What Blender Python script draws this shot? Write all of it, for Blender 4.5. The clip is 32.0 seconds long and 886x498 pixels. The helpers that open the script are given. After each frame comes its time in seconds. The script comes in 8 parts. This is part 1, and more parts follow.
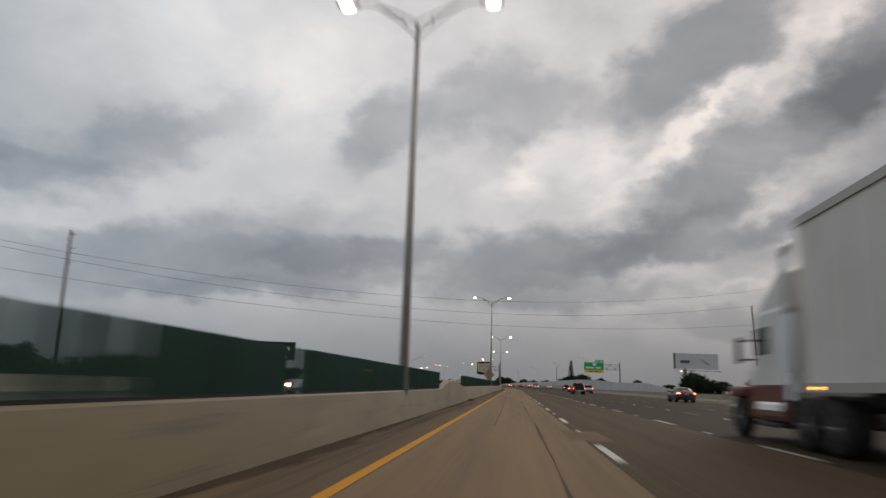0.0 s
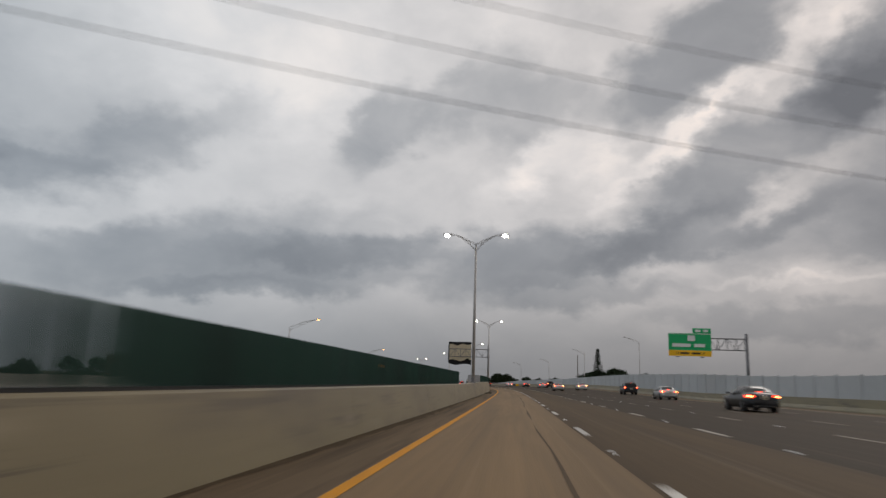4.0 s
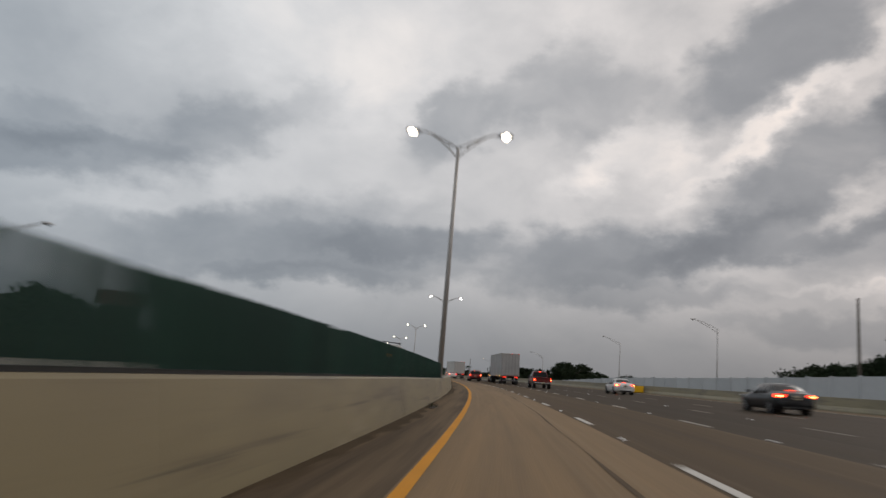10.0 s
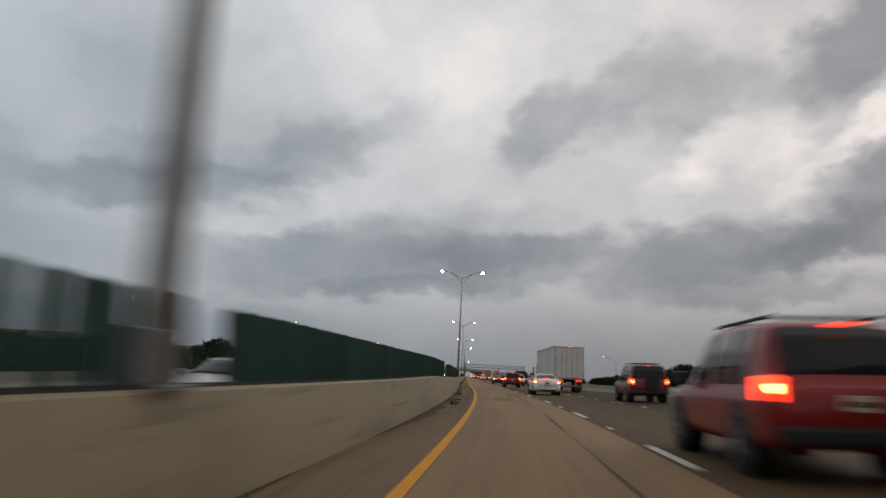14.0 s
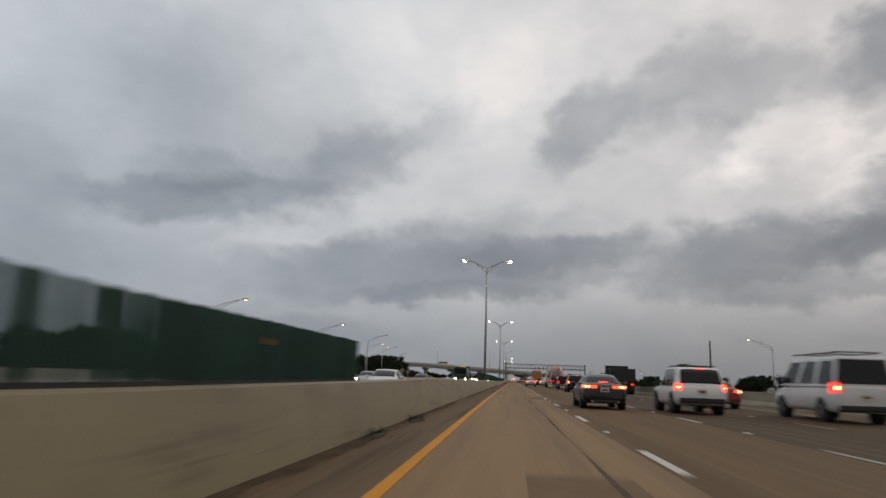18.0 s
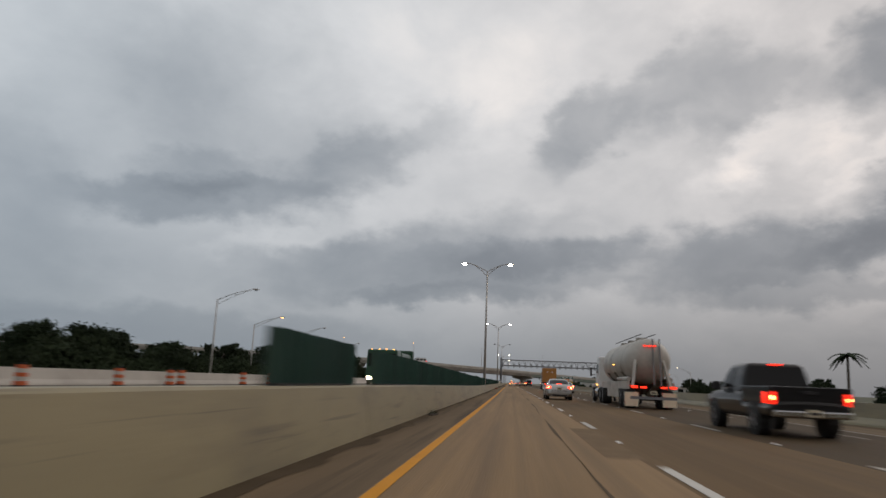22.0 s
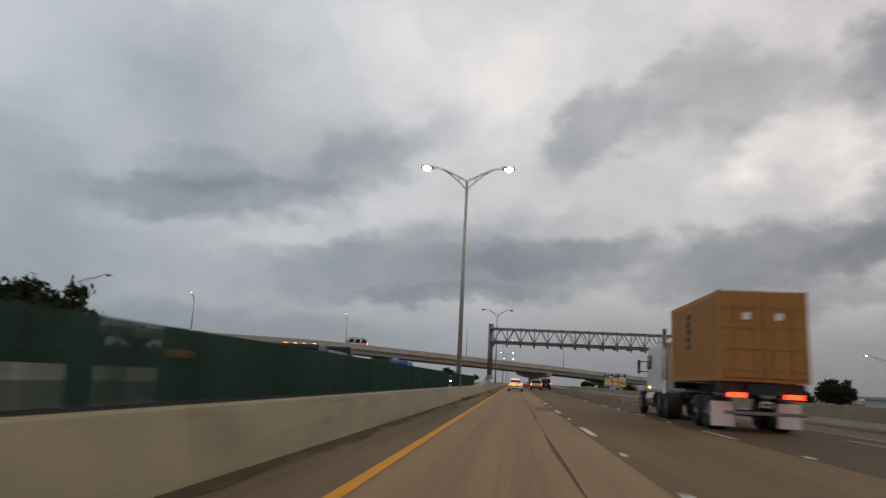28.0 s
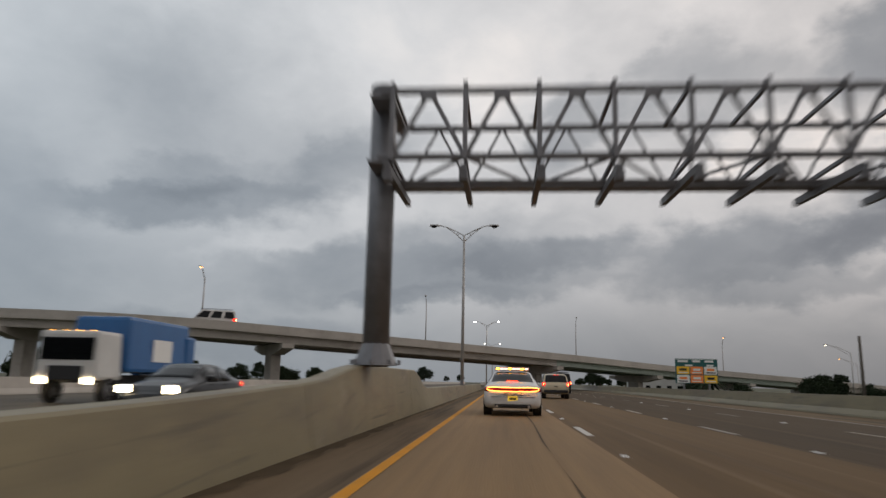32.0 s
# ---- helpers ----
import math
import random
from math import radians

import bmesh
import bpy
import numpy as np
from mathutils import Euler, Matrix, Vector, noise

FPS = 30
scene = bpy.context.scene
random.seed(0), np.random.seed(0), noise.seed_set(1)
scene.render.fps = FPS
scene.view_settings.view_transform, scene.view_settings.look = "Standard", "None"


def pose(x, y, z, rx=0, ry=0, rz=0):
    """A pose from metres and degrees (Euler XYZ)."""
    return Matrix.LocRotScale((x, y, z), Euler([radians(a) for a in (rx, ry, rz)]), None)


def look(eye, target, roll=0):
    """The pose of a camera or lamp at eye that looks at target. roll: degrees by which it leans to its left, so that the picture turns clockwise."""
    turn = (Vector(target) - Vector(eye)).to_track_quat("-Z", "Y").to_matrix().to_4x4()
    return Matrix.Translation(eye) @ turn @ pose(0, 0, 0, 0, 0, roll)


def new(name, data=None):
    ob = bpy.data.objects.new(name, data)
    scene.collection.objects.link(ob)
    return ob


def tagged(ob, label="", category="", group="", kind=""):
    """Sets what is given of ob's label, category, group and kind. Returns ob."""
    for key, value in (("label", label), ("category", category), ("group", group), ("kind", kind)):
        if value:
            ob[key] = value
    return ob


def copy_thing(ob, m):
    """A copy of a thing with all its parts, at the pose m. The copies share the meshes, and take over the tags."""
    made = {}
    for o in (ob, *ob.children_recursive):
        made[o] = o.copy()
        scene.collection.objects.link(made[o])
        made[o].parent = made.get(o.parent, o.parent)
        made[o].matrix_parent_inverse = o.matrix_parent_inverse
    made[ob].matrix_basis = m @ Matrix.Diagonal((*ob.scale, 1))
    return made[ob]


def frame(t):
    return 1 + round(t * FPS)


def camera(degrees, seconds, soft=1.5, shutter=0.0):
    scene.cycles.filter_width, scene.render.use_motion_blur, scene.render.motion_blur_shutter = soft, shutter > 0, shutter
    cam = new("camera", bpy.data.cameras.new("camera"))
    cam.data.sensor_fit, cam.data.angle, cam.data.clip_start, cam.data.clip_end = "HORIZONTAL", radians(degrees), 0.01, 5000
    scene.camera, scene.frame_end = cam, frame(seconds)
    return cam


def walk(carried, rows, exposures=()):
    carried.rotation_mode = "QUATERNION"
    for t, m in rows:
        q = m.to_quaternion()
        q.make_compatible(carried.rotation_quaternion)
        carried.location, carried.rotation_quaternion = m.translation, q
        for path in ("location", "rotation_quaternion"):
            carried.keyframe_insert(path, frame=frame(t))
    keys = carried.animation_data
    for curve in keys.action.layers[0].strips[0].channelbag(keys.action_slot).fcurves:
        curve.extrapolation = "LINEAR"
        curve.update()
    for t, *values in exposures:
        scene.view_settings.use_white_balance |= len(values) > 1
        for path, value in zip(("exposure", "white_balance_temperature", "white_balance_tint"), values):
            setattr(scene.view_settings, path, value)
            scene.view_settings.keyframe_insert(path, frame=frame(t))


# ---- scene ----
cam = camera(65.21, 32.0, soft=1.45, shutter=0.82)
# seconds, x, y, z, yaw, pitch, roll
ROWS = [
    (0.0, 1.77, -1.91, 1.065, 5.87, 10.99, -1.81), (0.5, 1.77, 14.14, 1.065, 5.9, 11.11, -1.69), (1.0, 1.75, 30.32, 1.065, 5.93, 11.13, -1.76),
    (1.5, 1.67, 46.09, 1.065, 5.91, 11.03, -2.77), (2.0, 1.59, 61.98, 1.065, 6.0, 10.92, -3.09), (2.5, 1.58, 77.55, 1.065, 6.05, 10.98, -1.8),
    (3.0, 1.58, 93.21, 1.065, 5.9, 11.04, -1.51), (3.5, 1.53, 108.97, 1.065, 5.9, 10.92, -1.35), (4.0, 1.4, 124.89, 1.065, 5.93, 10.93, -1.78),
    (4.5, 1.27, 140.84, 1.065, 5.96, 10.93, -2.22), (5.0, 1.12, 156.82, 1.065, 5.99, 10.93, -2.66), (5.5, 0.94, 172.79, 1.065, 6.02, 10.94, -3.1),
    (6.0, 0.79, 188.82, 1.065, 6.18, 10.65, -1.57), (6.5, 0.53, 204.81, 1.065, 6.28, 10.66, -2.19), (7.0, 0.18, 220.72, 1.071, 6.39, 10.57, -2.41),
    (7.5, -0.28, 236.33, 1.079, 6.75, 10.44, -3.46), (8.0, -0.89, 251.81, 1.085, 7.72, 10.21, -3.81), (8.5, -1.76, 267.51, 1.089, 9.03, 10.16, -3.15),
    (9.0, -2.84, 283.03, 1.09, 9.44, 10.2, -4.39), (9.5, -3.97, 298.67, 1.094, 10.08, 10.23, -3.88), (10.0, -5.36, 314.07, 1.095, 10.73, 10.15, -4.77),
    (10.5, -6.96, 329.27, 1.099, 12.12, 10.22, -3.3), (11.0, -8.8, 344.18, 1.102, 13.32, 10.4, -3.63), (11.5, -10.86, 358.33, 1.103, 14.35, 10.27, -3.19),
    (12.0, -13.1, 372.17, 1.105, 15.18, 10.13, -3.96), (12.5, -15.52, 385.58, 1.105, 15.73, 10.03, -4.64), (13.0, -18.1, 398.66, 1.105, 17.18, 10.12, -5.41),
    (13.5, -20.91, 411.49, 1.104, 18.18, 10.0, -4.42), (14.0, -23.87, 423.99, 1.102, 19.27, 10.28, -3.03), (14.5, -26.83, 435.49, 1.099, 20.37, 10.29, -2.6),
    (15.0, -29.9, 446.66, 1.096, 21.26, 10.21, -3.46), (15.5, -33.14, 457.79, 1.091, 22.05, 10.27, -2.86), (16.0, -36.42, 469.09, 1.088, 22.24, 10.32, -2.78),
    (16.5, -39.72, 480.1, 1.083, 22.42, 10.37, -2.7), (17.0, -43.02, 490.84, 1.078, 22.61, 10.42, -2.61), (17.5, -46.26, 501.34, 1.071, 22.8, 10.47, -2.53),
    (18.0, -49.43, 511.45, 1.065, 22.96, 10.52, -1.9), (18.5, -52.58, 521.43, 1.065, 22.97, 10.51, -2.72), (19.0, -55.66, 531.24, 1.065, 23.27, 10.6, -2.95),
    (19.5, -58.73, 540.94, 1.065, 23.42, 10.38, -2.91), (20.0, -61.74, 550.51, 1.065, 23.16, 10.67, -3.76), (20.5, -64.72, 560.0, 1.065, 23.01, 10.58, -4.16),
    (21.0, -67.65, 569.38, 1.065, 23.26, 10.49, -2.36), (21.5, -70.46, 578.52, 1.065, 23.17, 10.6, -2.16), (22.0, -73.25, 587.59, 1.065, 22.79, 10.7, -2.26),
    (22.5, -76.02, 596.74, 1.065, 22.89, 10.85, -2.56), (23.0, -78.79, 605.85, 1.065, 22.9, 10.8, -2.66), (23.5, -81.64, 615.13, 1.065, 22.94, 10.82, -2.4),
    (24.0, -84.49, 624.4, 1.065, 22.88, 10.85, -2.74), (24.5, -87.31, 633.51, 1.065, 22.85, 10.79, -3.04), (25.0, -90.13, 642.63, 1.065, 22.92, 10.83, -3.14),
    (25.5, -93.05, 651.97, 1.065, 22.94, 10.73, -3.36), (26.0, -95.82, 660.89, 1.065, 22.98, 10.71, -3.25), (26.5, -98.59, 669.81, 1.065, 23.02, 10.7, -3.15),
    (27.0, -101.36, 678.73, 1.065, 23.06, 10.68, -3.04), (27.5, -104.13, 687.62, 1.065, 22.96, 10.63, -2.82), (28.0, -106.88, 696.46, 1.065, 23.13, 10.65, -2.83),
    (28.5, -109.53, 704.98, 1.065, 23.05, 10.84, -2.4), (29.0, -112.15, 713.39, 1.065, 22.96, 10.84, -2.37), (29.5, -114.8, 721.79, 1.065, 22.85, 10.83, -2.72),
    (30.0, -117.39, 729.96, 1.065, 22.84, 10.72, -3.16), (30.5, -119.86, 737.92, 1.065, 22.79, 10.57, -3.28), (31.0, -122.22, 745.51, 1.065, 22.65, 10.61, -2.5),
    (31.5, -124.89, 753.8, 1.065, 22.31, 10.71, -1.68), (32.0, -127.38, 761.53, 1.065, 22.17, 10.82, -1.16),
]
walk(cam, [(t, pose(x, y, z, 90 + p, r, a)) for t, x, y, z, a, p, r in ROWS],
     exposures=[(0.0, 0.0), (32.0, 0.0)])

# ---------- the line of the road ----------
# s runs along the yellow edge line, l is metres to the right of it
CURVE = [0.01, 0.07, 0.02, 0.0, 0.07, 0.27, 0.76, 1.21, 1.15, 1.25, 1.42, -0.03, -0.14, -0.03, 0.1, -0.01, 0.01, 0.02, -0.01, -0.02, -0.02, -0.02, -0.02, -0.02]
SGRID = np.arange(-400, 2000, 5.0)
_k = np.interp(SGRID, np.arange(-50, 1150, 50), np.array(CURVE) * 1e-3)
_k[SGRID < -50] = 0
_k[SGRID > 1100] = 0
_th = np.concatenate([[0], np.cumsum(_k[:-1] * 5.0)])
_i0 = int(np.argmin(abs(SGRID)))
_th = _th - _th[_i0]
_tm = (_th[:-1] + _th[1:]) / 2
_X = np.concatenate([[0], np.cumsum(-np.sin(_tm) * 5.0)])
_Y = np.concatenate([[0], np.cumsum(np.cos(_tm) * 5.0)])
_X, _Y = _X - _X[_i0], _Y - _Y[_i0]


# the plan's chainage against the driven length
MARKS = [1, 33, 66, 98, 130, 162, 194, 226, 257, 288, 319, 349, 377, 404, 429, 452, 475, 497, 518, 540, 560, 580, 599, 618, 638, 657, 676, 695, 713, 731, 748, 764, 781]
SHIFT = [-2.8, -3.1, -3.6, -4.7, -5.1, -5.3, -5.3, -5.3, -5.3, -5.3, -4.9, -4.2, -4.1, -4.1, -3.1, -3.3, -2.9, -2.2, -1.9, -2.1, -2.2, -2.4, -2.4, -2.5, -2.6, -2.8, -2.9, -3.0, -3.0, -3.0, -2.4, -2.6, -2.8]


def chain(s):
    return s + float(np.interp(s, MARKS, SHIFT))


def bank(s):
    """Superelevation of the left-hand bend."""
    return float(np.interp(s, [210, 290, 455, 515], [0, 0.035, 0.035, 0]))


def W(s, l, z=0.0):
    """World place of a point of the road's own plan, z above the pavement."""
    s = chain(s)
    t = float(np.interp(s, SGRID, _th))
    x, y = float(np.interp(s, SGRID, _X)), float(np.interp(s, SGRID, _Y))
    return Vector((x + math.cos(t) * l, y + math.sin(t) * l, z + bank(s) * max(-42, min(42, l))))


def A(s, l, z):
    """As W, but with an absolute height."""
    p = W(s, l)
    return Vector((p.x, p.y, z))


def heading(s):
    return float(np.interp(chain(s), SGRID, _th))


def stand(s, l, z=0.0, turn=0.0, tilt=True):
    """Pose on the road: x to the right, y ahead. turn: degrees to the left."""
    p = W(s, l, z)
    ry = -math.degrees(math.atan(bank(chain(s)))) if tilt else 0
    return pose(p.x, p.y, p.z, 0, 0, math.degrees(heading(s)) + turn) @ pose(0, 0, 0, 0, ry, 0)


def stand_a(s, l, z=0.0, turn=0.0):
    p = A(s, l, z)
    return pose(p.x, p.y, p.z, 0, 0, math.degrees(heading(s)) + turn)


# ---------- sky and light ----------
world = bpy.data.worlds.new("overcast_dusk")
scene.world = world
world.use_nodes = True
wt = world.node_tree
wt.nodes.clear()


def wn(kind, **kw):
    n = wt.nodes.new(kind)
    for k, v in kw.items():
        if k == "op":
            n.operation = v
        elif k == "ins":
            for i, q in v.items():
                if hasattr(q, "is_output"):
                    wt.links.new(q, n.inputs[i])
                else:
                    n.inputs[i].default_value = q
    return n


def wmath(op, a, b=0.0, c=0.0):
    return wn("ShaderNodeMath", op=op, ins={0: a, 1: b, 2: c}).outputs[0]


geo_n = wn("ShaderNodeTexCoord")
sep = wn("ShaderNodeSeparateXYZ", ins={0: geo_n.outputs["Generated"]})
az = wmath("MULTIPLY", wmath("ARCTAN2", sep.outputs[0], sep.outputs[1]), 57.2958)
el = wmath("MULTIPLY", wmath("ARCSINE", sep.outputs[2]), 57.2958)
flat = wn("ShaderNodeCombineXYZ", ins={0: az, 1: wmath("MULTIPLY", el, 1.5), 2: 0.0})
# ragged edges: two sizes of warp
n1 = wn("ShaderNodeTexNoise", ins={"Vector": flat.outputs[0], "Scale": 0.11, "Detail": 5.0, "Roughness": 0.6})
n2 = wn("ShaderNodeTexNoise", ins={"Vector": flat.outputs[0], "Scale": 0.30, "Detail": 5.0, "Roughness": 0.52})
w1 = wn("ShaderNodeVectorMath", op="SUBTRACT", ins={0: n1.outputs["Color"], 1: (0.5, 0.5, 0.5)})
w1 = wn("ShaderNodeVectorMath", op="MULTIPLY", ins={0: w1.outputs[0], 1: (6.5, 4.0, 0.0)})
w2 = wn("ShaderNodeVectorMath", op="SUBTRACT", ins={0: n2.outputs["Color"], 1: (0.5, 0.5, 0.5)})
w2 = wn("ShaderNodeVectorMath", op="MULTIPLY", ins={0: w2.outputs[0], 1: (5.2, 3.8, 0.0)})
base = wn("ShaderNodeCombineXYZ", ins={0: az, 1: el, 2: 0.0})
warped = wn("ShaderNodeVectorMath", op="ADD", ins={0: base.outputs[0], 1: w1.outputs[0]})
warped = wn("ShaderNodeVectorMath", op="ADD", ins={0: warped.outputs[0], 1: w2.outputs[0]})
dark = None
light = None


def bank_of_cloud(a, e, ra, re, tilt, weight, bright=False, soft=0.45):
    """One cloud bank: middle in degrees of azimuth and height, half axes, slope, weight."""
    global dark, light
    m = wn("ShaderNodeMapping", ins={0: warped.outputs[0], 1: (a, e, 0), 2: (0, 0, radians(tilt)), 3: (ra, re, 1)})
    m.vector_type = "TEXTURE"
    d = wn("ShaderNodeVectorMath", op="LENGTH", ins={0: m.outputs[0]}).outputs["Value"]
    r = wn("ShaderNodeMapRange", ins={0: d, 1: 1.35 if bright else 1.2, 2: 0.0 if bright else soft, 3: 0.0, 4: weight})
    r.interpolation_type = "SMOOTHSTEP"
    old = light if bright else dark
    val = r.outputs[0] if old is None else wmath("ADD", old, r.outputs[0])
    if bright:
        light = val
    else:
        dark = val


# dark banks, then pale gaps
bank_of_cloud(-31.6, 23.9, 9.8, 5.1, 0, 0.15, True)
bank_of_cloud(-50.1, 16.4, 10.8, 12.6, 0, 0.15)
bank_of_cloud(-42.2, 13.5, 11.0, 2.2, 6, 0.46)
bank_of_cloud(-43.2, 15.5, 6.8, 2.3, 8, 0.22)
bank_of_cloud(-31.7, 17.0, 6.1, 2.6, 15, 0.26)
bank_of_cloud(-24.6, 20.0, 5.1, 1.7, 25, 0.12)
bank_of_cloud(-11.3, 20.9, 5.1, 2.8, 38, 0.36)
bank_of_cloud(-3.8, 23.8, 6.1, 3.1, 35, 0.33)
bank_of_cloud(-24.7, 10.0, 15.9, 3.7, 8, 0.36)
bank_of_cloud(-22.7, 7.0, 9.8, 1.0, 3, 0.36)
bank_of_cloud(-43.0, 3.1, 19.6, 1.9, 0, 0.35)
bank_of_cloud(-17.6, 28.9, 23.4, 6.1, 0, 0.16, True)
bank_of_cloud(-60.0, 9.9, 12.2, 9.3, 0, 0.3)
bank_of_cloud(-6.0, 9.7, 18.7, 2.7, 4, 0.4)
bank_of_cloud(4.6, 11.1, 12.2, 2.8, 8, 0.25)
bank_of_cloud(-35.3, 9.0, 15.4, 4.2, 3, 0.17)
bank_of_cloud(-38.3, 21.1, 14.0, 7.9, 0, 0.24)
bank_of_cloud(-17.0, 10.2, 10.3, 1.9, 4, 0.2)
bank_of_cloud(15.9, 26.6, 12.2, 3.7, 32, 0.62)
bank_of_cloud(1.8, 22.2, 5.1, 2.8, 30, 0.3)
bank_of_cloud(19.6, 18.5, 11.7, 3.4, 27, 0.62)
bank_of_cloud(25.3, 23.1, 6.1, 3.3, 35, 0.5)
bank_of_cloud(14.8, 12.5, 12.6, 2.3, 12, 0.5)
bank_of_cloud(23.7, 11.7, 9.3, 2.8, 10, 0.4)
bank_of_cloud(3.7, 7.4, 10.3, 1.6, 2, 0.42)
bank_of_cloud(20.4, 5.3, 12.2, 1.4, 0, 0.3)
bank_of_cloud(31.5, 16.5, 9.3, 11.7, 0, 0.45)
bank_of_cloud(-18.3, 23.3, 6.1, 5.1, 20, 0.27, True)
bank_of_cloud(-35.9, 10.9, 7.9, 1.0, 15, 0.22, True)
bank_of_cloud(-28.8, 24.3, 12.2, 5.1, 0, 0.14, True)
bank_of_cloud(14.3, 20.5, 11.2, 1.0, 37, 0.4, True)
bank_of_cloud(6.8, 18.2, 2.8, 2.8, 40, 0.34, True)
bank_of_cloud(0.9, 15.9, 1.9, 1.7, 0, 0.28, True)
bank_of_cloud(19.5, 14.1, 2.3, 1.4, 20, 0.45, True)
bank_of_cloud(-8.0, 9.2, 2.2, 0.8, 10, 0.16, True)
bank_of_cloud(25.6, 26.6, 3.3, 1.4, 20, 0.4, True)
bank_of_cloud(22.4, 8.0, 12.2, 0.4, 0, 0.18, True)
bank_of_cloud(0.6, 17.5, 5.1, 1.9, 30, 0.32, True)
bank_of_cloud(120, 25, 40, 10, 5, 0.5)
bank_of_cloud(-130, 22, 45, 11, -5, 0.5)
bank_of_cloud(180, 30, 50, 12, 0, 0.4)
# texture inside the banks
n3 = wn("ShaderNodeTexNoise", ins={"Vector": flat.outputs[0], "Scale": 0.13, "Detail": 6.0, "Roughness": 0.54, "Distortion": 0.3})
grain = wmath("SUBTRACT", n3.outputs[0], 0.5)
calm = wn("ShaderNodeMapRange", ins={0: az, 1: -50.0, 2: 5.0, 3: 0.28, 4: 0.72})
dens = wmath("ADD", dark, wmath("MULTIPLY", grain, calm.outputs[0]))
dens = wmath("SUBTRACT", dens, light)
fac = wn("ShaderNodeMapRange", ins={0: dens, 1: -0.45, 2: 1.28, 3: 0.0, 4: 1.0})
ramp = wn("ShaderNodeValToRGB", ins={0: fac.outputs[0]})
cr = ramp.color_ramp
cr.elements[0].position, cr.elements[0].color = 0.0, (0.92, 0.865, 0.825, 1)
cr.elements[1].position, cr.elements[1].color = 1.0, (0.158, 0.173, 0.196, 1)
for pos, col in ((0.16, (0.725, 0.71, 0.705, 1)), (0.34, (0.532, 0.534, 0.543, 1)), (0.58, (0.329, 0.346, 0.370, 1)), (0.8, (0.237, 0.255, 0.281, 1))):
    e = cr.elements.new(pos)
    e.color = col
# the air thickens towards the horizon
hz = wn("ShaderNodeMapRange", ins={0: el, 1: -1.0, 2: 13.0, 3: 0.85, 4: 0.0})
hz.interpolation_type = "SMOOTHSTEP"
mix = wn("ShaderNodeMix", ins={0: hz.outputs[0]})
mix.data_type = "RGBA"
wt.links.new(ramp.outputs[0], mix.inputs[6])
low_side = wn("ShaderNodeMapRange", ins={0: az, 1: -26.0, 2: -2.0, 3: 0.0, 4: 1.0})
low_air = wn("ShaderNodeValToRGB", ins={0: low_side.outputs[0]})
low_air.color_ramp.elements[0].color = (0.240, 0.258, 0.277, 1)
low_air.color_ramp.elements[1].color = (0.158, 0.167, 0.179, 1)
wt.links.new(low_air.outputs[0], mix.inputs[7])
# cooler away from the hidden sun, warmer towards it
side = wn("ShaderNodeMapRange", ins={0: az, 1: -55.0, 2: 35.0, 3: 0.0, 4: 1.0})
tint = wn("ShaderNodeValToRGB", ins={0: side.outputs[0]})
tint.color_ramp.elements[0].color = (0.915, 0.99, 1.05, 1)
tint.color_ramp.elements[1].color = (1.065, 0.985, 0.94, 1)
hue = wn("ShaderNodeVectorMath", op="MULTIPLY", ins={0: mix.outputs[2], 1: tint.outputs[0]})
bg = wn("ShaderNodeBackground", ins={0: hue.outputs[0], 1: 0.965})
wn("ShaderNodeOutputWorld", ins={0: bg.outputs[0]})

sun = bpy.data.lights.new("sun", "SUN")
sun.energy, sun.angle, sun.color = 0.5, radians(25), (1.0, 0.93, 0.86)
sun_ob = new("sun", sun)
sun_ob.matrix_world = look((0, 0, 100), (-40, -60, 60))

# ---------- materials ----------


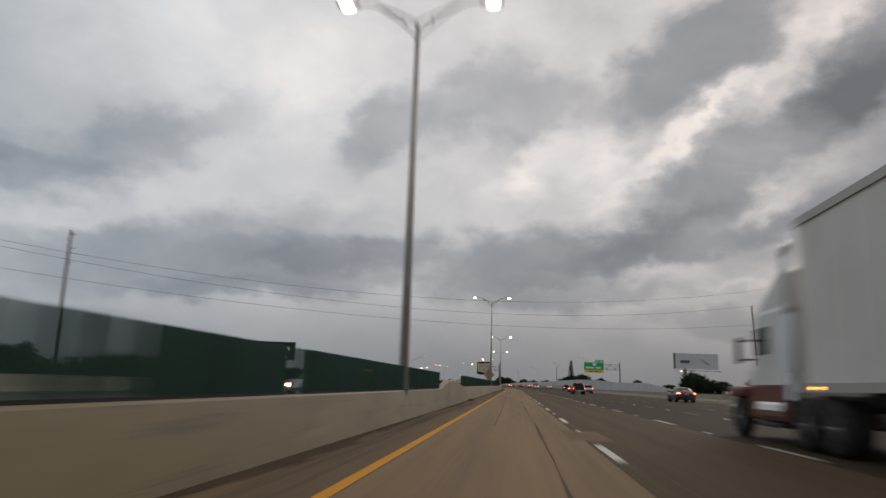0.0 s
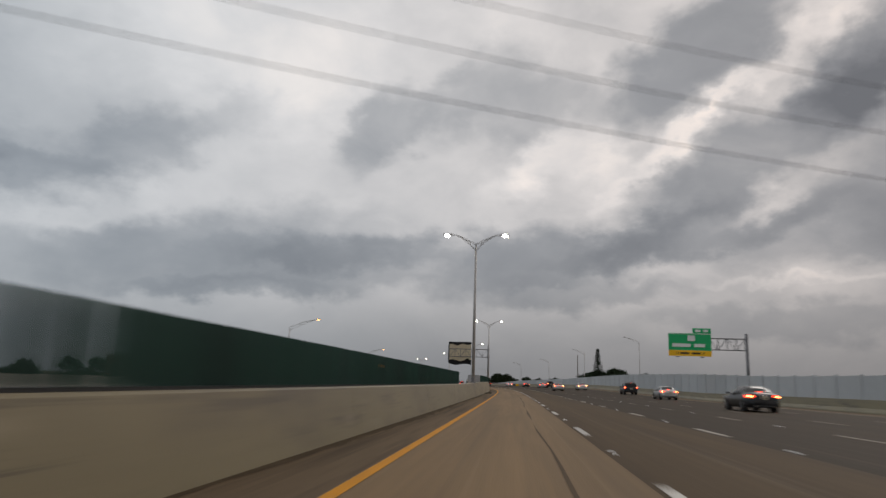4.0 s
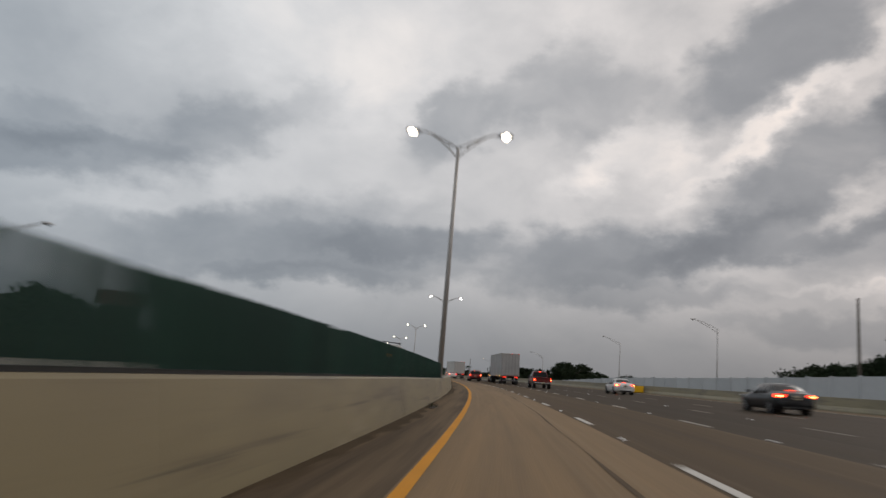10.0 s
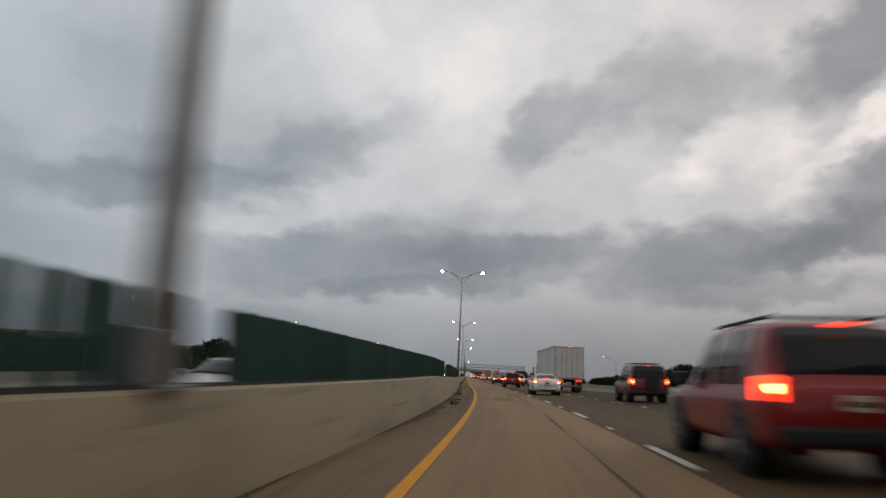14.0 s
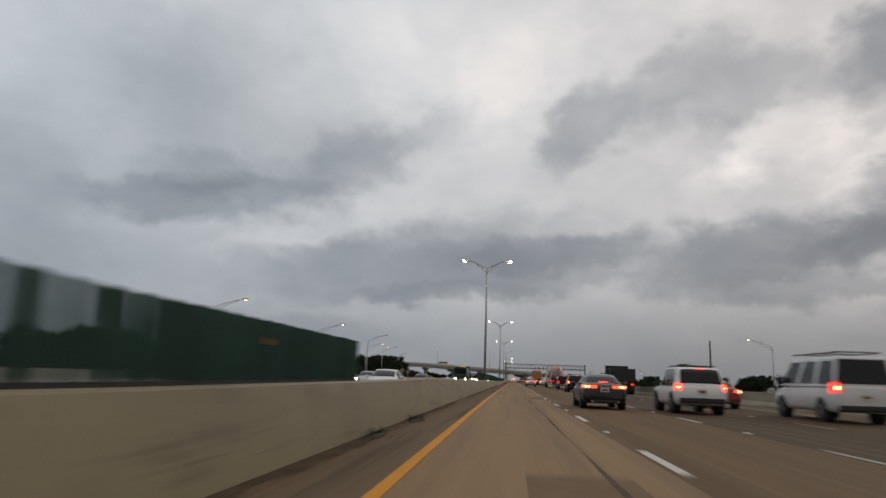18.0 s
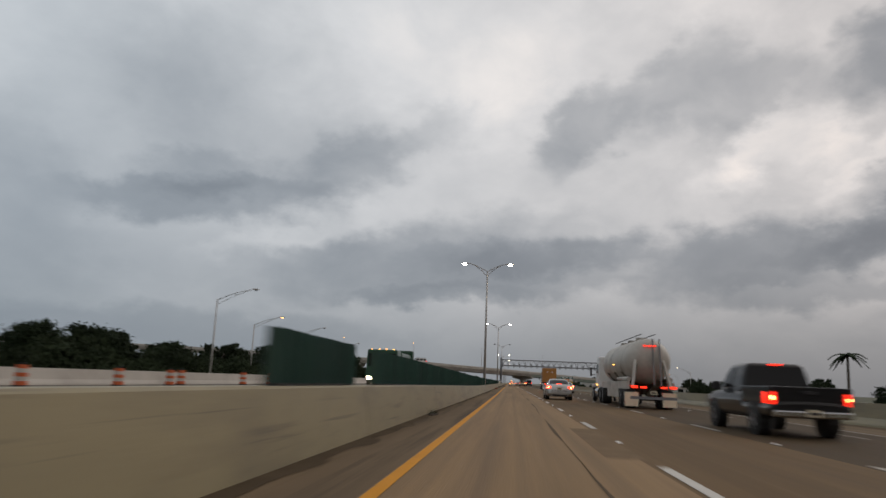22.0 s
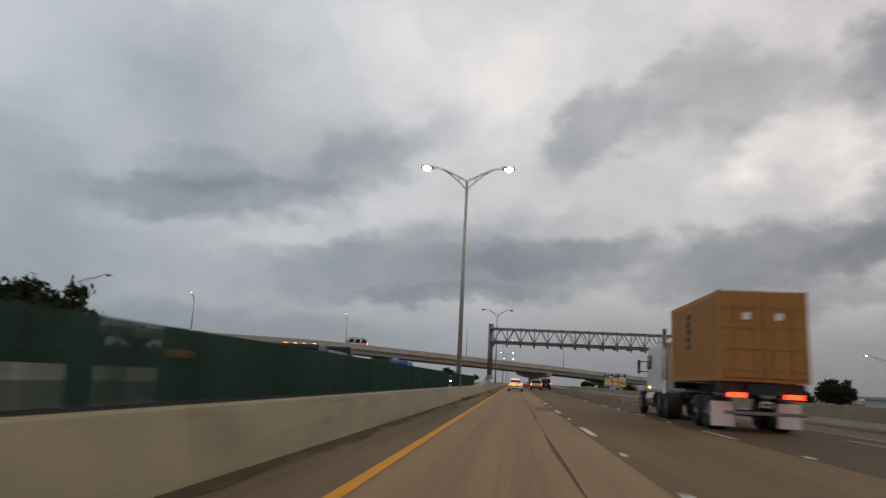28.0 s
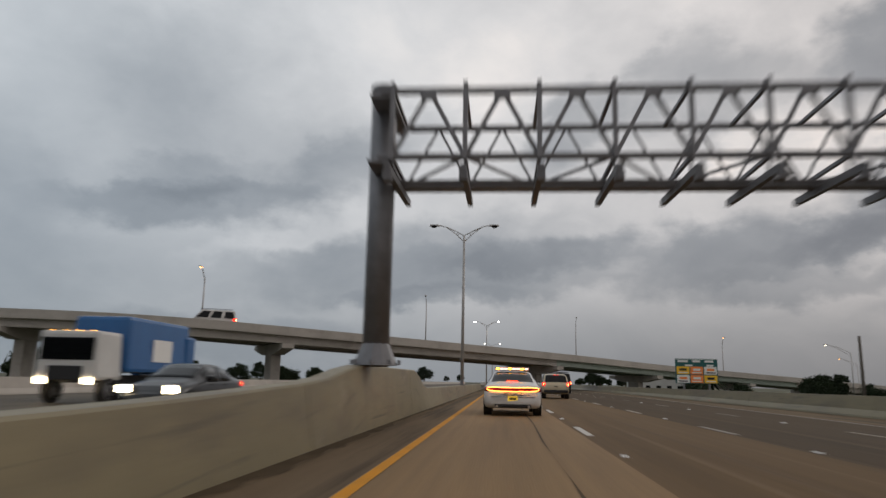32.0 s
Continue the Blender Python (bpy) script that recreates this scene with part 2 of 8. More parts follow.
def mat(name, color, rough=0.6, metal=0.0, var=0.15, scale=3.0, bump=0.0, bscale=40.0, emit=0.0, spec=0.5, coat=0.0,
        uv=False, per_object=0.0, stretch=None, stain=None, stain_scale=0.4, stain_amount=0.5):
    m = bpy.data.materials.new(name)
    m.use_nodes = True
    nt = m.node_tree
    b = nt.nodes["Principled BSDF"]
    b.inputs["Roughness"].default_value = rough
    b.inputs["Metallic"].default_value = metal
    b.inputs["Specular IOR Level"].default_value = spec
    b.inputs["Coat Weight"].default_value = coat
    tc = nt.nodes.new("ShaderNodeTexCoord")
    co = tc.outputs["UV" if uv else "Object"]
    if stretch:
        mp = nt.nodes.new("ShaderNodeMapping")
        mp.inputs[3].default_value = stretch
        nt.links.new(co, mp.inputs[0])
        co = mp.outputs[0]
    if emit:
        b.inputs["Base Color"].default_value = (*color, 1)
        b.inputs["Emission Color"].default_value = (*color, 1)
        b.inputs["Emission Strength"].default_value = emit
        return m
    noise_a = nt.nodes.new("ShaderNodeTexNoise")
    noise_a.inputs["Scale"].default_value = scale
    noise_a.inputs["Detail"].default_value = 6
    nt.links.new(co, noise_a.inputs["Vector"])
    noise_b = nt.nodes.new("ShaderNodeTexNoise")
    noise_b.inputs["Scale"].default_value = scale * 9
    noise_b.inputs["Detail"].default_value = 4
    nt.links.new(co, noise_b.inputs["Vector"])
    mx = nt.nodes.new("ShaderNodeMath")
    mx.operation = "MULTIPLY_ADD"
    mx.inputs[1].default_value = 0.35
    nt.links.new(noise_b.outputs[0], mx.inputs[0])
    nt.links.new(noise_a.outputs[0], mx.inputs[2])
    rg = nt.nodes.new("ShaderNodeMapRange")
    rg.inputs[1].default_value, rg.inputs[2].default_value = 0.35, 1.0
    rg.inputs[3].default_value, rg.inputs[4].default_value = 1 - var, 1 + var
    nt.links.new(mx.outputs[0], rg.inputs[0])
    fac_out = rg.outputs[0]
    if per_object:
        oi = nt.nodes.new("ShaderNodeObjectInfo")
        r2 = nt.nodes.new("ShaderNodeMapRange")
        r2.inputs[3].default_value, r2.inputs[4].default_value = 1 - per_object, 1 + per_object
        nt.links.new(oi.outputs["Random"], r2.inputs[0])
        m2 = nt.nodes.new("ShaderNodeMath")
        m2.operation = "MULTIPLY"
        nt.links.new(fac_out, m2.inputs[0])
        nt.links.new(r2.outputs[0], m2.inputs[1])
        fac_out = m2.outputs[0]
    vm = nt.nodes.new("ShaderNodeVectorMath")
    vm.operation = "SCALE"
    vm.inputs[0].default_value = color
    nt.links.new(fac_out, vm.inputs["Scale"])
    col = vm.outputs[0]
    if stain:
        ns = nt.nodes.new("ShaderNodeTexNoise")
        ns.inputs["Scale"].default_value = stain_scale
        ns.inputs["Detail"].default_value = 7
        ns.inputs["Roughness"].default_value = 0.65
        nt.links.new(co, ns.inputs["Vector"])
        rs = nt.nodes.new("ShaderNodeMapRange")
        rs.inputs[1].default_value, rs.inputs[2].default_value = 0.5, 0.72
        rs.inputs[4].default_value = stain_amount
        nt.links.new(ns.outputs[0], rs.inputs[0])
        mc = nt.nodes.new("ShaderNodeMix")
        mc.data_type = "RGBA"
        nt.links.new(rs.outputs[0], mc.inputs[0])
        nt.links.new(col, mc.inputs[6])
        mc.inputs[7].default_value = (*stain, 1)
        col = mc.outputs[2]
    nt.links.new(col, b.inputs["Base Color"])
    if bump:
        nb = nt.nodes.new("ShaderNodeTexNoise")
        nb.inputs["Scale"].default_value = bscale
        nb.inputs["Detail"].default_value = 3
        nt.links.new(co, nb.inputs["Vector"])
        bp = nt.nodes.new("ShaderNodeBump")
        bp.inputs["Strength"].default_value = bump
        bp.inputs["Distance"].default_value = 0.02
        nt.links.new(nb.outputs[0], bp.inputs["Height"])
        nt.links.new(bp.outputs[0], b.inputs["Normal"])
    return m


# warm tint of headlamp light on the road is put into these lane colours
M_ASPHALT = mat("worn_asphalt", (0.200, 0.130, 0.065), 0.74, spec=0.18, var=0.28, scale=0.5, bump=0.25, bscale=30, uv=True, stretch=(1.6, 0.05, 1),
                stain=(0.135, 0.093, 0.055), stain_scale=0.7, stain_amount=0.6)
M_ASPHALT2 = mat("dark_asphalt", (0.038, 0.025, 0.013), 0.78, spec=0.12, var=0.3, scale=0.5, bump=0.25, bscale=30, uv=True, stretch=(1.6, 0.05, 1),
                 stain=(0.038, 0.026, 0.016), stain_scale=0.7, stain_amount=0.6)
M_ASPHALT3 = mat("brown_asphalt", (0.082, 0.053, 0.026), 0.78, spec=0.12, var=0.3, scale=0.5, bump=0.25, bscale=30, uv=True, stretch=(1.6, 0.05, 1),
                 stain=(0.056, 0.038, 0.022), stain_scale=0.7, stain_amount=0.6)
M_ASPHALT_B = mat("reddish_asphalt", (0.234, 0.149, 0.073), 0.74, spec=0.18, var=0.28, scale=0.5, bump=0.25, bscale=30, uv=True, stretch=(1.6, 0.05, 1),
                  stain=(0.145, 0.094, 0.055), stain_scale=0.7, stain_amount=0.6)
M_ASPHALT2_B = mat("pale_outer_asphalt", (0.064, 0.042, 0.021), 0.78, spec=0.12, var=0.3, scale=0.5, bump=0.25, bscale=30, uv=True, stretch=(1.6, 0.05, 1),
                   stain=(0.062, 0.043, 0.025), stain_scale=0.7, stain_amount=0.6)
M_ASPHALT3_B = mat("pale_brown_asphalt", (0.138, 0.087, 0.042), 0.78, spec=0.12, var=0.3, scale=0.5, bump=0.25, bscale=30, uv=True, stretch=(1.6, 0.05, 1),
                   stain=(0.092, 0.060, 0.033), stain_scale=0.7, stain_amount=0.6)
M_ASPHALT_FAR = mat("grey_opposite_asphalt", (0.098, 0.083, 0.062), 0.75, spec=0.2, var=0.28, scale=0.5, bump=0.25, bscale=30, uv=True, stretch=(1.6, 0.05, 1),
                    stain=(0.066, 0.055, 0.042), stain_scale=0.7, stain_amount=0.6)
M_SHOULDER = mat("shoulder_asphalt", (0.140, 0.099, 0.060), 0.9, spec=0.15, var=0.3, scale=0.6, bump=0.3, bscale=30, uv=True, stretch=(1.2, 0.12, 1))
M_SEAM = mat("tar_seam", (0.095, 0.066, 0.040), 0.9, spec=0.15, var=0.3, scale=2, uv=True)
M_PATCH = mat("new_asphalt_patch", (0.160, 0.107, 0.060), 0.9, spec=0.15, var=0.25, scale=2)
M_YELLOW = mat("yellow_road_paint", (0.58, 0.245, 0.010), 0.75, spec=0.2, var=0.22, scale=1.5, uv=True, stain=(0.25, 0.16, 0.06), stain_scale=2.5, stain_amount=0.5)
M_OLD_LINE = mat("worn_white_paint", (0.24, 0.22, 0.19), 0.7, var=0.3, scale=2.0, uv=True)
M_WHITE_LINE = mat("white_road_paint", (0.47, 0.445, 0.40), 0.6, var=0.2, scale=2.0, per_object=0.15)
M_CONCRETE = mat("barrier_concrete", (0.212, 0.178, 0.100), 0.50, per_object=0.10, var=0.16, scale=0.5, bump=0.15, bscale=18, uv=True, stretch=(1, 0.25, 1),
                 stain=(0.10, 0.08, 0.055), stain_scale=0.9, stain_amount=0.75)
M_CONCRETE2 = mat("bridge_concrete", (0.42, 0.39, 0.35), 0.85, var=0.14, scale=0.3, bump=0.1, bscale=12, stain=(0.2, 0.18, 0.15), stain_scale=0.25, stain_amount=0.45)
M_WALL = mat("noise_wall_panel", (0.50, 0.50, 0.51), 0.85, var=0.10, scale=0.4, bump=0.15, bscale=14, per_object=0.06)
M_PADDLE = mat("green_plastic", (0.010, 0.043, 0.027), 0.55, var=0.2, scale=2.5, per_object=0.25)
M_STEEL = mat("galvanised_steel", (0.20, 0.20, 0.21), 0.55, 0.6, var=0.2, scale=3.0)
M_ALU = mat("aluminium_pole", (0.40, 0.385, 0.37), 0.55, 0.3, var=0.15, scale=2.0)
M_DARKSTEEL = mat("weathered_steel", (0.17, 0.17, 0.18), 0.6, 0.4, var=0.25, scale=2.0)
M_GRASS = mat("dry_grass_ground", (0.06, 0.062, 0.03), 0.95, var=0.35, scale=0.03, bump=0.3, bscale=3)
M_LEAF = mat("dark_leaves", (0.020, 0.031, 0.015), 0.9, spec=0.15, var=0.45, scale=0.8, per_object=0.2)
M_LEAF2 = mat("hedge_leaves", (0.024, 0.035, 0.017), 0.9, spec=0.15, var=0.4, scale=0.8, per_object=0.25)
M_BARK = mat("bark", (0.07, 0.055, 0.04), 0.9, var=0.3, scale=4)
M_WOOD = mat("weathered_wood", (0.10, 0.085, 0.07), 0.85, var=0.3, scale=2, stretch=(6, 6, 0.6))
M_WIRE = mat("cable", (0.02, 0.02, 0.02), 0.6)
M_BLACK = mat("black_plastic", (0.012, 0.012, 0.013), 0.55, var=0.2)
M_TYRE = mat("tyre_rubber", (0.018, 0.017, 0.016), 0.85, var=0.25, scale=5)
M_RIM = mat("alloy_rim", (0.42, 0.42, 0.43), 0.35, 0.8, var=0.2)
M_GLASS = mat("tinted_glass", (0.006, 0.007, 0.008), 0.08, var=0.05, spec=0.24)
M_CHROME = mat("chrome", (0.6, 0.6, 0.6), 0.15, 1.0, var=0.05)
M_SIGN_GREEN = mat("green_sign_sheeting", (0.0, 0.40, 0.13), 0.45, var=0.06)
M_SIGN_YELLOW = mat("yellow_sign_sheeting", (0.90, 0.50, 0.0), 0.45, var=0.06)
M_SIGN_TEAL = mat("teal_sign_sheeting", (0.01, 0.10, 0.10), 0.45, var=0.06)
M_SIGN_WHITE = mat("white_sheeting", (0.78, 0.78, 0.76), 0.45, var=0.05)
M_SIGN_BACK = mat("sign_back_aluminium", (0.36, 0.34, 0.31), 0.5, 0.4, var=0.2, scale=1.5)
M_CLOTH = mat("pale_cover_cloth", (0.56, 0.51, 0.41), 0.9, var=0.18, scale=1.2, bump=0.4, bscale=3)
_t = M_CLOTH.node_tree
_tr = _t.nodes.new("ShaderNodeBsdfTranslucent")
_tr.inputs[0].default_value = (0.74, 0.67, 0.52, 1)
_ms = _t.nodes.new("ShaderNodeMixShader")
_ms.inputs[0].default_value = 0.6
_t.links.new(_t.nodes["Principled BSDF"].outputs[0], _ms.inputs[1])
_t.links.new(_tr.outputs[0], _ms.inputs[2])
_t.links.new(_ms.outputs[0], _t.nodes["Material Output"].inputs[0])
M_TARP = mat("black_tarp", (0.010, 0.010, 0.012), 0.75, var=0.3)
M_ORANGE = mat("orange_plastic", (0.46, 0.085, 0.018), 0.5, var=0.15)
M_BRICK = mat("brown_brickwork", (0.20, 0.12, 0.09), 0.85, var=0.2, scale=2)
M_GRIT = mat("dark_road_grit", (0.076, 0.055, 0.034), 0.95, spec=0.1, var=0.45, scale=1.5, uv=True)
M_DIRT = mat("dirt_and_litter", (0.036, 0.028, 0.021), 0.95, var=0.4, scale=6)
M_GIRDER = mat("pale_green_girder_paint", (0.33, 0.39, 0.34), 0.6, var=0.15, scale=0.5)
E_LAMP = mat("lit_led_lamp", (1.0, 0.84, 0.60), emit=22)
E_SODIUM = mat("lit_sodium_lamp", (1.0, 0.40, 0.12), emit=7)
E_TAIL = mat("lit_tail_lamp", (0.9, 0.025, 0.008), emit=2.2)
E_CORE = mat("lit_lamp_core", (1.0, 0.30, 0.08), emit=24)
E_BRAKE = mat("lit_brake_lamp", (1.0, 0.045, 0.012), emit=4.0)
E_AMBER = mat("lit_amber_lamp", (1.0, 0.42, 0.05), emit=7)
E_HEAD = mat("lit_headlamp", (1.0, 0.80, 0.50), emit=16)
# yellow plate; headlamp light falling on it is put in as emission
E_PLATE = mat("glowing_plate", (0.9, 0.58, 0.06), emit=0.5)
M_PLATE = mat("cream_plate", (0.52, 0.45, 0.32), 0.5, var=0.1)
E_FAR = mat("far_lamp", (1.0, 0.78, 0.52), emit=5)
E_LED = mat("lit_display", (0.75, 0.78, 0.85), emit=0.9)
E_LEDR = mat("lit_display_red", (0.9, 0.25, 0.2), emit=0.8)
E_BAR = mat("lit_light_bar", (1.0, 0.55, 0.45), emit=2.2)
M_REDLENS = mat("red_lens", (0.25, 0.012, 0.01), 0.25, var=0.1)



def layer(m, color, stretch, scale, lo, hi, amount, shift=0.0):
    """One more coat of streaks or stains over a material's colour."""
    nt = m.node_tree
    b = nt.nodes["Principled BSDF"]
    under = b.inputs["Base Color"].links[0].from_socket
    tc = nt.nodes.new("ShaderNodeTexCoord")
    mp = nt.nodes.new("ShaderNodeMapping")
    mp.inputs[1].default_value = (shift, shift * 1.7, 0)
    mp.inputs[3].default_value = stretch
    nt.links.new(tc.outputs["UV"], mp.inputs[0])
    ns = nt.nodes.new("ShaderNodeTexNoise")
    ns.inputs["Scale"].default_value = scale
    ns.inputs["Detail"].default_value = 6
    ns.inputs["Roughness"].default_value = 0.62
    nt.links.new(mp.outputs[0], ns.inputs["Vector"])
    rs = nt.nodes.new("ShaderNodeMapRange")
    rs.inputs[1].default_value, rs.inputs[2].default_value, rs.inputs[4].default_value = lo, hi, amount
    nt.links.new(ns.outputs[0], rs.inputs[0])
    mc = nt.nodes.new("ShaderNodeMix")
    mc.data_type = "RGBA"
    nt.links.new(rs.outputs[0], mc.inputs[0])
    nt.links.new(under, mc.inputs[6])
    mc.inputs[7].default_value = (*color, 1)
    nt.links.new(mc.outputs[2], b.inputs["Base Color"])


# scuffs, run-off and pale mended places on the barrier
layer(M_CONCRETE, (0.085, 0.066, 0.045), (3.6, 0.22, 1), 1.0, 0.57, 0.67, 0.65)
layer(M_CONCRETE, (0.33, 0.28, 0.19), (1.4, 0.3, 1), 0.8, 0.60, 0.70, 0.55, 7.0)
layer(M_CONCRETE, (0.060, 0.046, 0.032), (5.0, 0.10, 1), 1.3, 0.61, 0.69, 0.7, 21.0)
layer(M_CONCRETE, (0.11, 0.086, 0.058), (0.9, 1.6, 1), 1.0, 0.58, 0.70, 0.45, 33.0)
# oil and tyre streaks along the lanes
layer(M_ASPHALT, (0.095, 0.064, 0.040), (2.4, 0.006, 1), 1.0, 0.52, 0.68, 0.28, 3.0)
layer(M_ASPHALT, (0.235, 0.168, 0.098), (3.2, 0.008, 1), 1.0, 0.58, 0.72, 0.5, 11.0)
layer(M_ASPHALT2, (0.046, 0.033, 0.022), (1.3, 0.006, 1), 1.0, 0.50, 0.64, 0.45, 5.0)
layer(M_ASPHALT2, (0.118, 0.084, 0.053), (2.2, 0.01, 1), 1.0, 0.58, 0.72, 0.5, 15.0)
layer(M_ASPHALT3, (0.066, 0.047, 0.031), (1.8, 0.006, 1), 1.0, 0.50, 0.66, 0.45, 8.0)
layer(M_ASPHALT3, (0.165, 0.118, 0.076), (2.6, 0.009, 1), 1.0, 0.58, 0.72, 0.5, 19.0)
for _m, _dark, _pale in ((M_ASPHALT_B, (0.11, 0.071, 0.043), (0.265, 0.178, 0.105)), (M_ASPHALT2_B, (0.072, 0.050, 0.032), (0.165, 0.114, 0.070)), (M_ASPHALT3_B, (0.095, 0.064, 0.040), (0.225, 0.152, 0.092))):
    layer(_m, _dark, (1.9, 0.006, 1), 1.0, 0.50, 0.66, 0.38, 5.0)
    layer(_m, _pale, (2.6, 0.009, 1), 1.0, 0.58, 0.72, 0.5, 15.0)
layer(M_SHOULDER, (0.035, 0.027, 0.020), (2.0, 0.05, 1), 1.0, 0.48, 0.66, 0.7, 9.0)


def paint(name, color, metal=0.0, rough=0.32, dirty=0.12):
    return mat(name, color, rough, metal, var=dirty, scale=1.2, coat=0.30, spec=0.25)


# ---------- building helpers ----------


def mesh_ob(name, bm, material, parent=None, label="", smooth=False):
    me = bpy.data.meshes.new(name)
    bm.to_mesh(me)
    bm.free()
    if smooth:
        me.shade_smooth()
    mats = material if isinstance(material, (list, tuple)) else [material]
    for m in mats:
        me.materials.append(m)
    ob = new(name, me)
    if parent is not None:
        ob.parent = parent
    if label:
        ob["label"] = label
    return ob


def part(name, bm, material, parent, label="", smooth=False):
    return mesh_ob(name, bm, material, parent, label, smooth)


def same(name, me, parent, m, label=""):
    """A further object on a mesh that exists."""
    ob = new(name, me)
    ob.parent = parent
    ob.matrix_basis = m
    if label:
        ob["label"] = label
    return ob


def thing(name, label, category, m=None, group="", kind=""):
    ob = new(name)
    ob.empty_display_size = 0.2
    if m is not None:
        ob.matrix_basis = m
    return tagged(ob, label, category, group, kind)


def box(sx, sy, sz, x=0, y=0, z=0, bevel=0.0, bm=None, m=None, taper=None):
    """A box centred on x, y and standing on z; taper narrows its top (x, y)."""
    bm = bm or bmesh.new()
    mm = Matrix.Translation((x, y, z + sz / 2)) @ Matrix.Diagonal((sx, sy, sz, 1))
    if m is not None:
        mm = m @ mm
    r = bmesh.ops.create_cube(bm, size=1, matrix=mm)
    if taper:
        vs = sorted(r["verts"], key=lambda v: v.co.z)[4:]
        for v in vs:
            v.co.x = x + (v.co.x - x) * taper[0]
            v.co.y = y + (v.co.y - y) * taper[1]
    if bevel:
        es = list({e for v in r["verts"] for e in v.link_edges})
        bmesh.ops.bevel(bm, geom=es, offset=bevel, segments=2, affect="EDGES", profile=0.6)
    return bm


def rod(a, b, r, r2=None, seg=10, bm=None):
    """A round bar between two points."""
    bm = bm or bmesh.new()
    a, b = Vector(a), Vector(b)
    d = b - a
    m = Matrix.Translation((a + b) / 2) @ d.to_track_quat("Z", "Y").to_matrix().to_4x4()
    bmesh.ops.create_cone(bm, segments=seg, radius1=r, radius2=r if r2 is None else r2, depth=d.length, cap_ends=True, matrix=m)
    return bm


def bar(a, b, w, h=None, bm=None):
    """A square bar between two points."""
    bm = bm or bmesh.new()
    a, b = Vector(a), Vector(b)
    d = b - a
    m = Matrix.Translation((a + b) / 2) @ d.to_track_quat("Z", "Y").to_matrix().to_4x4() @ Matrix.Diagonal((w, h or w, d.length, 1))
    bmesh.ops.create_cube(bm, size=1, matrix=m)
    return bm


def tube(line, r, seg=8, end=None):
    """A bent round bar through the points of line."""
    bm = bmesh.new()
    line = [Vector(p) for p in line]
    end = r if end is None else end
    rings = []
    for i, p in enumerate(line):
        d = (line[min(len(line) - 1, i + 1)] - line[max(0, i - 1)]).normalized()
        q = d.to_track_quat("Z", "Y")
        rr = r + (end - r) * i / (len(line) - 1)
        rings.append([bm.verts.new(p + q @ Vector((math.cos(a * math.tau / seg) * rr, math.sin(a * math.tau / seg) * rr, 0))) for a in range(seg)])
    for r0, r1 in zip(rings[:-1], rings[1:]):
        for j in range(seg):
            bm.faces.new((r0[j], r0[(j + 1) % seg], r1[(j + 1) % seg], r1[j]))
    bm.faces.new(rings[0][::-1])
    bm.faces.new(rings[-1])
    return bm


def ribbon(name, profile, s0, s1, step, material, closed=False, parent=None, base=None, label=""):
    """Sweeps a cross-section, a list of (l, z) or a function of s, along the road; u is l, v is s."""
    ss = list(np.linspace(s0, s1, max(2, int(math.ceil((s1 - s0) / step)) + 1)))
    prof = profile if callable(profile) else (lambda s: profile)
    n = len(prof(ss[0]))
    verts, faces, uvs = [], [], []
    for s in ss:
        run = 0.0
        last = None
        for l, z in prof(s):
            verts.append(W(s, l, z) if base is None else A(s, l, z + base))
            if last is not None:
                run += math.hypot(l - last[0], z - last[1])
            else:
                run = l
            last = (l, z)
            uvs.append((run, s))
    m = n if closed else n - 1
    for i in range(len(ss) - 1):
        for j in range(m):
            k = (j + 1) % n
            faces.append((i * n + j, i * n + k, (i + 1) * n + k, (i + 1) * n + j))
    if closed:
        faces.append(tuple(range(n - 1, -1, -1)))
        faces.append(tuple((len(ss) - 1) * n + j for j in range(n)))
    me = bpy.data.meshes.new(name)
    me.from_pydata(verts, [], faces)
    lay = me.uv_layers.new(name="UVMap")
    for lp in me.loops:
        lay.data[lp.index].uv = uvs[lp.vertex_index]
    me.materials.append(material)
    me.validate()
    ob = new(name, me)
    if parent is not None:
        ob.parent = parent
    if label:
        ob["label"] = label
    return ob


def lettering(text, size, material, parent, m, name="lettering", label="", stretch=1.0):
    cu = bpy.data.curves.new(name, "FONT")
    cu.body, cu.size, cu.extrude = text, size, 0.004
    cu.align_x, cu.align_y = "CENTER", "CENTER"
    tmp = bpy.data.objects.new(name, cu)
    scene.collection.objects.link(tmp)
    me = bpy.data.meshes.new_from_object(tmp.evaluated_get(bpy.context.evaluated_depsgraph_get()))
    bpy.data.objects.remove(tmp)
    me.materials.clear()
    me.materials.append(material)
    return same(name, me, parent, m @ Matrix.Diagonal((stretch, 1, 1, 1)), label)


# ---------- ground and pavements ----------
bm = bmesh.new()
for i in range(41):
    for j in range(41):
        x = math.copysign(abs((i - 20) / 20) ** 2.2, i - 20) * 6000
        y = math.copysign(abs((j - 20) / 20) ** 2.2, j - 20) * 6000 + 450
        r = math.hypot(x, y - 450)
        bm.verts.new((x - 40, y, -1.9 + 0.35 * noise.noise(Vector((x * 0.01, y * 0.01, 0))) * min(1, r / 300)))
bm.verts.ensure_lookup_table()
for i in range(40):
    for j in range(40):
        bm.faces.new([bm.verts[i * 41 + j], bm.verts[(i + 1) * 41 + j], bm.verts[(i + 1) * 41 + j + 1], bm.verts[i * 41 + j + 1]])
ground = tagged(mesh_ob("ground", bm, M_GRASS, smooth=True), "flat dark grassy ground beyond the motorway", "ground", kind="structure")


def right_edge(s):
    return float(np.interp(s, [-60, 330, 500, 610, 760, 840, 1300], [23.6, 23.6, 18.2, 14.2, 14.2, 16.5, 18.0]))


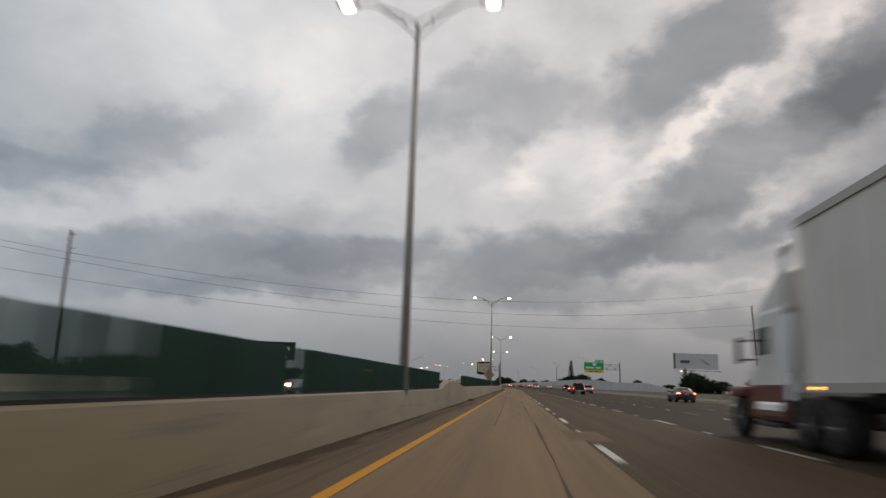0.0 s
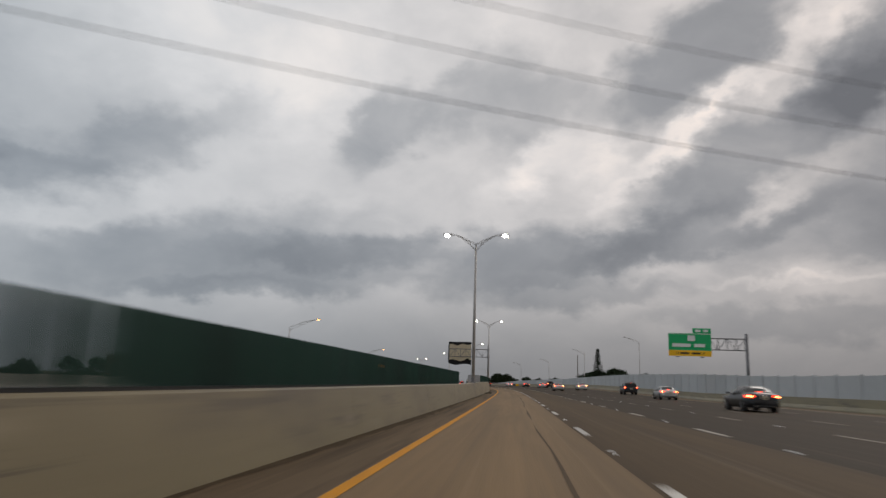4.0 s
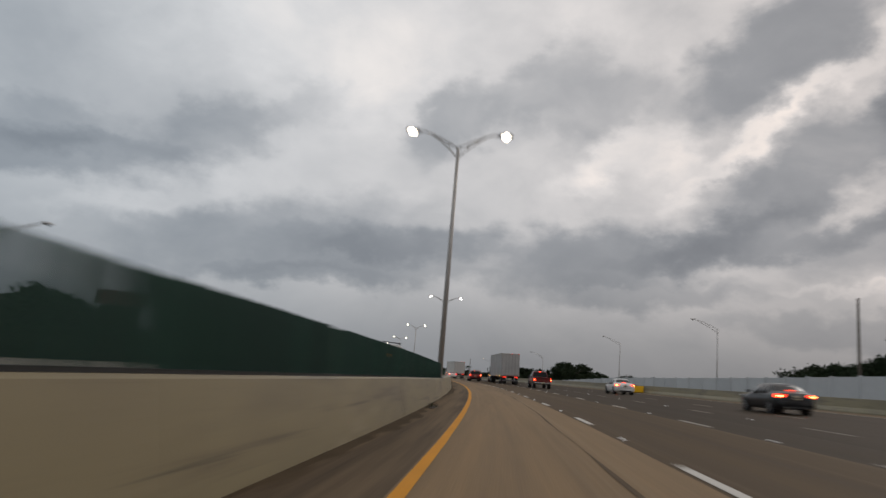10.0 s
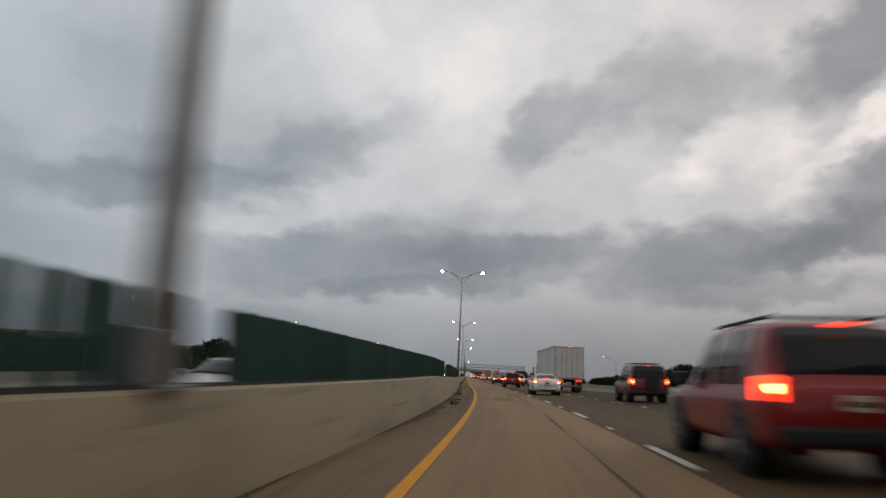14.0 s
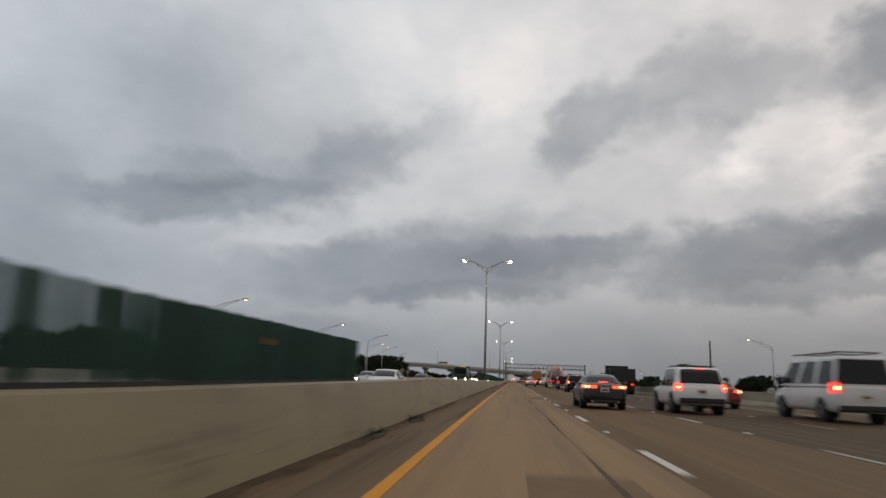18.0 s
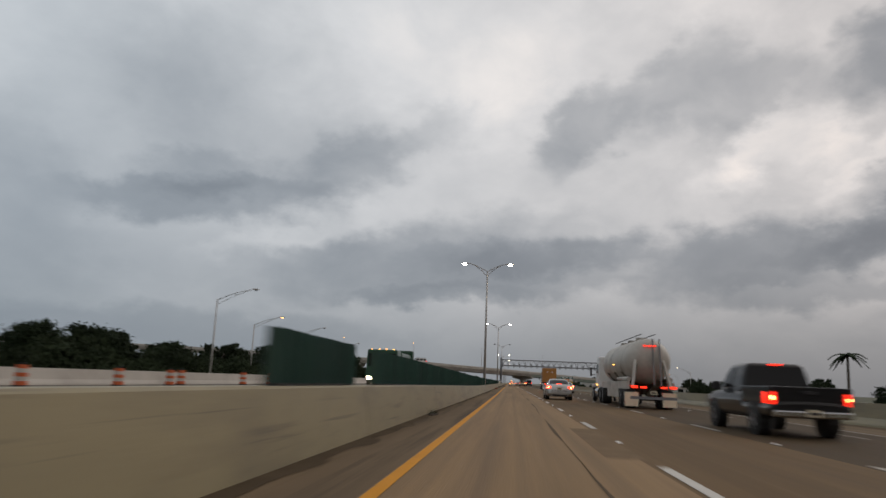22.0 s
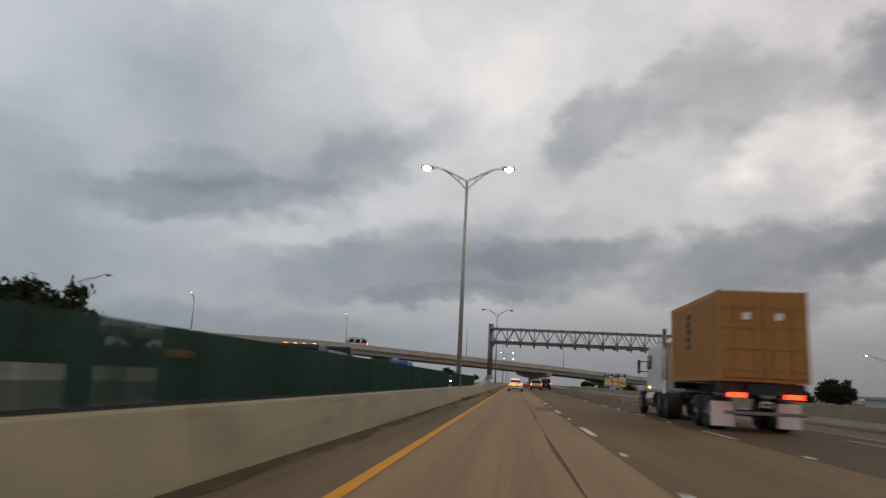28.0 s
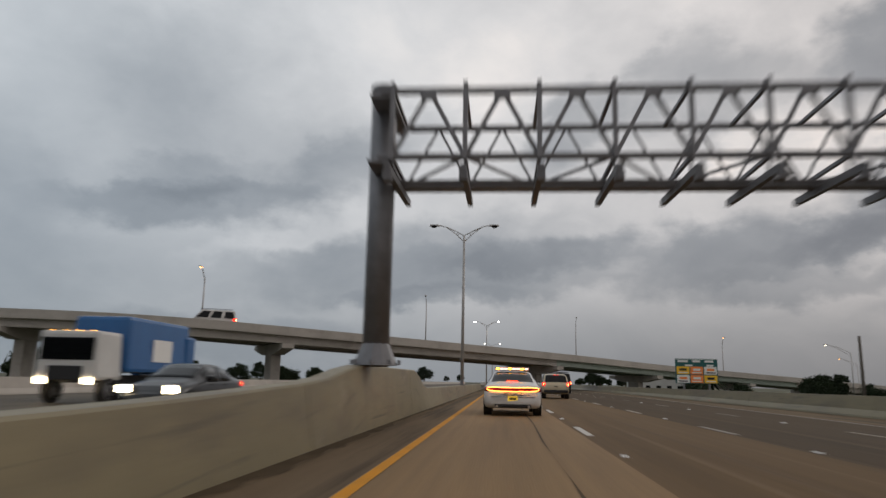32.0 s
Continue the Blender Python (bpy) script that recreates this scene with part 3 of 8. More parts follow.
def bank_profile(s):
    e = right_edge(s)
    return [(-60, -2.6), (-42, -0.5), (-26, -0.06), (-23.0, -0.05), (e + 1, -0.05), (e + 3, -0.1), (e + 16, -0.4), (60, -2.6)]


tagged(ribbon("embankment", bank_profile, -60, 1250, 10, M_GRASS), "grassy embankment that carries the motorway", "ground", kind="structure")
road = tagged(ribbon("road", lambda s: [(-0.1, 0), (3.2, 0)], -60, 506, 5, M_ASPHALT),
              "worn brownish asphalt carriageway with several lanes", "road", kind="structure")
tagged(ribbon("road_middle_lane", [(3.2, 0), (6.7, 0)], -60, 506, 5, M_ASPHALT3), "brown asphalt second lane of the carriageway", "road", kind="structure")
tagged(ribbon("road_outer_lanes", lambda s: [(6.7, 0), (10.05, 0), (right_edge(s) - 2.6, 0)], -60, 506, 5, M_ASPHALT2),
       "darker asphalt outer lanes of the carriageway", "road", kind="structure")
# from s = 506 on the same lanes take the redder, paler colours
ribbon("resurfaced_lane", [(-0.1, 0), (3.2, 0)], 506, 1250, 5, M_ASPHALT_B, parent=road, label="reddish inner lane of the later stretch")
ribbon("resurfaced_lane", [(3.2, 0), (6.7, 0)], 506, 1250, 5, M_ASPHALT3_B, parent=road, label="pale brown second lane of the later stretch")
ribbon("resurfaced_lane", lambda s: [(6.7, 0), (10.05, 0), (right_edge(s) - 2.6, 0)], 506, 1250, 5, M_ASPHALT2_B, parent=road, label="paler outer lanes of the later stretch")
tagged(ribbon("pavement_left_shoulder", [(-1.6, 0.0), (-0.1, 0.0)], -60, 1250, 5, M_SHOULDER), "narrow dark asphalt shoulder beside the median barrier", "shoulder", kind="structure")
tagged(ribbon("pavement_right_shoulder", lambda s: [(right_edge(s) - 2.6, 0.0), (right_edge(s) + 1, 0.0)], -60, 1250, 5, M_SHOULDER), "dark asphalt shoulder along the outer barrier", "shoulder", kind="structure")
road2 = tagged(ribbon("road_opposite", [(-22.6, 0), (-3.4, 0), (-1.6, 0)], -60, 1250, 5, M_ASPHALT_FAR), "opposite asphalt carriageway beyond the median barrier", "road", kind="structure")
ribbon("edge_line", [(-0.075, 0.006), (0.075, 0.006)], -60, 1250, 5, M_YELLOW, parent=road, label="solid yellow edge line")
ribbon("edge_line", lambda s: [(right_edge(s) - 2.75, 0.006), (right_edge(s) - 2.62, 0.006)], -60, 1250, 5, M_OLD_LINE, parent=road, label="solid white edge line")
ribbon("edge_line", [(-3.55, 0.006), (-3.42, 0.006)], -60, 1250, 5, M_YELLOW, parent=road2, label="solid yellow edge line")
ribbon("tar_seam", lambda s: [(2.28 + 0.05 * math.sin(s * 0.11) + 0.03 * math.sin(s * 0.63), 0.005), (2.315 + 0.05 * math.sin(s * 0.11) + 0.03 * math.sin(s * 0.41), 0.005)],
       -60, 900, 2.5, M_SEAM, parent=road, label="dark tar-sealed joint")
ribbon("tar_seam", lambda s: [(1.12 + 0.1 * math.sin(s * 0.07), 0.005), (1.15 + 0.1 * math.sin(s * 0.07), 0.005)], 20, 130, 2.5, M_SEAM, parent=road, label="dark tar-sealed joint")

# ---------- median barrier ----------
TOPS = [(-60, .83), (32.5, .83), (36, 1.22), (40, 1.25), (43, 1.12), (47, .9), (70, .93), (110, .96), (134, .91), (170, 1.02), (182, 1.09), (190, 1.17), (206, 1.26), (230, 1.38),
        (238, 1.35), (268, 1.26), (281, 1.2), (283, 1.58), (286, 1.58), (288, 1.1), (292, 1.0), (303, .89), (322, .98), (336, .96), (352, .89), (366, .94), (395, .91), (407, .95),
        (422, .89), (445, 1.0), (455, 1.08), (467, 1.04), (479, .97), (523, .92), (536, .98), (544, 1.04), (557, .99), (577, .95), (605, .92), (617, .89), (636, .8), (645, .75),
        (661, .7), (756, .71), (772, .72), (785, .79), (788, .86), (793, 1.03), (796, 1.38), (806, 1.43), (809, .8), (1250, .75)]


def top_of(s):
    return float(np.interp(s, [a for a, _ in TOPS], [b for _, b in TOPS]))


def barrier_profile(s):
    h = top_of(s)
    wide = 0.0 if not (783 < s < 812) else 0.12
    return [(-2.00 - wide, 0), (-1.98 - wide, 0.06), (-1.78 - wide, h - 0.03), (-1.75 - wide, h), (-1.52, h), (-1.49, h - 0.03), (-1.345, 0)]


barrier = thing("median_barrier", "stained tan concrete median barrier of varying height", "barrier", kind="structure")
# one casting every 12 m, with open joints
JOINT = 12.0
k = -60.0
while k < 1240:
    ribbon("barrier_segment", barrier_profile, k + 0.012, k + JOINT - 0.012, 1.5, M_CONCRETE, closed=True, parent=barrier)
    k += JOINT

# dirt washed against the foot of the barrier
rdirt = random.Random(8)
k = -40.0
while k < 900:
    span = rdirt.uniform(14, 40)
    wide, seed = rdirt.uniform(0.32, 0.68), rdirt.uniform(0, 50)
    ribbon("dirt_band", lambda s, k=k, span=span, wide=wide, seed=seed: [(-1.347, 0.006), (-1.31 + wide * math.sin(math.pi * min(1, max(0, (s - k) / span))) * (0.55 + 0.6 * noise.noise(Vector((s * 0.9, seed, 0))) + 0.3 * noise.noise(Vector((s * 3.1, seed, 5)))), 0.006)],
           k, k + span, 0.5, M_GRIT, parent=barrier, label="dark dirt along the barrier foot")
    k += span + rdirt.uniform(-4, 5)

outer = thing("outer_barrier", "low tan concrete barrier along the outer shoulder", "barrier", kind="structure")
k = -60.0
while k < 1240:
    ribbon("barrier_segment", lambda s: [(right_edge(s) + a, z) for a, z in ((0.0, 0), (0.02, 0.08), (0.16, 0.3), (0.24, 0.84), (0.48, 0.84), (0.5, 0))],
           k + 0.012, k + 14.988, 3, M_CONCRETE, closed=True, parent=outer)
    k += 15.0
far_b = thing("far_barrier", "pale concrete barrier beyond the opposite carriageway", "barrier", kind="structure")
k = -60.0
while k < 1240:
    ribbon("barrier_segment", [(-23.1, 0), (-23.08, 0.86), (-22.86, 0.86), (-22.75, 0.3), (-22.6, 0.08), (-22.58, 0)], k + 0.012, k + 19.988, 5, M_CONCRETE2, closed=True, parent=far_b)
    k += 20.0

# ---------- noise wall behind the outer shoulder ----------
noise_wall = thing("wall_noise_barrier", "grey precast noise wall of tall panels between posts", "wall", kind="structure")


def wall_line(s):
    return float(np.interp(s, [100, 330, 420, 520], [31.0, 33.0, 36.5, 37.0]))


def wall_top(s):
    return float(np.interp(s, [130, 165, 250, 330, 390, 450, 520], [0.9, 2.6, 3.3, 3.2, 2.6, 2.0, 1.2]))


k = 132.0
while k < 505:
    b = box(4.7, 0.14, wall_top(k + 2.4), bm=None)
    a, c = W(k, wall_line(k)), W(k + 4.8, wall_line(k + 4.8))
    mid = (a + c) / 2
    d = c - a
    m = pose(mid.x, mid.y, mid.z - 0.05, 0, 0, math.degrees(math.atan2(d.y, d.x)))
    ob = part("panel", b, M_WALL, noise_wall)
    ob.matrix_basis = m
    pb = box(0.3, 0.3, wall_top(k) + 0.12, bevel=0.03)
    ob = part("post", pb, M_WALL, noise_wall)
    ob.matrix_basis = pose(a.x, a.y, a.z - 0.05, 0, 0, math.degrees(math.atan2(d.y, d.x)))
    k += 4.8


def dome(r, drop, x, y, z):
    """A shallow round lens hanging under z."""
    b = bmesh.new()
    bmesh.ops.create_icosphere(b, subdivisions=3, radius=1.0, matrix=Matrix.Translation((x, y, z)) @ Matrix.Diagonal((r, r * 0.8, drop, 1)))
    return b

# ---------- tall double-arm light poles in the median ----------
POLES = [22.2, 104.5, 188.8, 271.4, 353.4, 433.6, 512.2, 593.6, 674.2, 753.1, 837.1, 929.3, 1013.8, 1097.8]


def double_lamp(s, lit=True):
    t = thing("street_lamp", "tall aluminium lamp post with two " + ("lit" if lit else "unlit") + " arms on the barrier", "street lamp",
              stand(s, -1.6, tilt=False), "median lamp posts")
    h0 = top_of(s) - 0.25
    part("pole", rod((0, 0, h0), (0, 0, 12.9), 0.145, 0.085, 14), M_ALU, t, smooth=True)
    b = box(0.46, 0.46, 0.05, 0, 0, h0 + 0.24, 0.01)
    part("base_plate", b, M_STEEL, t)
    b = box(0.22, 0.3, 0.4, 0, -0.1, h0 + 0.28, 0.02)
    part("base_cover", b, M_STEEL, t)
    for sd in (-1, 1):
        up = [(0.05, 12.90), (0.75, 13.26), (1.40, 13.56), (1.75, 13.67), (2.08, 13.72)]
        lo = [(0.08, 12.42), (0.55, 12.90), (1.05, 13.30), (1.45, 13.55)]
        arm = part("arm", tube([(sd * x, 0, z) for x, z in up], 0.042), M_ALU, t)
        part("arm_brace", tube([(sd * x, 0, z) for x, z in lo], 0.036), M_ALU, arm)
        part("strut", rod((sd * 0.48, 0, 12.83), (sd * 0.48, 0, 13.12), 0.02, seg=6), M_ALU, arm)
        hd = part("lamp_head", box(0.86, 0.36, 0.14, sd * 2.45, 0, 13.66, 0.05, taper=(0.8, 0.7)), M_ALU, t)
        part("lens", dome(0.25, 0.15, sd * 2.5, 0, 13.66), E_LAMP if lit else M_GLASS, hd, "glowing warm white lens" if lit else "dark lens")
    return t


for i, s in enumerate(POLES):
    double_lamp(s, lit=(i != 10))

# ---------- green glare paddles on the barrier ----------
pb = bmesh.new()
# a blade with a shallow curved section, standing across the road
prof = [(-0.121, -0.012), (-0.045, 0.010), (0.0, 0.016), (0.045, 0.010), (0.121, -0.012), (0.121, -0.028), (0.045, -0.006), (0.0, 0.0), (-0.045, -0.006), (-0.121, -0.028)]
rings = []
for z, w in ((0.0, 0.8), (0.05, 1.0), (0.67, 1.0), (0.69, 0.94)):
    rings.append([pb.verts.new((x * w, y, z)) for x, y in prof])
for r0, r1 in zip(rings[:-1], rings[1:]):
    for j in range(len(prof)):
        pb.faces.new((r0[j], r0[(j + 1) % len(prof)], r1[(j + 1) % len(prof)], r1[j]))
pb.faces.new(rings[-1])
bmesh.ops.recalc_face_normals(pb, faces=pb.faces)
PADDLE = bpy.data.meshes.new("paddle")
pb.to_mesh(PADDLE)
pb.free()
PADDLE.materials.append(M_PADDLE)
M_REFL = mat("amber_reflector_tape", (0.30, 0.14, 0.022), 0.4, var=0.1)
rng = random.Random(4)


def glare_screen(s0, s1, missing=0.03, gaps=()):
    t = thing("glare_screen", "row of upright dark green plastic glare paddles on the barrier", "glare screen", stand(s0, -1.62, top_of(s0)), "glare screens on the median")
    inv = t.matrix_basis.inverted()
    rail = ribbon("base_rail", lambda q: [(-1.68, top_of(q) + 0.002), (-1.68, top_of(q) + 0.035), (-1.56, top_of(q) + 0.035), (-1.56, top_of(q) + 0.002)], s0, s1, 2.0, M_BLACK, closed=True, parent=t, label="dark base rail")
    rail.matrix_basis = inv
    s, n = s0 + 0.15, 0
    while s < s1:
        if rng.random() > missing and not any(a < s < b for a, b in gaps):
            same("paddle", PADDLE, t, inv @ stand(s + rng.uniform(-0.05, 0.05), -1.62, top_of(s) + 0.02, rng.uniform(-6, 6)) @ pose(0, 0, 0, rng.uniform(-2.5, 2.5), rng.uniform(-2, 2), 0))
            if n % 46 == 11:
                rb = box(0.14, 0.012, 0.07, 0, -0.03, 0.42)
                o = part("reflector", rb, M_REFL, t, "amber reflector")
                o.matrix_basis = inv @ stand(s, -1.62, top_of(s) + 0.02)
        s += 0.44
        n += 1


for s0, s1, gaps in ((-30, 11.3, ()), (11.9, 32.0, ()), (47.2, 117.8, ()), (119.2, 120.3, ()), (122, 172, ()),
                     (206.6, 252, ((236.8, 237.3), (240.5, 240.9), (243.0, 243.6))), (270.4, 271.0, ()), (309, 354.2, ((328.6, 329.1),)), (418, 461.8, ((434, 434.9),)), (468.5, 516.5, ((471.4, 472.5),)),
                     (521.6, 531.4, ()), (580.6, 599.8, ()), (607, 611.2, ()), (613.6, 746.4, ((668, 668.9),)), (750.2, 768.6, ((755, 756.2),))):
    glare_screen(s0, s1, 0.004, gaps)

# ---------- overhead truss gantry ----------
G_S, G_T = 796.7, 7.85


def gantry():
    t = thing("overhead_gantry", "grey steel box-truss gantry spanning the lanes on round posts", "gantry", stand(G_S, -1.3))
    part("post", rod((0, 0, 1.35), (0, 0, G_T - 0.06), 0.30, 0.30, 20), M_STEEL, t, smooth=True)
    part("post_foot", rod((0, 0, 1.38), (0, 0, 1.86), 0.50, 0.30, 12), M_STEEL, t, "flared stiffened foot")
    for k_ in range(8):
        a = k_ * math.tau / 8
        part("foot_bolt", rod((math.cos(a) * 0.53, math.sin(a) * 0.53, 1.4), (math.cos(a) * 0.53, math.sin(a) * 0.53, 1.5), 0.035, seg=6), M_STEEL, t)
    part("cap", rod((0, 0, G_T - 0.06), (0, 0, G_T + 0.01), 0.33, 0.33, 20), M_STEEL, t)
    zt, zb, yf, yr = G_T - 0.56, G_T - 2.06, -1.15, 1.15
    for z in (zb, zt):
        part("bracket", box(0.52, 2.4, 0.10, 0.14, 0, z - 0.14, 0.02), M_STEEL, t, "bolted bracket plate")
    x0, x1, n = 0.4, 30.4, 19
    dx = (x1 - x0) / n
    for y in (yf, yr):
        for z in (zb, zt):
            part("chord", rod((x0 - 0.3, y, z), (x1, y, z), 0.085, seg=10), M_STEEL, t, "tubular chord")
    for i in range(n + 1):
        x = x0 + dx * i
        part("vertical", bar((x, yf - 0.1, zb - 0.1), (x, yf - 0.1, zt + 0.16), 0.10), M_STEEL, t)
        for z in (zb, zt):
            part("cross_bar", bar((x, yf, z), (x, yr, z), 0.08), M_STEEL, t)
        hg = part("hanger", bar((x, -1.75, zb - 0.42), (x, 1.65, zb - 0.30), 0.12, 0.16), M_DARKSTEEL, t, "dark cross beam under the truss")
        for y in (-1.0, 1.0):
            part("hanger_rod", bar((x, y, zb - 0.36), (x, y, zb), 0.06), M_DARKSTEEL, hg)
        part("sensor_box", box(0.18, 0.26, 0.22, x, -1.6, zb - 0.68, 0.03), M_DARKSTEEL, hg)
        if i < n:
            xm = x + dx / 2
            for y in (yf, yr):
                thick = 0.09 if y == yf else 0.055
                part("diagonal", bar((x, y, zb), (xm, y, zt), thick), M_STEEL, t)
                part("diagonal", bar((xm, y, zt), (x + dx, y, zb), thick), M_STEEL, t)
            part("gusset", box(0.34, 0.03, 0.26, xm, yf - 0.1, zt - 0.26, 0.01), M_STEEL, t)
            part("wind_brace", bar((x, yf if i % 2 else yr, zb), (x + dx, yr if i % 2 else yf, zb), 0.06), M_STEEL, t)
    part("cable_tray", box(x1 - x0, 0.45, 0.10, (x0 + x1) / 2, 0.55, zb - 0.26), M_STEEL, t)
    part("conduit", rod((x0, 0.05, zb - 0.2), (x1, 0.05, zb - 0.2), 0.05, seg=8), M_STEEL, t)
    part("post", rod((30.7, 0, -1.2), (30.7, 0, G_T - 0.06), 0.30, 0.30, 20), M_STEEL, t, smooth=True)


gantry()

# ---------- cantilever sign, seen from behind ----------


def covered_sign():
    s0 = 284.4
    t = thing("cantilever_sign", "covered sign on a truss arm, torn pale cloth and black tarp", "road sign", stand(s0, -1.45, 0, tilt=False))
    part("post", rod((0, 0, 1.55), (0, 0, 9.45), 0.21, 0.19, 16), M_STEEL, t, smooth=True)
    part("base_plate", box(0.75, 0.75, 0.07, 0, 0, 1.58, 0.01), M_STEEL, t)
    for y in (-0.45, 0.45):
        for z in (6.9, 8.55):
            part("chord", rod((0.1, y, z), (-8.6, y, z), 0.06, seg=8), M_STEEL, t, "tubular chord")
    xs = np.linspace(-0.2, -8.5, 8)
    for i, x in enumerate(xs):
        for y in (-0.45, 0.45):
            part("vertical", bar((x, y, 6.9), (x, y, 8.55), 0.06), M_STEEL, t)
            if i < 7:
                z0, z1 = (6.9, 8.55) if i % 2 else (8.55, 6.9)
                part("diagonal", bar((x, y, z0), (xs[i + 1], y, z1), 0.055), M_STEEL, t)
        for z in (6.9, 8.55):
            part("cross_bar", bar((x, -0.45, z), (x, 0.45, z), 0.05), M_STEEL, t)
    for z in (6.9, 8.55):
        part("bracket", box(0.62, 1.1, 0.1, 0, 0, z - 0.05, 0.02), M_STEEL, t, "bolted bracket plate")
    # panel on the far face, its cloth wrapped round to this side
    for z in (5.7, 6.6, 8.9, 9.7):
        part("stiffener", box(4.8, 0.06, 0.1, -6.25, 0.56, z), M_SIGN_BACK, t)
    b = bmesh.new()
    nx, nz = 26, 22
    grid = []
    for i in range(nx + 1):
        col = []
        for j in range(nz + 1):
            u, v = i / nx, j / nz
            low = 5.75 + 0.22 * math.sin(u * 9.0) + 0.10 * math.sin(u * 21 + 1)
            high = 9.72 + 0.07 * math.sin(u * 13) - 0.12 * math.sin(u * 5 + 0.5)
            z = low + (high - low) * v
            x = -8.72 + 4.94 * u + 0.04 * math.sin(z * 7)
            y = 0.50 + 0.035 * noise.noise(Vector((x * 1.3, z * 1.3, 2)))
            col.append(b.verts.new((x, y, z)))
        grid.append(col)
    for i in range(nx):
        for j in range(nz):
            b.faces.new((grid[i][j], grid[i + 1][j], grid[i + 1][j + 1], grid[i][j + 1]))
    bmesh.ops.solidify(b, geom=b.faces[:], thickness=0.012)
    part("cloth", b, M_CLOTH, t, "torn pale cover cloth", smooth=True)
    for z0, z1, nm in ((5.2, 6.1, "tarp"), (9.55, 10.12, "tarp")):
        b = bmesh.new()
        top, bot = [], []
        for i in range(25):
            u = i / 24
            x = -8.75 + 5.0 * u
            if z0 < 7:
                lo_, hi_ = z0 + 0.14 * math.sin(u * 8 + 2.2) + 0.25 * abs(u - 0.5) ** 2, z1 + 0.16 * math.sin(u * 9.0) + 0.30 * math.exp(-((u - 0.82) / 0.08) ** 2)
            else:
                lo_, hi_ = z0 + 0.14 * math.sin(u * 13) - 0.1 * math.sin(u * 5), z1 - 0.03 * math.sin(u * 6)
            top.append(b.verts.new((x, 0.47, hi_)))
            bot.append(b.verts.new((x, 0.47, lo_)))
        for i in range(24):
            b.faces.new((bot[i], bot[i + 1], top[i + 1], top[i]))
        bmesh.ops.solidify(b, geom=b.faces[:], thickness=0.02)
        part(nm, b, M_TARP, t, "black tarp hanging in a scalloped edge")
    part("tarp", box(0.24, 0.03, 3.9, -8.72, 0.46, 5.7, 0.01), M_TARP, t, "black tarp edge")
    for x in (-4.6, -5.9):
        part("sign_lamp", box(0.3, 0.5, 0.1, x, 0.95, 9.95, 0.02), M_STEEL, t)


covered_sign()

# ---------- green guide sign on the right ----------


def guide_sign():
    t = thing("guide_sign", "green guide sign with yellow exit strip on a cantilever truss", "road sign", stand_a(238.4, 37.2, 0.0))
    part("post", rod((0, 0, -0.6), (0, 0, 9.7), 0.24, 0.22, 16), M_STEEL, t, smooth=True)
    for y in (-0.4, 0.4):
        for z in (7.2, 8.9):
            part("chord", rod((0, y, z), (-11.2, y, z), 0.06, seg=8), M_STEEL, t, "tubular chord")
    xs = np.linspace(-0.2, -11.0, 9)
    for i, x in enumerate(xs):
        for y in (-0.4, 0.4):
            part("vertical", bar((x, y, 7.2), (x, y, 8.9), 0.06), M_STEEL, t)
            if i < 8:
                z0, z1 = (7.2, 8.9) if i % 2 else (8.9, 7.2)
                part("diagonal", bar((x, y, z0), (xs[i + 1], y, z1), 0.05), M_STEEL, t)
    part("panel", box(6.3, 0.08, 2.55, -8.5, -0.52, 7.0, 0.03), M_SIGN_GREEN, t, "green panel")
    part("border", box(6.15, 0.02, 0.06, -8.5, -0.57, 9.42), M_SIGN_WHITE, t)
    ex = part("exit_strip", box(6.3, 0.08, 0.85, -8.5, -0.52, 6.14, 0.03), M_SIGN_YELLOW, t, "yellow strip with two arrows")
    for x in (-10.4, -6.6):
        b = bmesh.new()
        bar((x - 0.16, -0.575, 6.36), (x + 0.14, -0.575, 6.72), 0.10, 0.02, b)
        bar((x + 0.16, -0.575, 6.76), (x - 0.12, -0.575, 6.76), 0.09, 0.02, b)
        bar((x + 0.16, -0.575, 6.76), (x + 0.16, -0.575, 6.46), 0.09, 0.02, b)
        part("arrow", b, M_BLACK, ex)
    for x in (-9.3, -7.6):
        part("legend_bar", box(1.3, 0.02, 0.26, x, -0.575, 6.44), M_BLACK, ex)
    part("route_shield", box(1.1, 0.03, 0.85, -8.3, -0.58, 8.4, 0.08), M_SIGN_WHITE, t, "white route shield")
    for x, w in ((-9.75, 2.7), (-7.1, 1.6)):
        part("legend_bar", box(w, 0.02, 0.5, x, -0.575, 7.5), M_SIGN_WHITE, t, "white legend")
    tab = part("exit_tab", box(2.7, 0.08, 0.75, -6.7, -0.52, 9.58, 0.03), M_SIGN_GREEN, t, "small green exit number tab")
    for x, w in ((-7.3, 0.8), (-6.1, 0.7)):
        part("legend_bar", box(w, 0.02, 0.35, x, -0.575, 9.78), M_SIGN_WHITE, tab)
    for x in (-10.6, -7.0):
        part("sign_lamp", box(0.4, 0.7, 0.12, x, -1.5, 5.9, 0.03), M_STEEL, t)
        part("lamp_arm", bar((x, -0.5, 6.1), (x, -1.5, 5.95), 0.06), M_STEEL, t)


guide_sign()


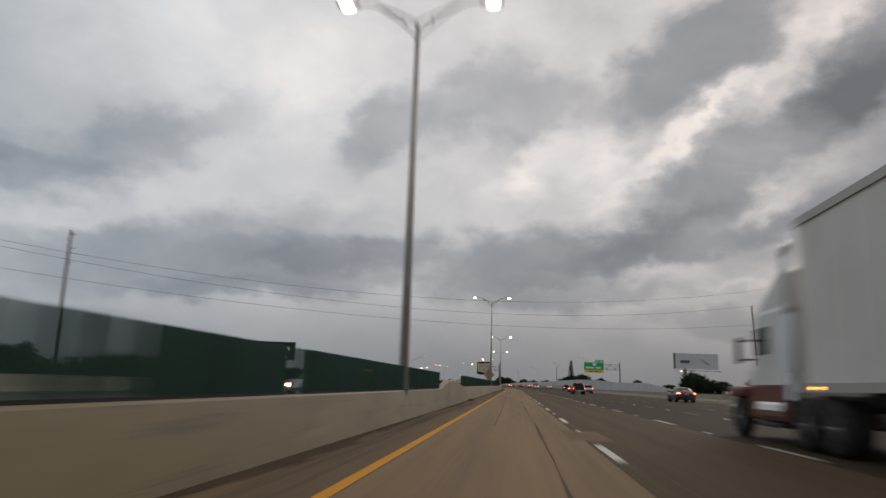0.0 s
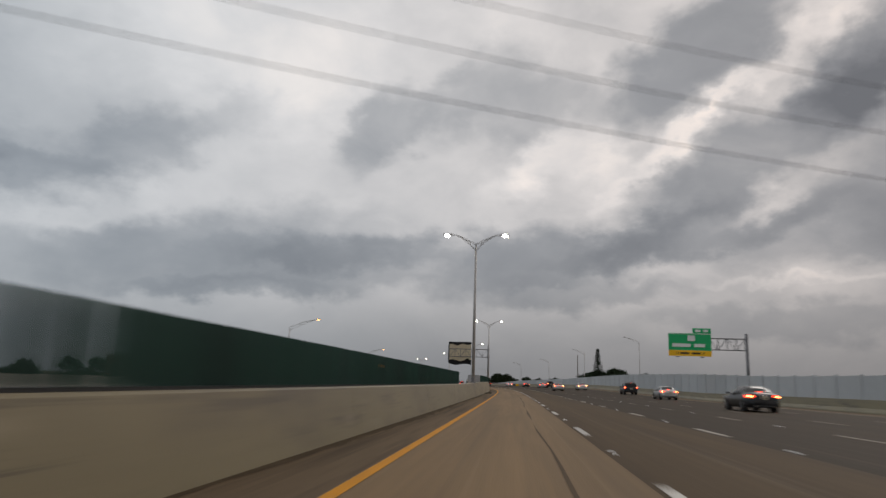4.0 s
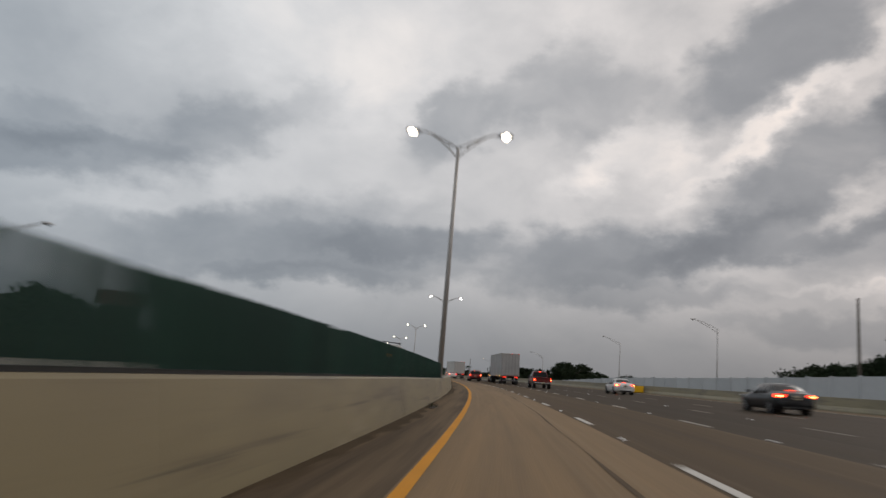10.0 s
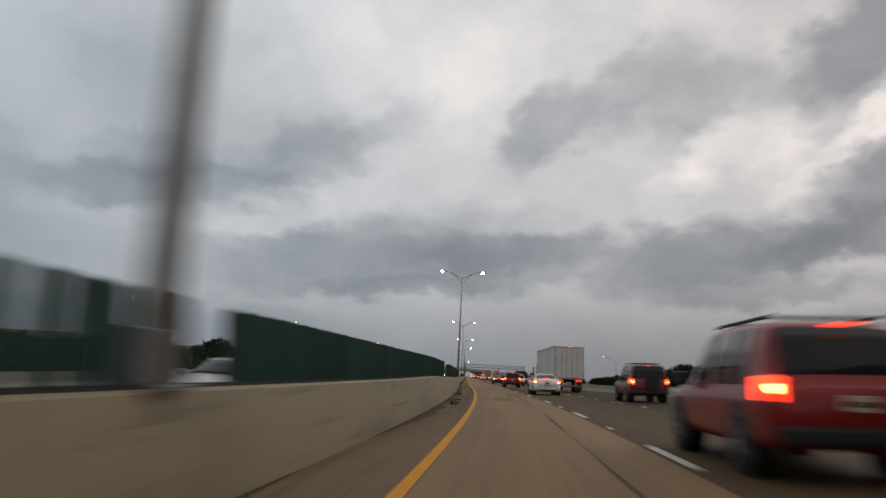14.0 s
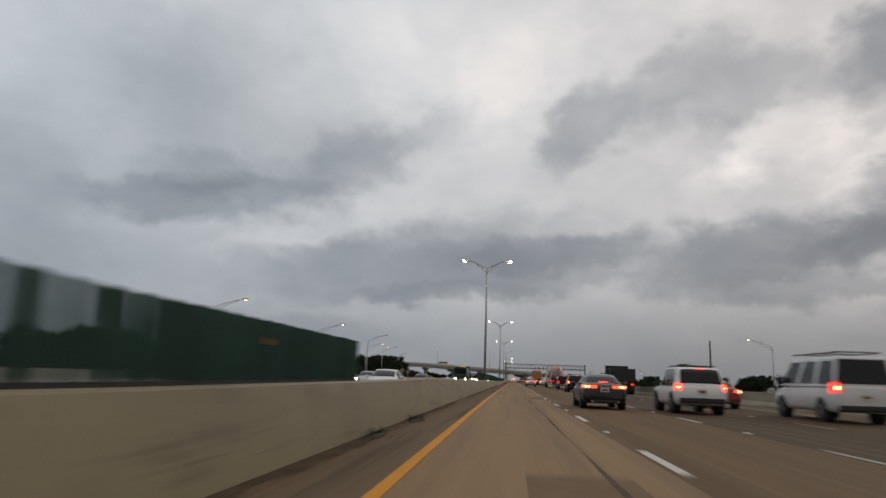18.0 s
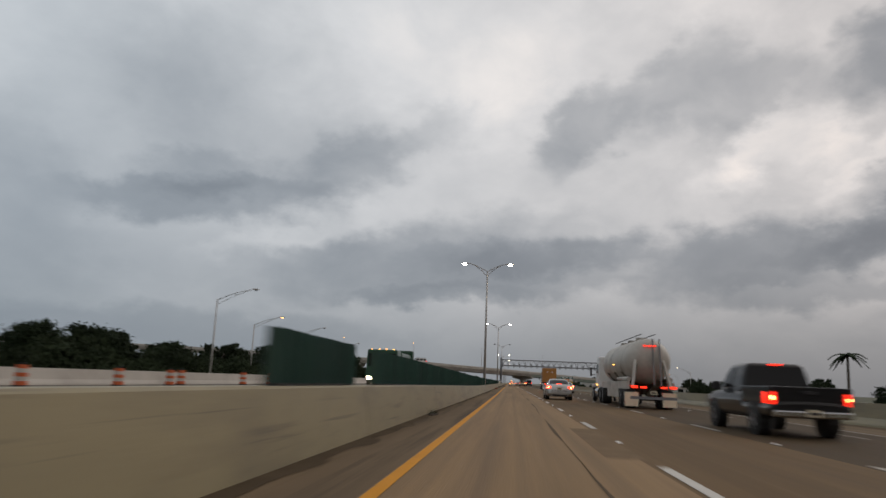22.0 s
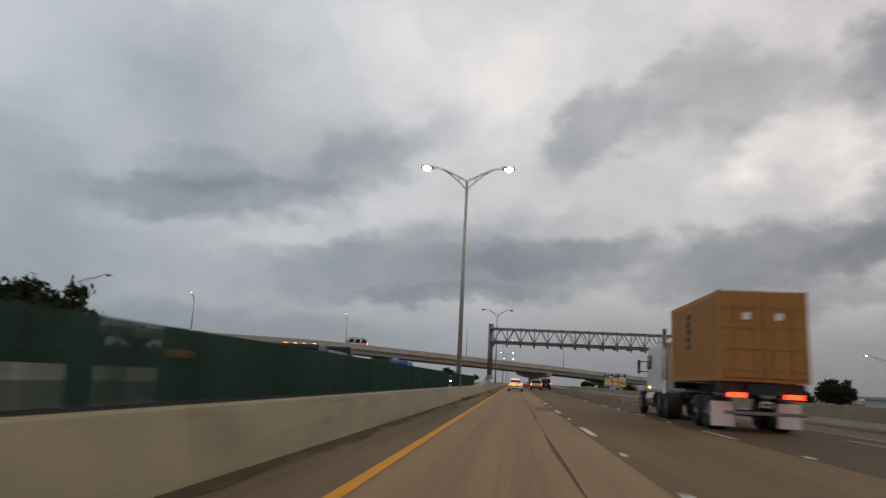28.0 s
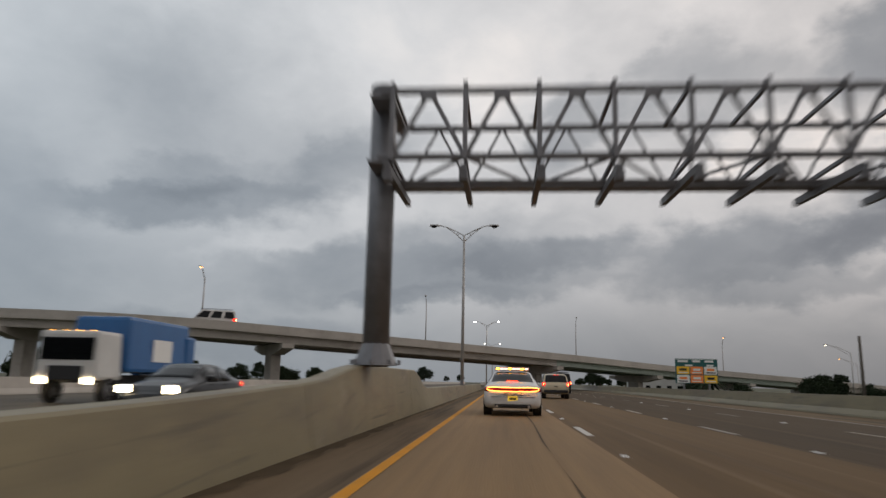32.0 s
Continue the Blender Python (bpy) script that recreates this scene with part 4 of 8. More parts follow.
# ---------- services sign ----------
def services_sign():
    t = thing("services_sign", "teal services sign with bright logo panels on two posts", "road sign", stand_a(856.5, 21.75, 0.18, 0) @ Matrix.Diagonal((0.86, 1, 0.88, 1)))
    for x in (-1.5, 1.5):
        part("post", box(0.18, 0.22, 2.0, x, 0.1, -0.6, 0.01), M_STEEL, t)
    part("panel", box(5.0, 0.07, 2.9, 0, 0, 1.35, 0.03), M_SIGN_TEAL, t, "teal panel")
    part("border", box(4.9, 0.02, 0.05, 0, -0.045, 4.15), M_SIGN_WHITE, t)
    for x, w in ((-1.6, 1.2), (0.0, 0.9), (1.5, 1.0)):
        part("legend_bar", box(w, 0.02, 0.25, x, -0.05, 3.82), M_SIGN_WHITE, t, "white legend")
    for x, w in ((-0.9, 0.9), (1.6, 0.8)):
        part("legend_bar", box(w, 0.02, 0.2, x, -0.05, 3.36), M_SIGN_WHITE, t, "white legend")
    sy = mat("logo_yellow", (0.92, 0.55, 0.03), 0.4, var=0.05)
    so = mat("logo_orange", (0.90, 0.27, 0.06), 0.4, var=0.05)
    cells = ((-1.6, 2.42, sy), (0.02, 2.42, so), (1.64, 2.42, M_SIGN_WHITE), (-1.6, 1.42, M_SIGN_WHITE), (0.02, 1.42, so), (1.64, 1.42, sy))
    for x, z, m in cells:
        c = part("logo_panel", box(1.5, 0.03, 0.9, x, -0.05, z, 0.02), m, t)
        part("logo_mark", box(0.85, 0.02, 0.26, x, -0.075, z + 0.42), M_SIGN_WHITE if m is so else so if m is M_SIGN_WHITE else M_BLACK, c)
        part("logo_mark", box(1.1, 0.02, 0.12, x, -0.075, z + 0.14), M_BLACK if m is M_SIGN_WHITE else M_SIGN_WHITE, c)


services_sign()


M_SIGN_TAN = mat("dull_tan_sign_back", (0.34, 0.25, 0.175), 0.6, 0.1, var=0.15, scale=2)


# ---------- diamond warning sign, seen from behind ----------
def sign_back(s, l, z0, zc, half, name="warning_sign", lab="grey back of a diamond warning sign on the barrier"):
    t = thing(name, lab, "road sign", stand(s, l, tilt=False))
    part("post", box(0.08, 0.05, zc + half * 1.7 - z0, 0, 0, z0), M_STEEL, t)
    b = box(half * 1.41, 0.025, half * 1.41, bevel=0.02, m=Matrix.Translation((0, 0.05, zc)) @ pose(0, 0, 0, 0, 45, 0) @ Matrix.Translation((0, 0, -half * 0.705)))
    part("panel", b, M_SIGN_TAN, t, "dull tan back")
    part("bracket", box(0.5, 0.05, 0.06, 0, 0.02, zc + 0.2), M_STEEL, t)
    part("bracket", box(0.5, 0.05, 0.06, 0, 0.02, zc - 0.25), M_STEEL, t)


sign_back(97.7, -1.62, 0.9, 2.45, 0.78)
sign_back(702, -27.5, -0.1, 2.6, 0.7, lab="grey back of a diamond sign across the motorway")
sign_back(712, -27.5, -0.1, 2.3, 0.6, lab="grey back of a diamond sign across the motorway")
sign_back(486, -30.5, -0.6, 2.0, 0.65, lab="grey back of a diamond sign across the motorway")

# ---------- flyover ----------
FLY = [(845, -190, 10.6), (850, -120, 9.6), (853, -67, 8.35), (856, -39, 7.75), (868, -18, 6.9), (895, 12, 5.75), (915, 33, 4.75), (934, 66, 3.1), (952, 100, 1.3), (968, 130, 0.2)]


def fly_at(u):
    """A point of the flyover's parapet top; u from 0 to 1."""
    f = u * (len(FLY) - 1)
    i = min(int(f), len(FLY) - 2)
    f -= i
    p = [FLY[max(0, min(len(FLY) - 1, i + j))] for j in (-1, 0, 1, 2)]
    q = []
    for c in range(3):
        a, b_, c_, d = (p[j][c] for j in range(4))
        q.append(0.5 * ((2 * b_) + (c_ - a) * f + (2 * a - 5 * b_ + 4 * c_ - d) * f * f + (-a + 3 * b_ - 3 * c_ + d) * f ** 3))
    return A(q[0], q[1], q[2])


def flyover():
    t = thing("flyover", "long concrete flyover ramp with parapets, girders and hammerhead piers", "bridge", kind="structure")
    N = 60
    pts = [fly_at(i / N) for i in range(N + 1)]

    def sweep(name, prof, material, label="", a=0, z=N):
        b = bmesh.new()
        rings_ = []
        for i in range(a, z + 1):
            d = (pts[min(N, i + 1)] - pts[max(0, i - 1)])
            d.z = 0
            d.normalize()
            side = Vector((-d.y, d.x, 0))
            rings_.append([b.verts.new(pts[i] + side * u + Vector((0, 0, v))) for u, v in prof])
        for r0, r1 in zip(rings_[:-1], rings_[1:]):
            for j in range(len(prof)):
                k2 = (j + 1) % len(prof)
                b.faces.new((r0[j], r0[k2], r1[k2], r1[j]))
        b.faces.new(rings_[0])
        b.faces.new(rings_[-1][::-1])
        bmesh.ops.recalc_face_normals(b, faces=b.faces)
        return part(name, b, material, t, label)

    # u grows away from the motorway's near side
    sweep("parapet", [(-0.0, 0), (0.25, 0), (0.38, -0.82), (-0.05, -0.82)], M_CONCRETE2, "near parapet")
    sweep("parapet", [(11.2, 0), (11.45, 0), (11.5, -0.82), (11.05, -0.82)], M_CONCRETE2, "far parapet")
    sweep("deck", [(-0.12, -0.82), (11.55, -0.82), (11.55, -1.06), (-0.12, -1.06)], M_CONCRETE2)
    for u in (0.7, 4.0, 7.4, 10.6):
        sweep("girder", [(u - 0.12, -1.06), (u + 0.3, -1.06), (u + 0.3, -2.0), (u - 0.12, -2.0)], M_CONCRETE2, "concrete girder", 0, 33)
        sweep("girder", [(u - 0.1, -1.06), (u + 0.15, -1.06), (u + 0.15, -1.95), (u - 0.1, -1.95)], M_GIRDER, "pale green steel girder", 33, 46)
        sweep("girder", [(u - 0.12, -1.06), (u + 0.3, -1.06), (u + 0.3, -2.0), (u - 0.12, -2.0)], M_CONCRETE2, "concrete girder", 46, N)
    for u in (0.10, 0.19, 0.265, 0.333, 0.415, 0.55, 0.655, 0.73, 0.80):
        p = fly_at(u)
        q = fly_at(u + 0.004)
        d = q - p
        a = math.degrees(math.atan2(d.y, d.x))
        zt = p.z - 2.0
        m = pose(p.x, p.y, 0, 0, 0, a)
        cap = bmesh.new()
        hw = [(-0.2, zt), (11.6, zt), (11.6, zt - 0.55), (8.0, zt - 1.25), (3.4, zt - 1.25), (-0.2, zt - 0.55)]
        f0 = [cap.verts.new((-0.75, y, z)) for y, z in hw]
        f1 = [cap.verts.new((0.75, y, z)) for y, z in hw]
        cap.faces.new(f0)
        cap.faces.new(f1[::-1])
        for j in range(6):
            cap.faces.new((f0[j], f0[(j + 1) % 6], f1[(j + 1) % 6], f1[j]))
        bmesh.ops.recalc_face_normals(cap, faces=cap.faces)
        o = part("pier_cap", cap, M_CONCRETE2, t)
        o.matrix_basis = m
        o = part("pier_column", box(1.3, 2.6, zt - 1.2 + 2.2, 0, 5.7, -2.2, 0.15), M_CONCRETE2, t)
        o.matrix_basis = m


flyover()


# ---------- single-arm lamps ----------
def arm_lamp(p, turn, height, arm, lit, lab, group, base=-1.0):
    """Lamp post whose arm reaches along its own x."""
    t = thing("street_lamp", lab, "street lamp", pose(p.x, p.y, 0, 0, 0, turn), group)
    part("pole", rod((0, 0, base), (0, 0, height - 1.2), 0.11, 0.07, 10), M_ALU, t, smooth=True)
    am = part("arm", tube([(0, 0, height - 1.25), (arm * 0.5, 0, height - 0.45), (arm, 0, height)], 0.04, end=0.035), M_ALU, t)
    part("arm_brace", tube([(0, 0, height - 1.75), (arm * 0.5, 0, height - 0.75), (arm * 0.9, 0, height - 0.1)], 0.03), M_ALU, am)
    part("strut", rod((arm * 0.5, 0, height - 0.75), (arm * 0.5, 0, height - 0.45), 0.02, seg=6), M_ALU, am)
    hd = part("lamp_head", box(0.75, 0.32, 0.15, arm + 0.2, 0, height - 0.06, 0.05, taper=(0.8, 0.7)), M_ALU, t)
    part("lens", dome(0.17, 0.13, arm + 0.22, 0, height - 0.05), {1: E_SODIUM, 2: E_FAR}.get(lit, M_GLASS), hd, "glowing lens" if lit else "dark lens")


for s, l, z, lit in ((229.7, -30.5, 9.6, 1), (309.8, -31.8, 9.1, 1), (362, -32.8, 8.6, 0), (419, -35.5, 8.6, 2), (469.2, -39.7, 8.1, 1), (499, -40, 7.4, 2), (545, -34, 8.6, 1), (592, -32, 8.8, 1), (632, -31, 9.2, 2),
                     (671.6, -30.7, 9.9, 0), (700, -37, 9.3, 1), (725, -37.3, 9.6, 0), (776, -42, 9.4, 0)):
    arm_lamp(A(s, l, 0), math.degrees(heading(s)), z, 4.0, lit, "single-arm metal lamp post, " + ("lit orange" if lit == 1 else "lit white" if lit else "unlit") + ", beyond the far carriageway", "lamps of the opposite side")
for s, l, z, lit in ((313.5, 39.1, 14.3, 0), (372.1, 38.9, 13.9, 0), (420.8, 39.0, 12.2, 0), (466.6, 40, 11.9, 0), (530, 40, 9.8, 0), (640, 44, 9.0, 2), (900, 58, 8.2, 2), (948, 82, 8.0, 1), (820, 56, 7.5, 2)):
    arm_lamp(A(s, l, 0), math.degrees(heading(s)) + 180, z, 3.6, lit, "single-arm metal lamp post, " + ("lit" if lit else "unlit") + ", behind the outer wall", "lamps of the outer side")
for s, l, z, lit, hb in ((892.6, -10.6, 14.5, 0, 6), (864.5, -35.5, 14.4, 1, 7), (828.3, -54.0, 13.7, 1, 7.5), (915.4, 15.6, 13.4, 0, 5), (933.4, 48, 11.3, 1, 3.3)):
    arm_lamp(A(s, l, 0), math.degrees(heading(s)) - 90, z, 1.2, lit, "slim lamp post standing on the flyover, " + ("lit orange" if lit else "unlit"), "flyover lamps", hb)


# ---------- billboards ----------
def billboard():
    t = thing("billboard", "large grey-white billboard with dark bar on a steel column", "billboard", stand_a(201, 52, 0, 8))
    part("column", rod((-3.4, 0.6, -2.0), (-3.4, 0.6, 7.4), 0.55, 0.55, 16), M_ALU, t, smooth=True)
    part("panel", box(11.9, 0.35, 4.2, -0.25, 0, 7.1, 0.05), mat("billboard_face", (0.52, 0.54, 0.57), 0.6, var=0.12, scale=0.3), t)
    part("frame", box(0.3, 0.9, 4.3, -6.3, 0.4, 7.05, 0.03), M_DARKSTEEL, t, "dark side of the box")
    part("legend_bar", box(2.6, 0.03, 0.8, -3.6, -0.2, 8.6, 0.02), mat("blue_grey_ink", (0.07, 0.085, 0.12), 0.6), t, "dark legend bar")
    b = bmesh.new()
    bar((0.8, -0.2, 9.9), (3.2, -0.2, 8.3), 0.5, 0.03, b)
    part("stripe", b, mat("grey_ink", (0.25, 0.26, 0.28), 0.6), t)
    part("catwalk", box(12.2, 0.9, 0.1, -0.25, -0.5, 6.6, 0.02), M_STEEL, t)
    for x in (-5.6, -2.2, 1.6, 5.0):
        part("lamp_arm", bar((x, -0.4, 6.7), (x, -2.2, 6.5), 0.07), M_STEEL, t)
        part("lamp_head", box(0.7, 0.35, 0.18, x, -2.3, 6.42, 0.04), M_STEEL, t)
    part("lit_lamp", box(0.5, 0.3, 0.06, -5.6, -2.32, 6.36), E_FAR, t, "glowing lamp")


billboard()


def led_board():
    t = thing("electronic_billboard", "dark electronic billboard with lit text on one column", "billboard", stand_a(160.8, -55.6, 0, 12))
    part("column", rod((0.5, 0.6, -2.2), (0.5, 0.6, 5.4), 0.5, 0.5, 14), M_DARKSTEEL, t, smooth=True)
    part("cabinet", box(13.6, 0.8, 4.2, 0, 0, 5.2, 0.08), M_BLACK, t, "black display cabinet")
    rr = random.Random(7)
    x = -5.0
    while x < 5.6:
        w = rr.uniform(0.28, 0.5)
        part("lit_text", box(w, 0.03, 0.8, x, -0.42, 7.5), E_LEDR if -0.6 < x < 2.4 else E_LED, t, "unreadable lit characters")
        x += w + rr.choice((0.1, 0.12, 0.4))
    part("lit_text", box(5.0, 0.03, 0.3, 2.4, -0.42, 5.9), E_LED, t, "unreadable lit line")
    part("catwalk", box(13.6, 0.8, 0.08, 0, -0.7, 5.0), M_DARKSTEEL, t)


led_board()


def red_board():
    t = thing("billboard", "distant billboard with a dull red panel behind the trees", "billboard", stand_a(520, -84, 0, 10))
    part("column", rod((0, 0.5, -2.2), (0, 0.5, 12.6), 0.5, 0.5, 12), M_DARKSTEEL, t, smooth=True)
    part("panel", box(13.5, 0.5, 4.0, 0, 0, 12.2, 0.05), mat("dull_red_face", (0.20, 0.085, 0.08), 0.7, var=0.15, scale=0.4), t)
    part("frame", box(13.7, 0.3, 0.3, 0, 0, 12.0), M_DARKSTEEL, t)
    part("lower_panel", box(10.5, 0.4, 3.2, 0, 0.1, 8.75, 0.05), M_BLACK, t, "dark lower panel")


red_board()


def hotel_sign():
    t = thing("roof_sign", "far lit roof sign reading hotel above the trees", "sign", stand_a(746, -139, 10.2, 0))
    lettering("HOTEL", 2.6, E_LED, t, pose(0, 0, 1.0, 90, 0, 0), label="lit white letters")
    part("frame", box(9.5, 0.15, 0.2, 0, 0.15, -0.3), M_DARKSTEEL, t)
    for x in (-4, -1.5, 1.5, 4):
        part("strut", box(0.12, 0.12, 11.5, x, 0.3, -11.6), M_DARKSTEEL, t)


hotel_sign()


# ---------- wooden utility poles and their wires ----------
def utility_pole(s, l, height, lean=0.0, arms=3, lab="weathered wooden utility pole with short insulator arms"):
    t = thing("utility_pole", lab, "utility pole", stand_a(s, l, -1.9) @ pose(0, 0, 0, 0, lean, 0), "utility poles")
    part("pole", rod((0, 0, 0), (0, 0, height + 1.9), 0.2, 0.13, 10), M_WOOD, t, smooth=True)
    for i in range(arms):
        z = height + 1.4 - i * 1.5
        part("insulator", rod((0, 0, z), (0.55, 0, z + 0.15), 0.06, 0.04, 8), M_DARKSTEEL, t)


utility_pole(69, -45, 15.7)
utility_pole(160.7, 54.2, 19.9, -2)
utility_pole(394.4, 42.8, 13.0, arms=0)
utility_pole(478, -38, 8.4, arms=0)
utility_pole(812, -66, 14, arms=1)
utility_pole(640, 34, 8.6, arms=0)
utility_pole(856, 38, 6.5, arms=0)
utility_pole(842, 50, 6.8, arms=0)


def wires():
    t = thing("power_lines", "three sagging power cables crossing over the motorway", "cable", kind="structure")
    for z0, m1, m2 in ((20.0, 0.062, 1.10), (17.1, 0.042, 1.12), (14.4, 0.025, 0.79)):
        line = []
        for i in range(41):
            l = -90 + i * 4.5
            line.append(A(162.3 + 0.6 * l, l, z0 + m1 * l + m2 * l * l / 1000))
        part("cable", tube(line, 0.028, 6), M_WIRE, t)


wires()

# ---------- vehicles ----------


def lathe_wheel(r, w):
    """Tyre and rim of one wheel, axle along x, standing on z = 0."""
    prof = [(-w / 2, r * 0.64), (-w / 2, r * 0.9), (-w * 0.36, r), (w * 0.36, r), (w / 2, r * 0.9), (w / 2, r * 0.64)]
    b = bmesh.new()
    n = 20
    rings_ = [[b.verts.new((x, math.cos(a * math.tau / n) * q, math.sin(a * math.tau / n) * q + r)) for x, q in prof] for a in range(n)]
    for i in range(n):
        for j in range(len(prof) - 1):
            b.faces.new((rings_[i][j], rings_[i][j + 1], rings_[(i + 1) % n][j + 1], rings_[(i + 1) % n][j]))
    bmesh.ops.recalc_face_normals(b, faces=b.faces)
    tyre = bpy.data.meshes.new("wheel")
    b.to_mesh(tyre)
    b.free()
    tyre.shade_smooth()
    tyre.materials.append(M_TYRE)
    b = bmesh.new()
    # dish with five spokes
    for sd in (-1, 1):
        bmesh.ops.create_cone(b, segments=20, radius1=r * 0.66, radius2=r * 0.60, depth=0.03, cap_ends=False,
                              matrix=Matrix.Translation((sd * w * 0.42, 0, r)) @ pose(0, 0, 0, 0, 90 * sd, 0))
        bmesh.ops.create_cone(b, segments=12, radius1=r * 0.16, radius2=r * 0.12, depth=0.05, cap_ends=True,
                              matrix=Matrix.Translation((sd * w * 0.42, 0, r)) @ pose(0, 0, 0, 0, 90 * sd, 0))
        for k_ in range(5):
            a = k_ * math.tau / 5
            bar((sd * w * 0.40, 0, r), (sd * w * 0.40, math.cos(a) * r * 0.63, r + math.sin(a) * r * 0.63), r * 0.2, 0.03, b)
    bmesh.ops.create_cone(b, segments=16, radius1=r * 0.62, radius2=r * 0.62, depth=0.04, cap_ends=True, matrix=Matrix.Translation((0, 0, r)) @ pose(0, 0, 0, 0, 90, 0))
    rim = bpy.data.meshes.new("rim")
    b.to_mesh(rim)
    b.free()
    rim.materials.append(M_RIM)
    return tyre, rim


CAR_WHEEL = lathe_wheel(0.33, 0.22)
SUV_WHEEL = lathe_wheel(0.38, 0.26)
TRUCK_WHEEL = lathe_wheel(0.50, 0.28)
DUAL_WHEEL = lathe_wheel(0.50, 0.58)


def wheel(parent, kind, x, y):
    o = same("wheel", kind[0], parent, Matrix.Translation((x, y, 0)))
    same("rim", kind[1], o, Matrix())


def flow(rows, sub):
    """Rows of numbers with rounded steps in between."""
    out = []
    for i in range(len(rows) - 1):
        p = [rows[max(0, min(len(rows) - 1, i + j))] for j in (-1, 0, 1, 2)]
        for q in range(sub):
            u = q / sub
            row = []
            for a, b_, c_, d in zip(*p):
                row.append(0.5 * (2 * b_ + (c_ - a) * u + (2 * a - 5 * b_ + 4 * c_ - d) * u * u + (3 * b_ - a - 3 * c_ + d) * u ** 3))
            out.append(row)
    out.append(list(rows[-1]))
    return out


def loft(stations, half, bm=None, sub=3):
    """Body shell; stations are (y, width factor, bottom, top)."""
    b = bm or bmesh.new()
    rings_ = []
    rows = flow(stations, sub)
    # y runs evenly inside each step
    for i in range(len(stations) - 1):
        for q in range(sub):
            rows[i * sub + q][0] = stations[i][0] + (stations[i + 1][0] - stations[i][0]) * q / sub
    # a rounded nose and tail
    rows = [[rows[0][0] - 0.025, rows[0][1] * 0.9, rows[0][2] + 0.05, rows[0][3] - 0.06]] + rows + [[rows[-1][0] + 0.03, rows[-1][1] * 0.9, rows[-1][2] + 0.05, rows[-1][3] - 0.05]]
    for y, f, zb, zt in rows:
        w = half * f
        h = zt - zb
        right = [(0.86 * w, zb), (0.95 * w, zb + 0.07 * h), (0.985 * w, zb + 0.18 * h), (1.0 * w, zb + 0.42 * h), (1.0 * w, zb + 0.58 * h), (0.982 * w, zb + 0.66 * h), (0.965 * w, zb + 0.82 * h), (0.93 * w, zb + 0.92 * h), (0.87 * w, zb + 0.98 * h), (0.78 * w, zt), (0.4 * w, zt + 0.02), (0.0, zt + 0.026)]
        ring = [(x, z) for x, z in right] + [(-x, z) for x, z in reversed(right[:-1])]
        rings_.append([b.verts.new((x, y, z)) for x, z in ring])
    for r0, r1 in zip(rings_[:-1], rings_[1:]):
        for j in range(len(r0)):
            k2 = (j + 1) % len(r0)
            b.faces.new((r0[j], r0[k2], r1[k2], r1[j]))
    b.faces.new(rings_[0])
    b.faces.new(rings_[-1])
    bmesh.ops.recalc_face_normals(b, faces=b.faces)
    return b


def pane(c, inset=0.06, out=0.012):
    """A glass pane on the quad c (four corners, counter-clockwise from outside), inset and just proud."""
    c = [Vector(p) for p in c]
    mid = sum(c, Vector()) / 4
    nrm = (c[1] - c[0]).cross(c[3] - c[0]).normalized()
    b = bmesh.new()
    q = [p + (mid - p).normalized() * inset * 1.3 + nrm * out for p in c]
    q0 = [p - nrm * out * 1.6 for p in q]
    v = [b.verts.new(p) for p in q]
    u = [b.verts.new(p) for p in q0]
    b.faces.new(v)
    for i in range(4):
        b.faces.new((v[i], u[i], u[(i + 1) % 4], v[(i + 1) % 4]))
    return b


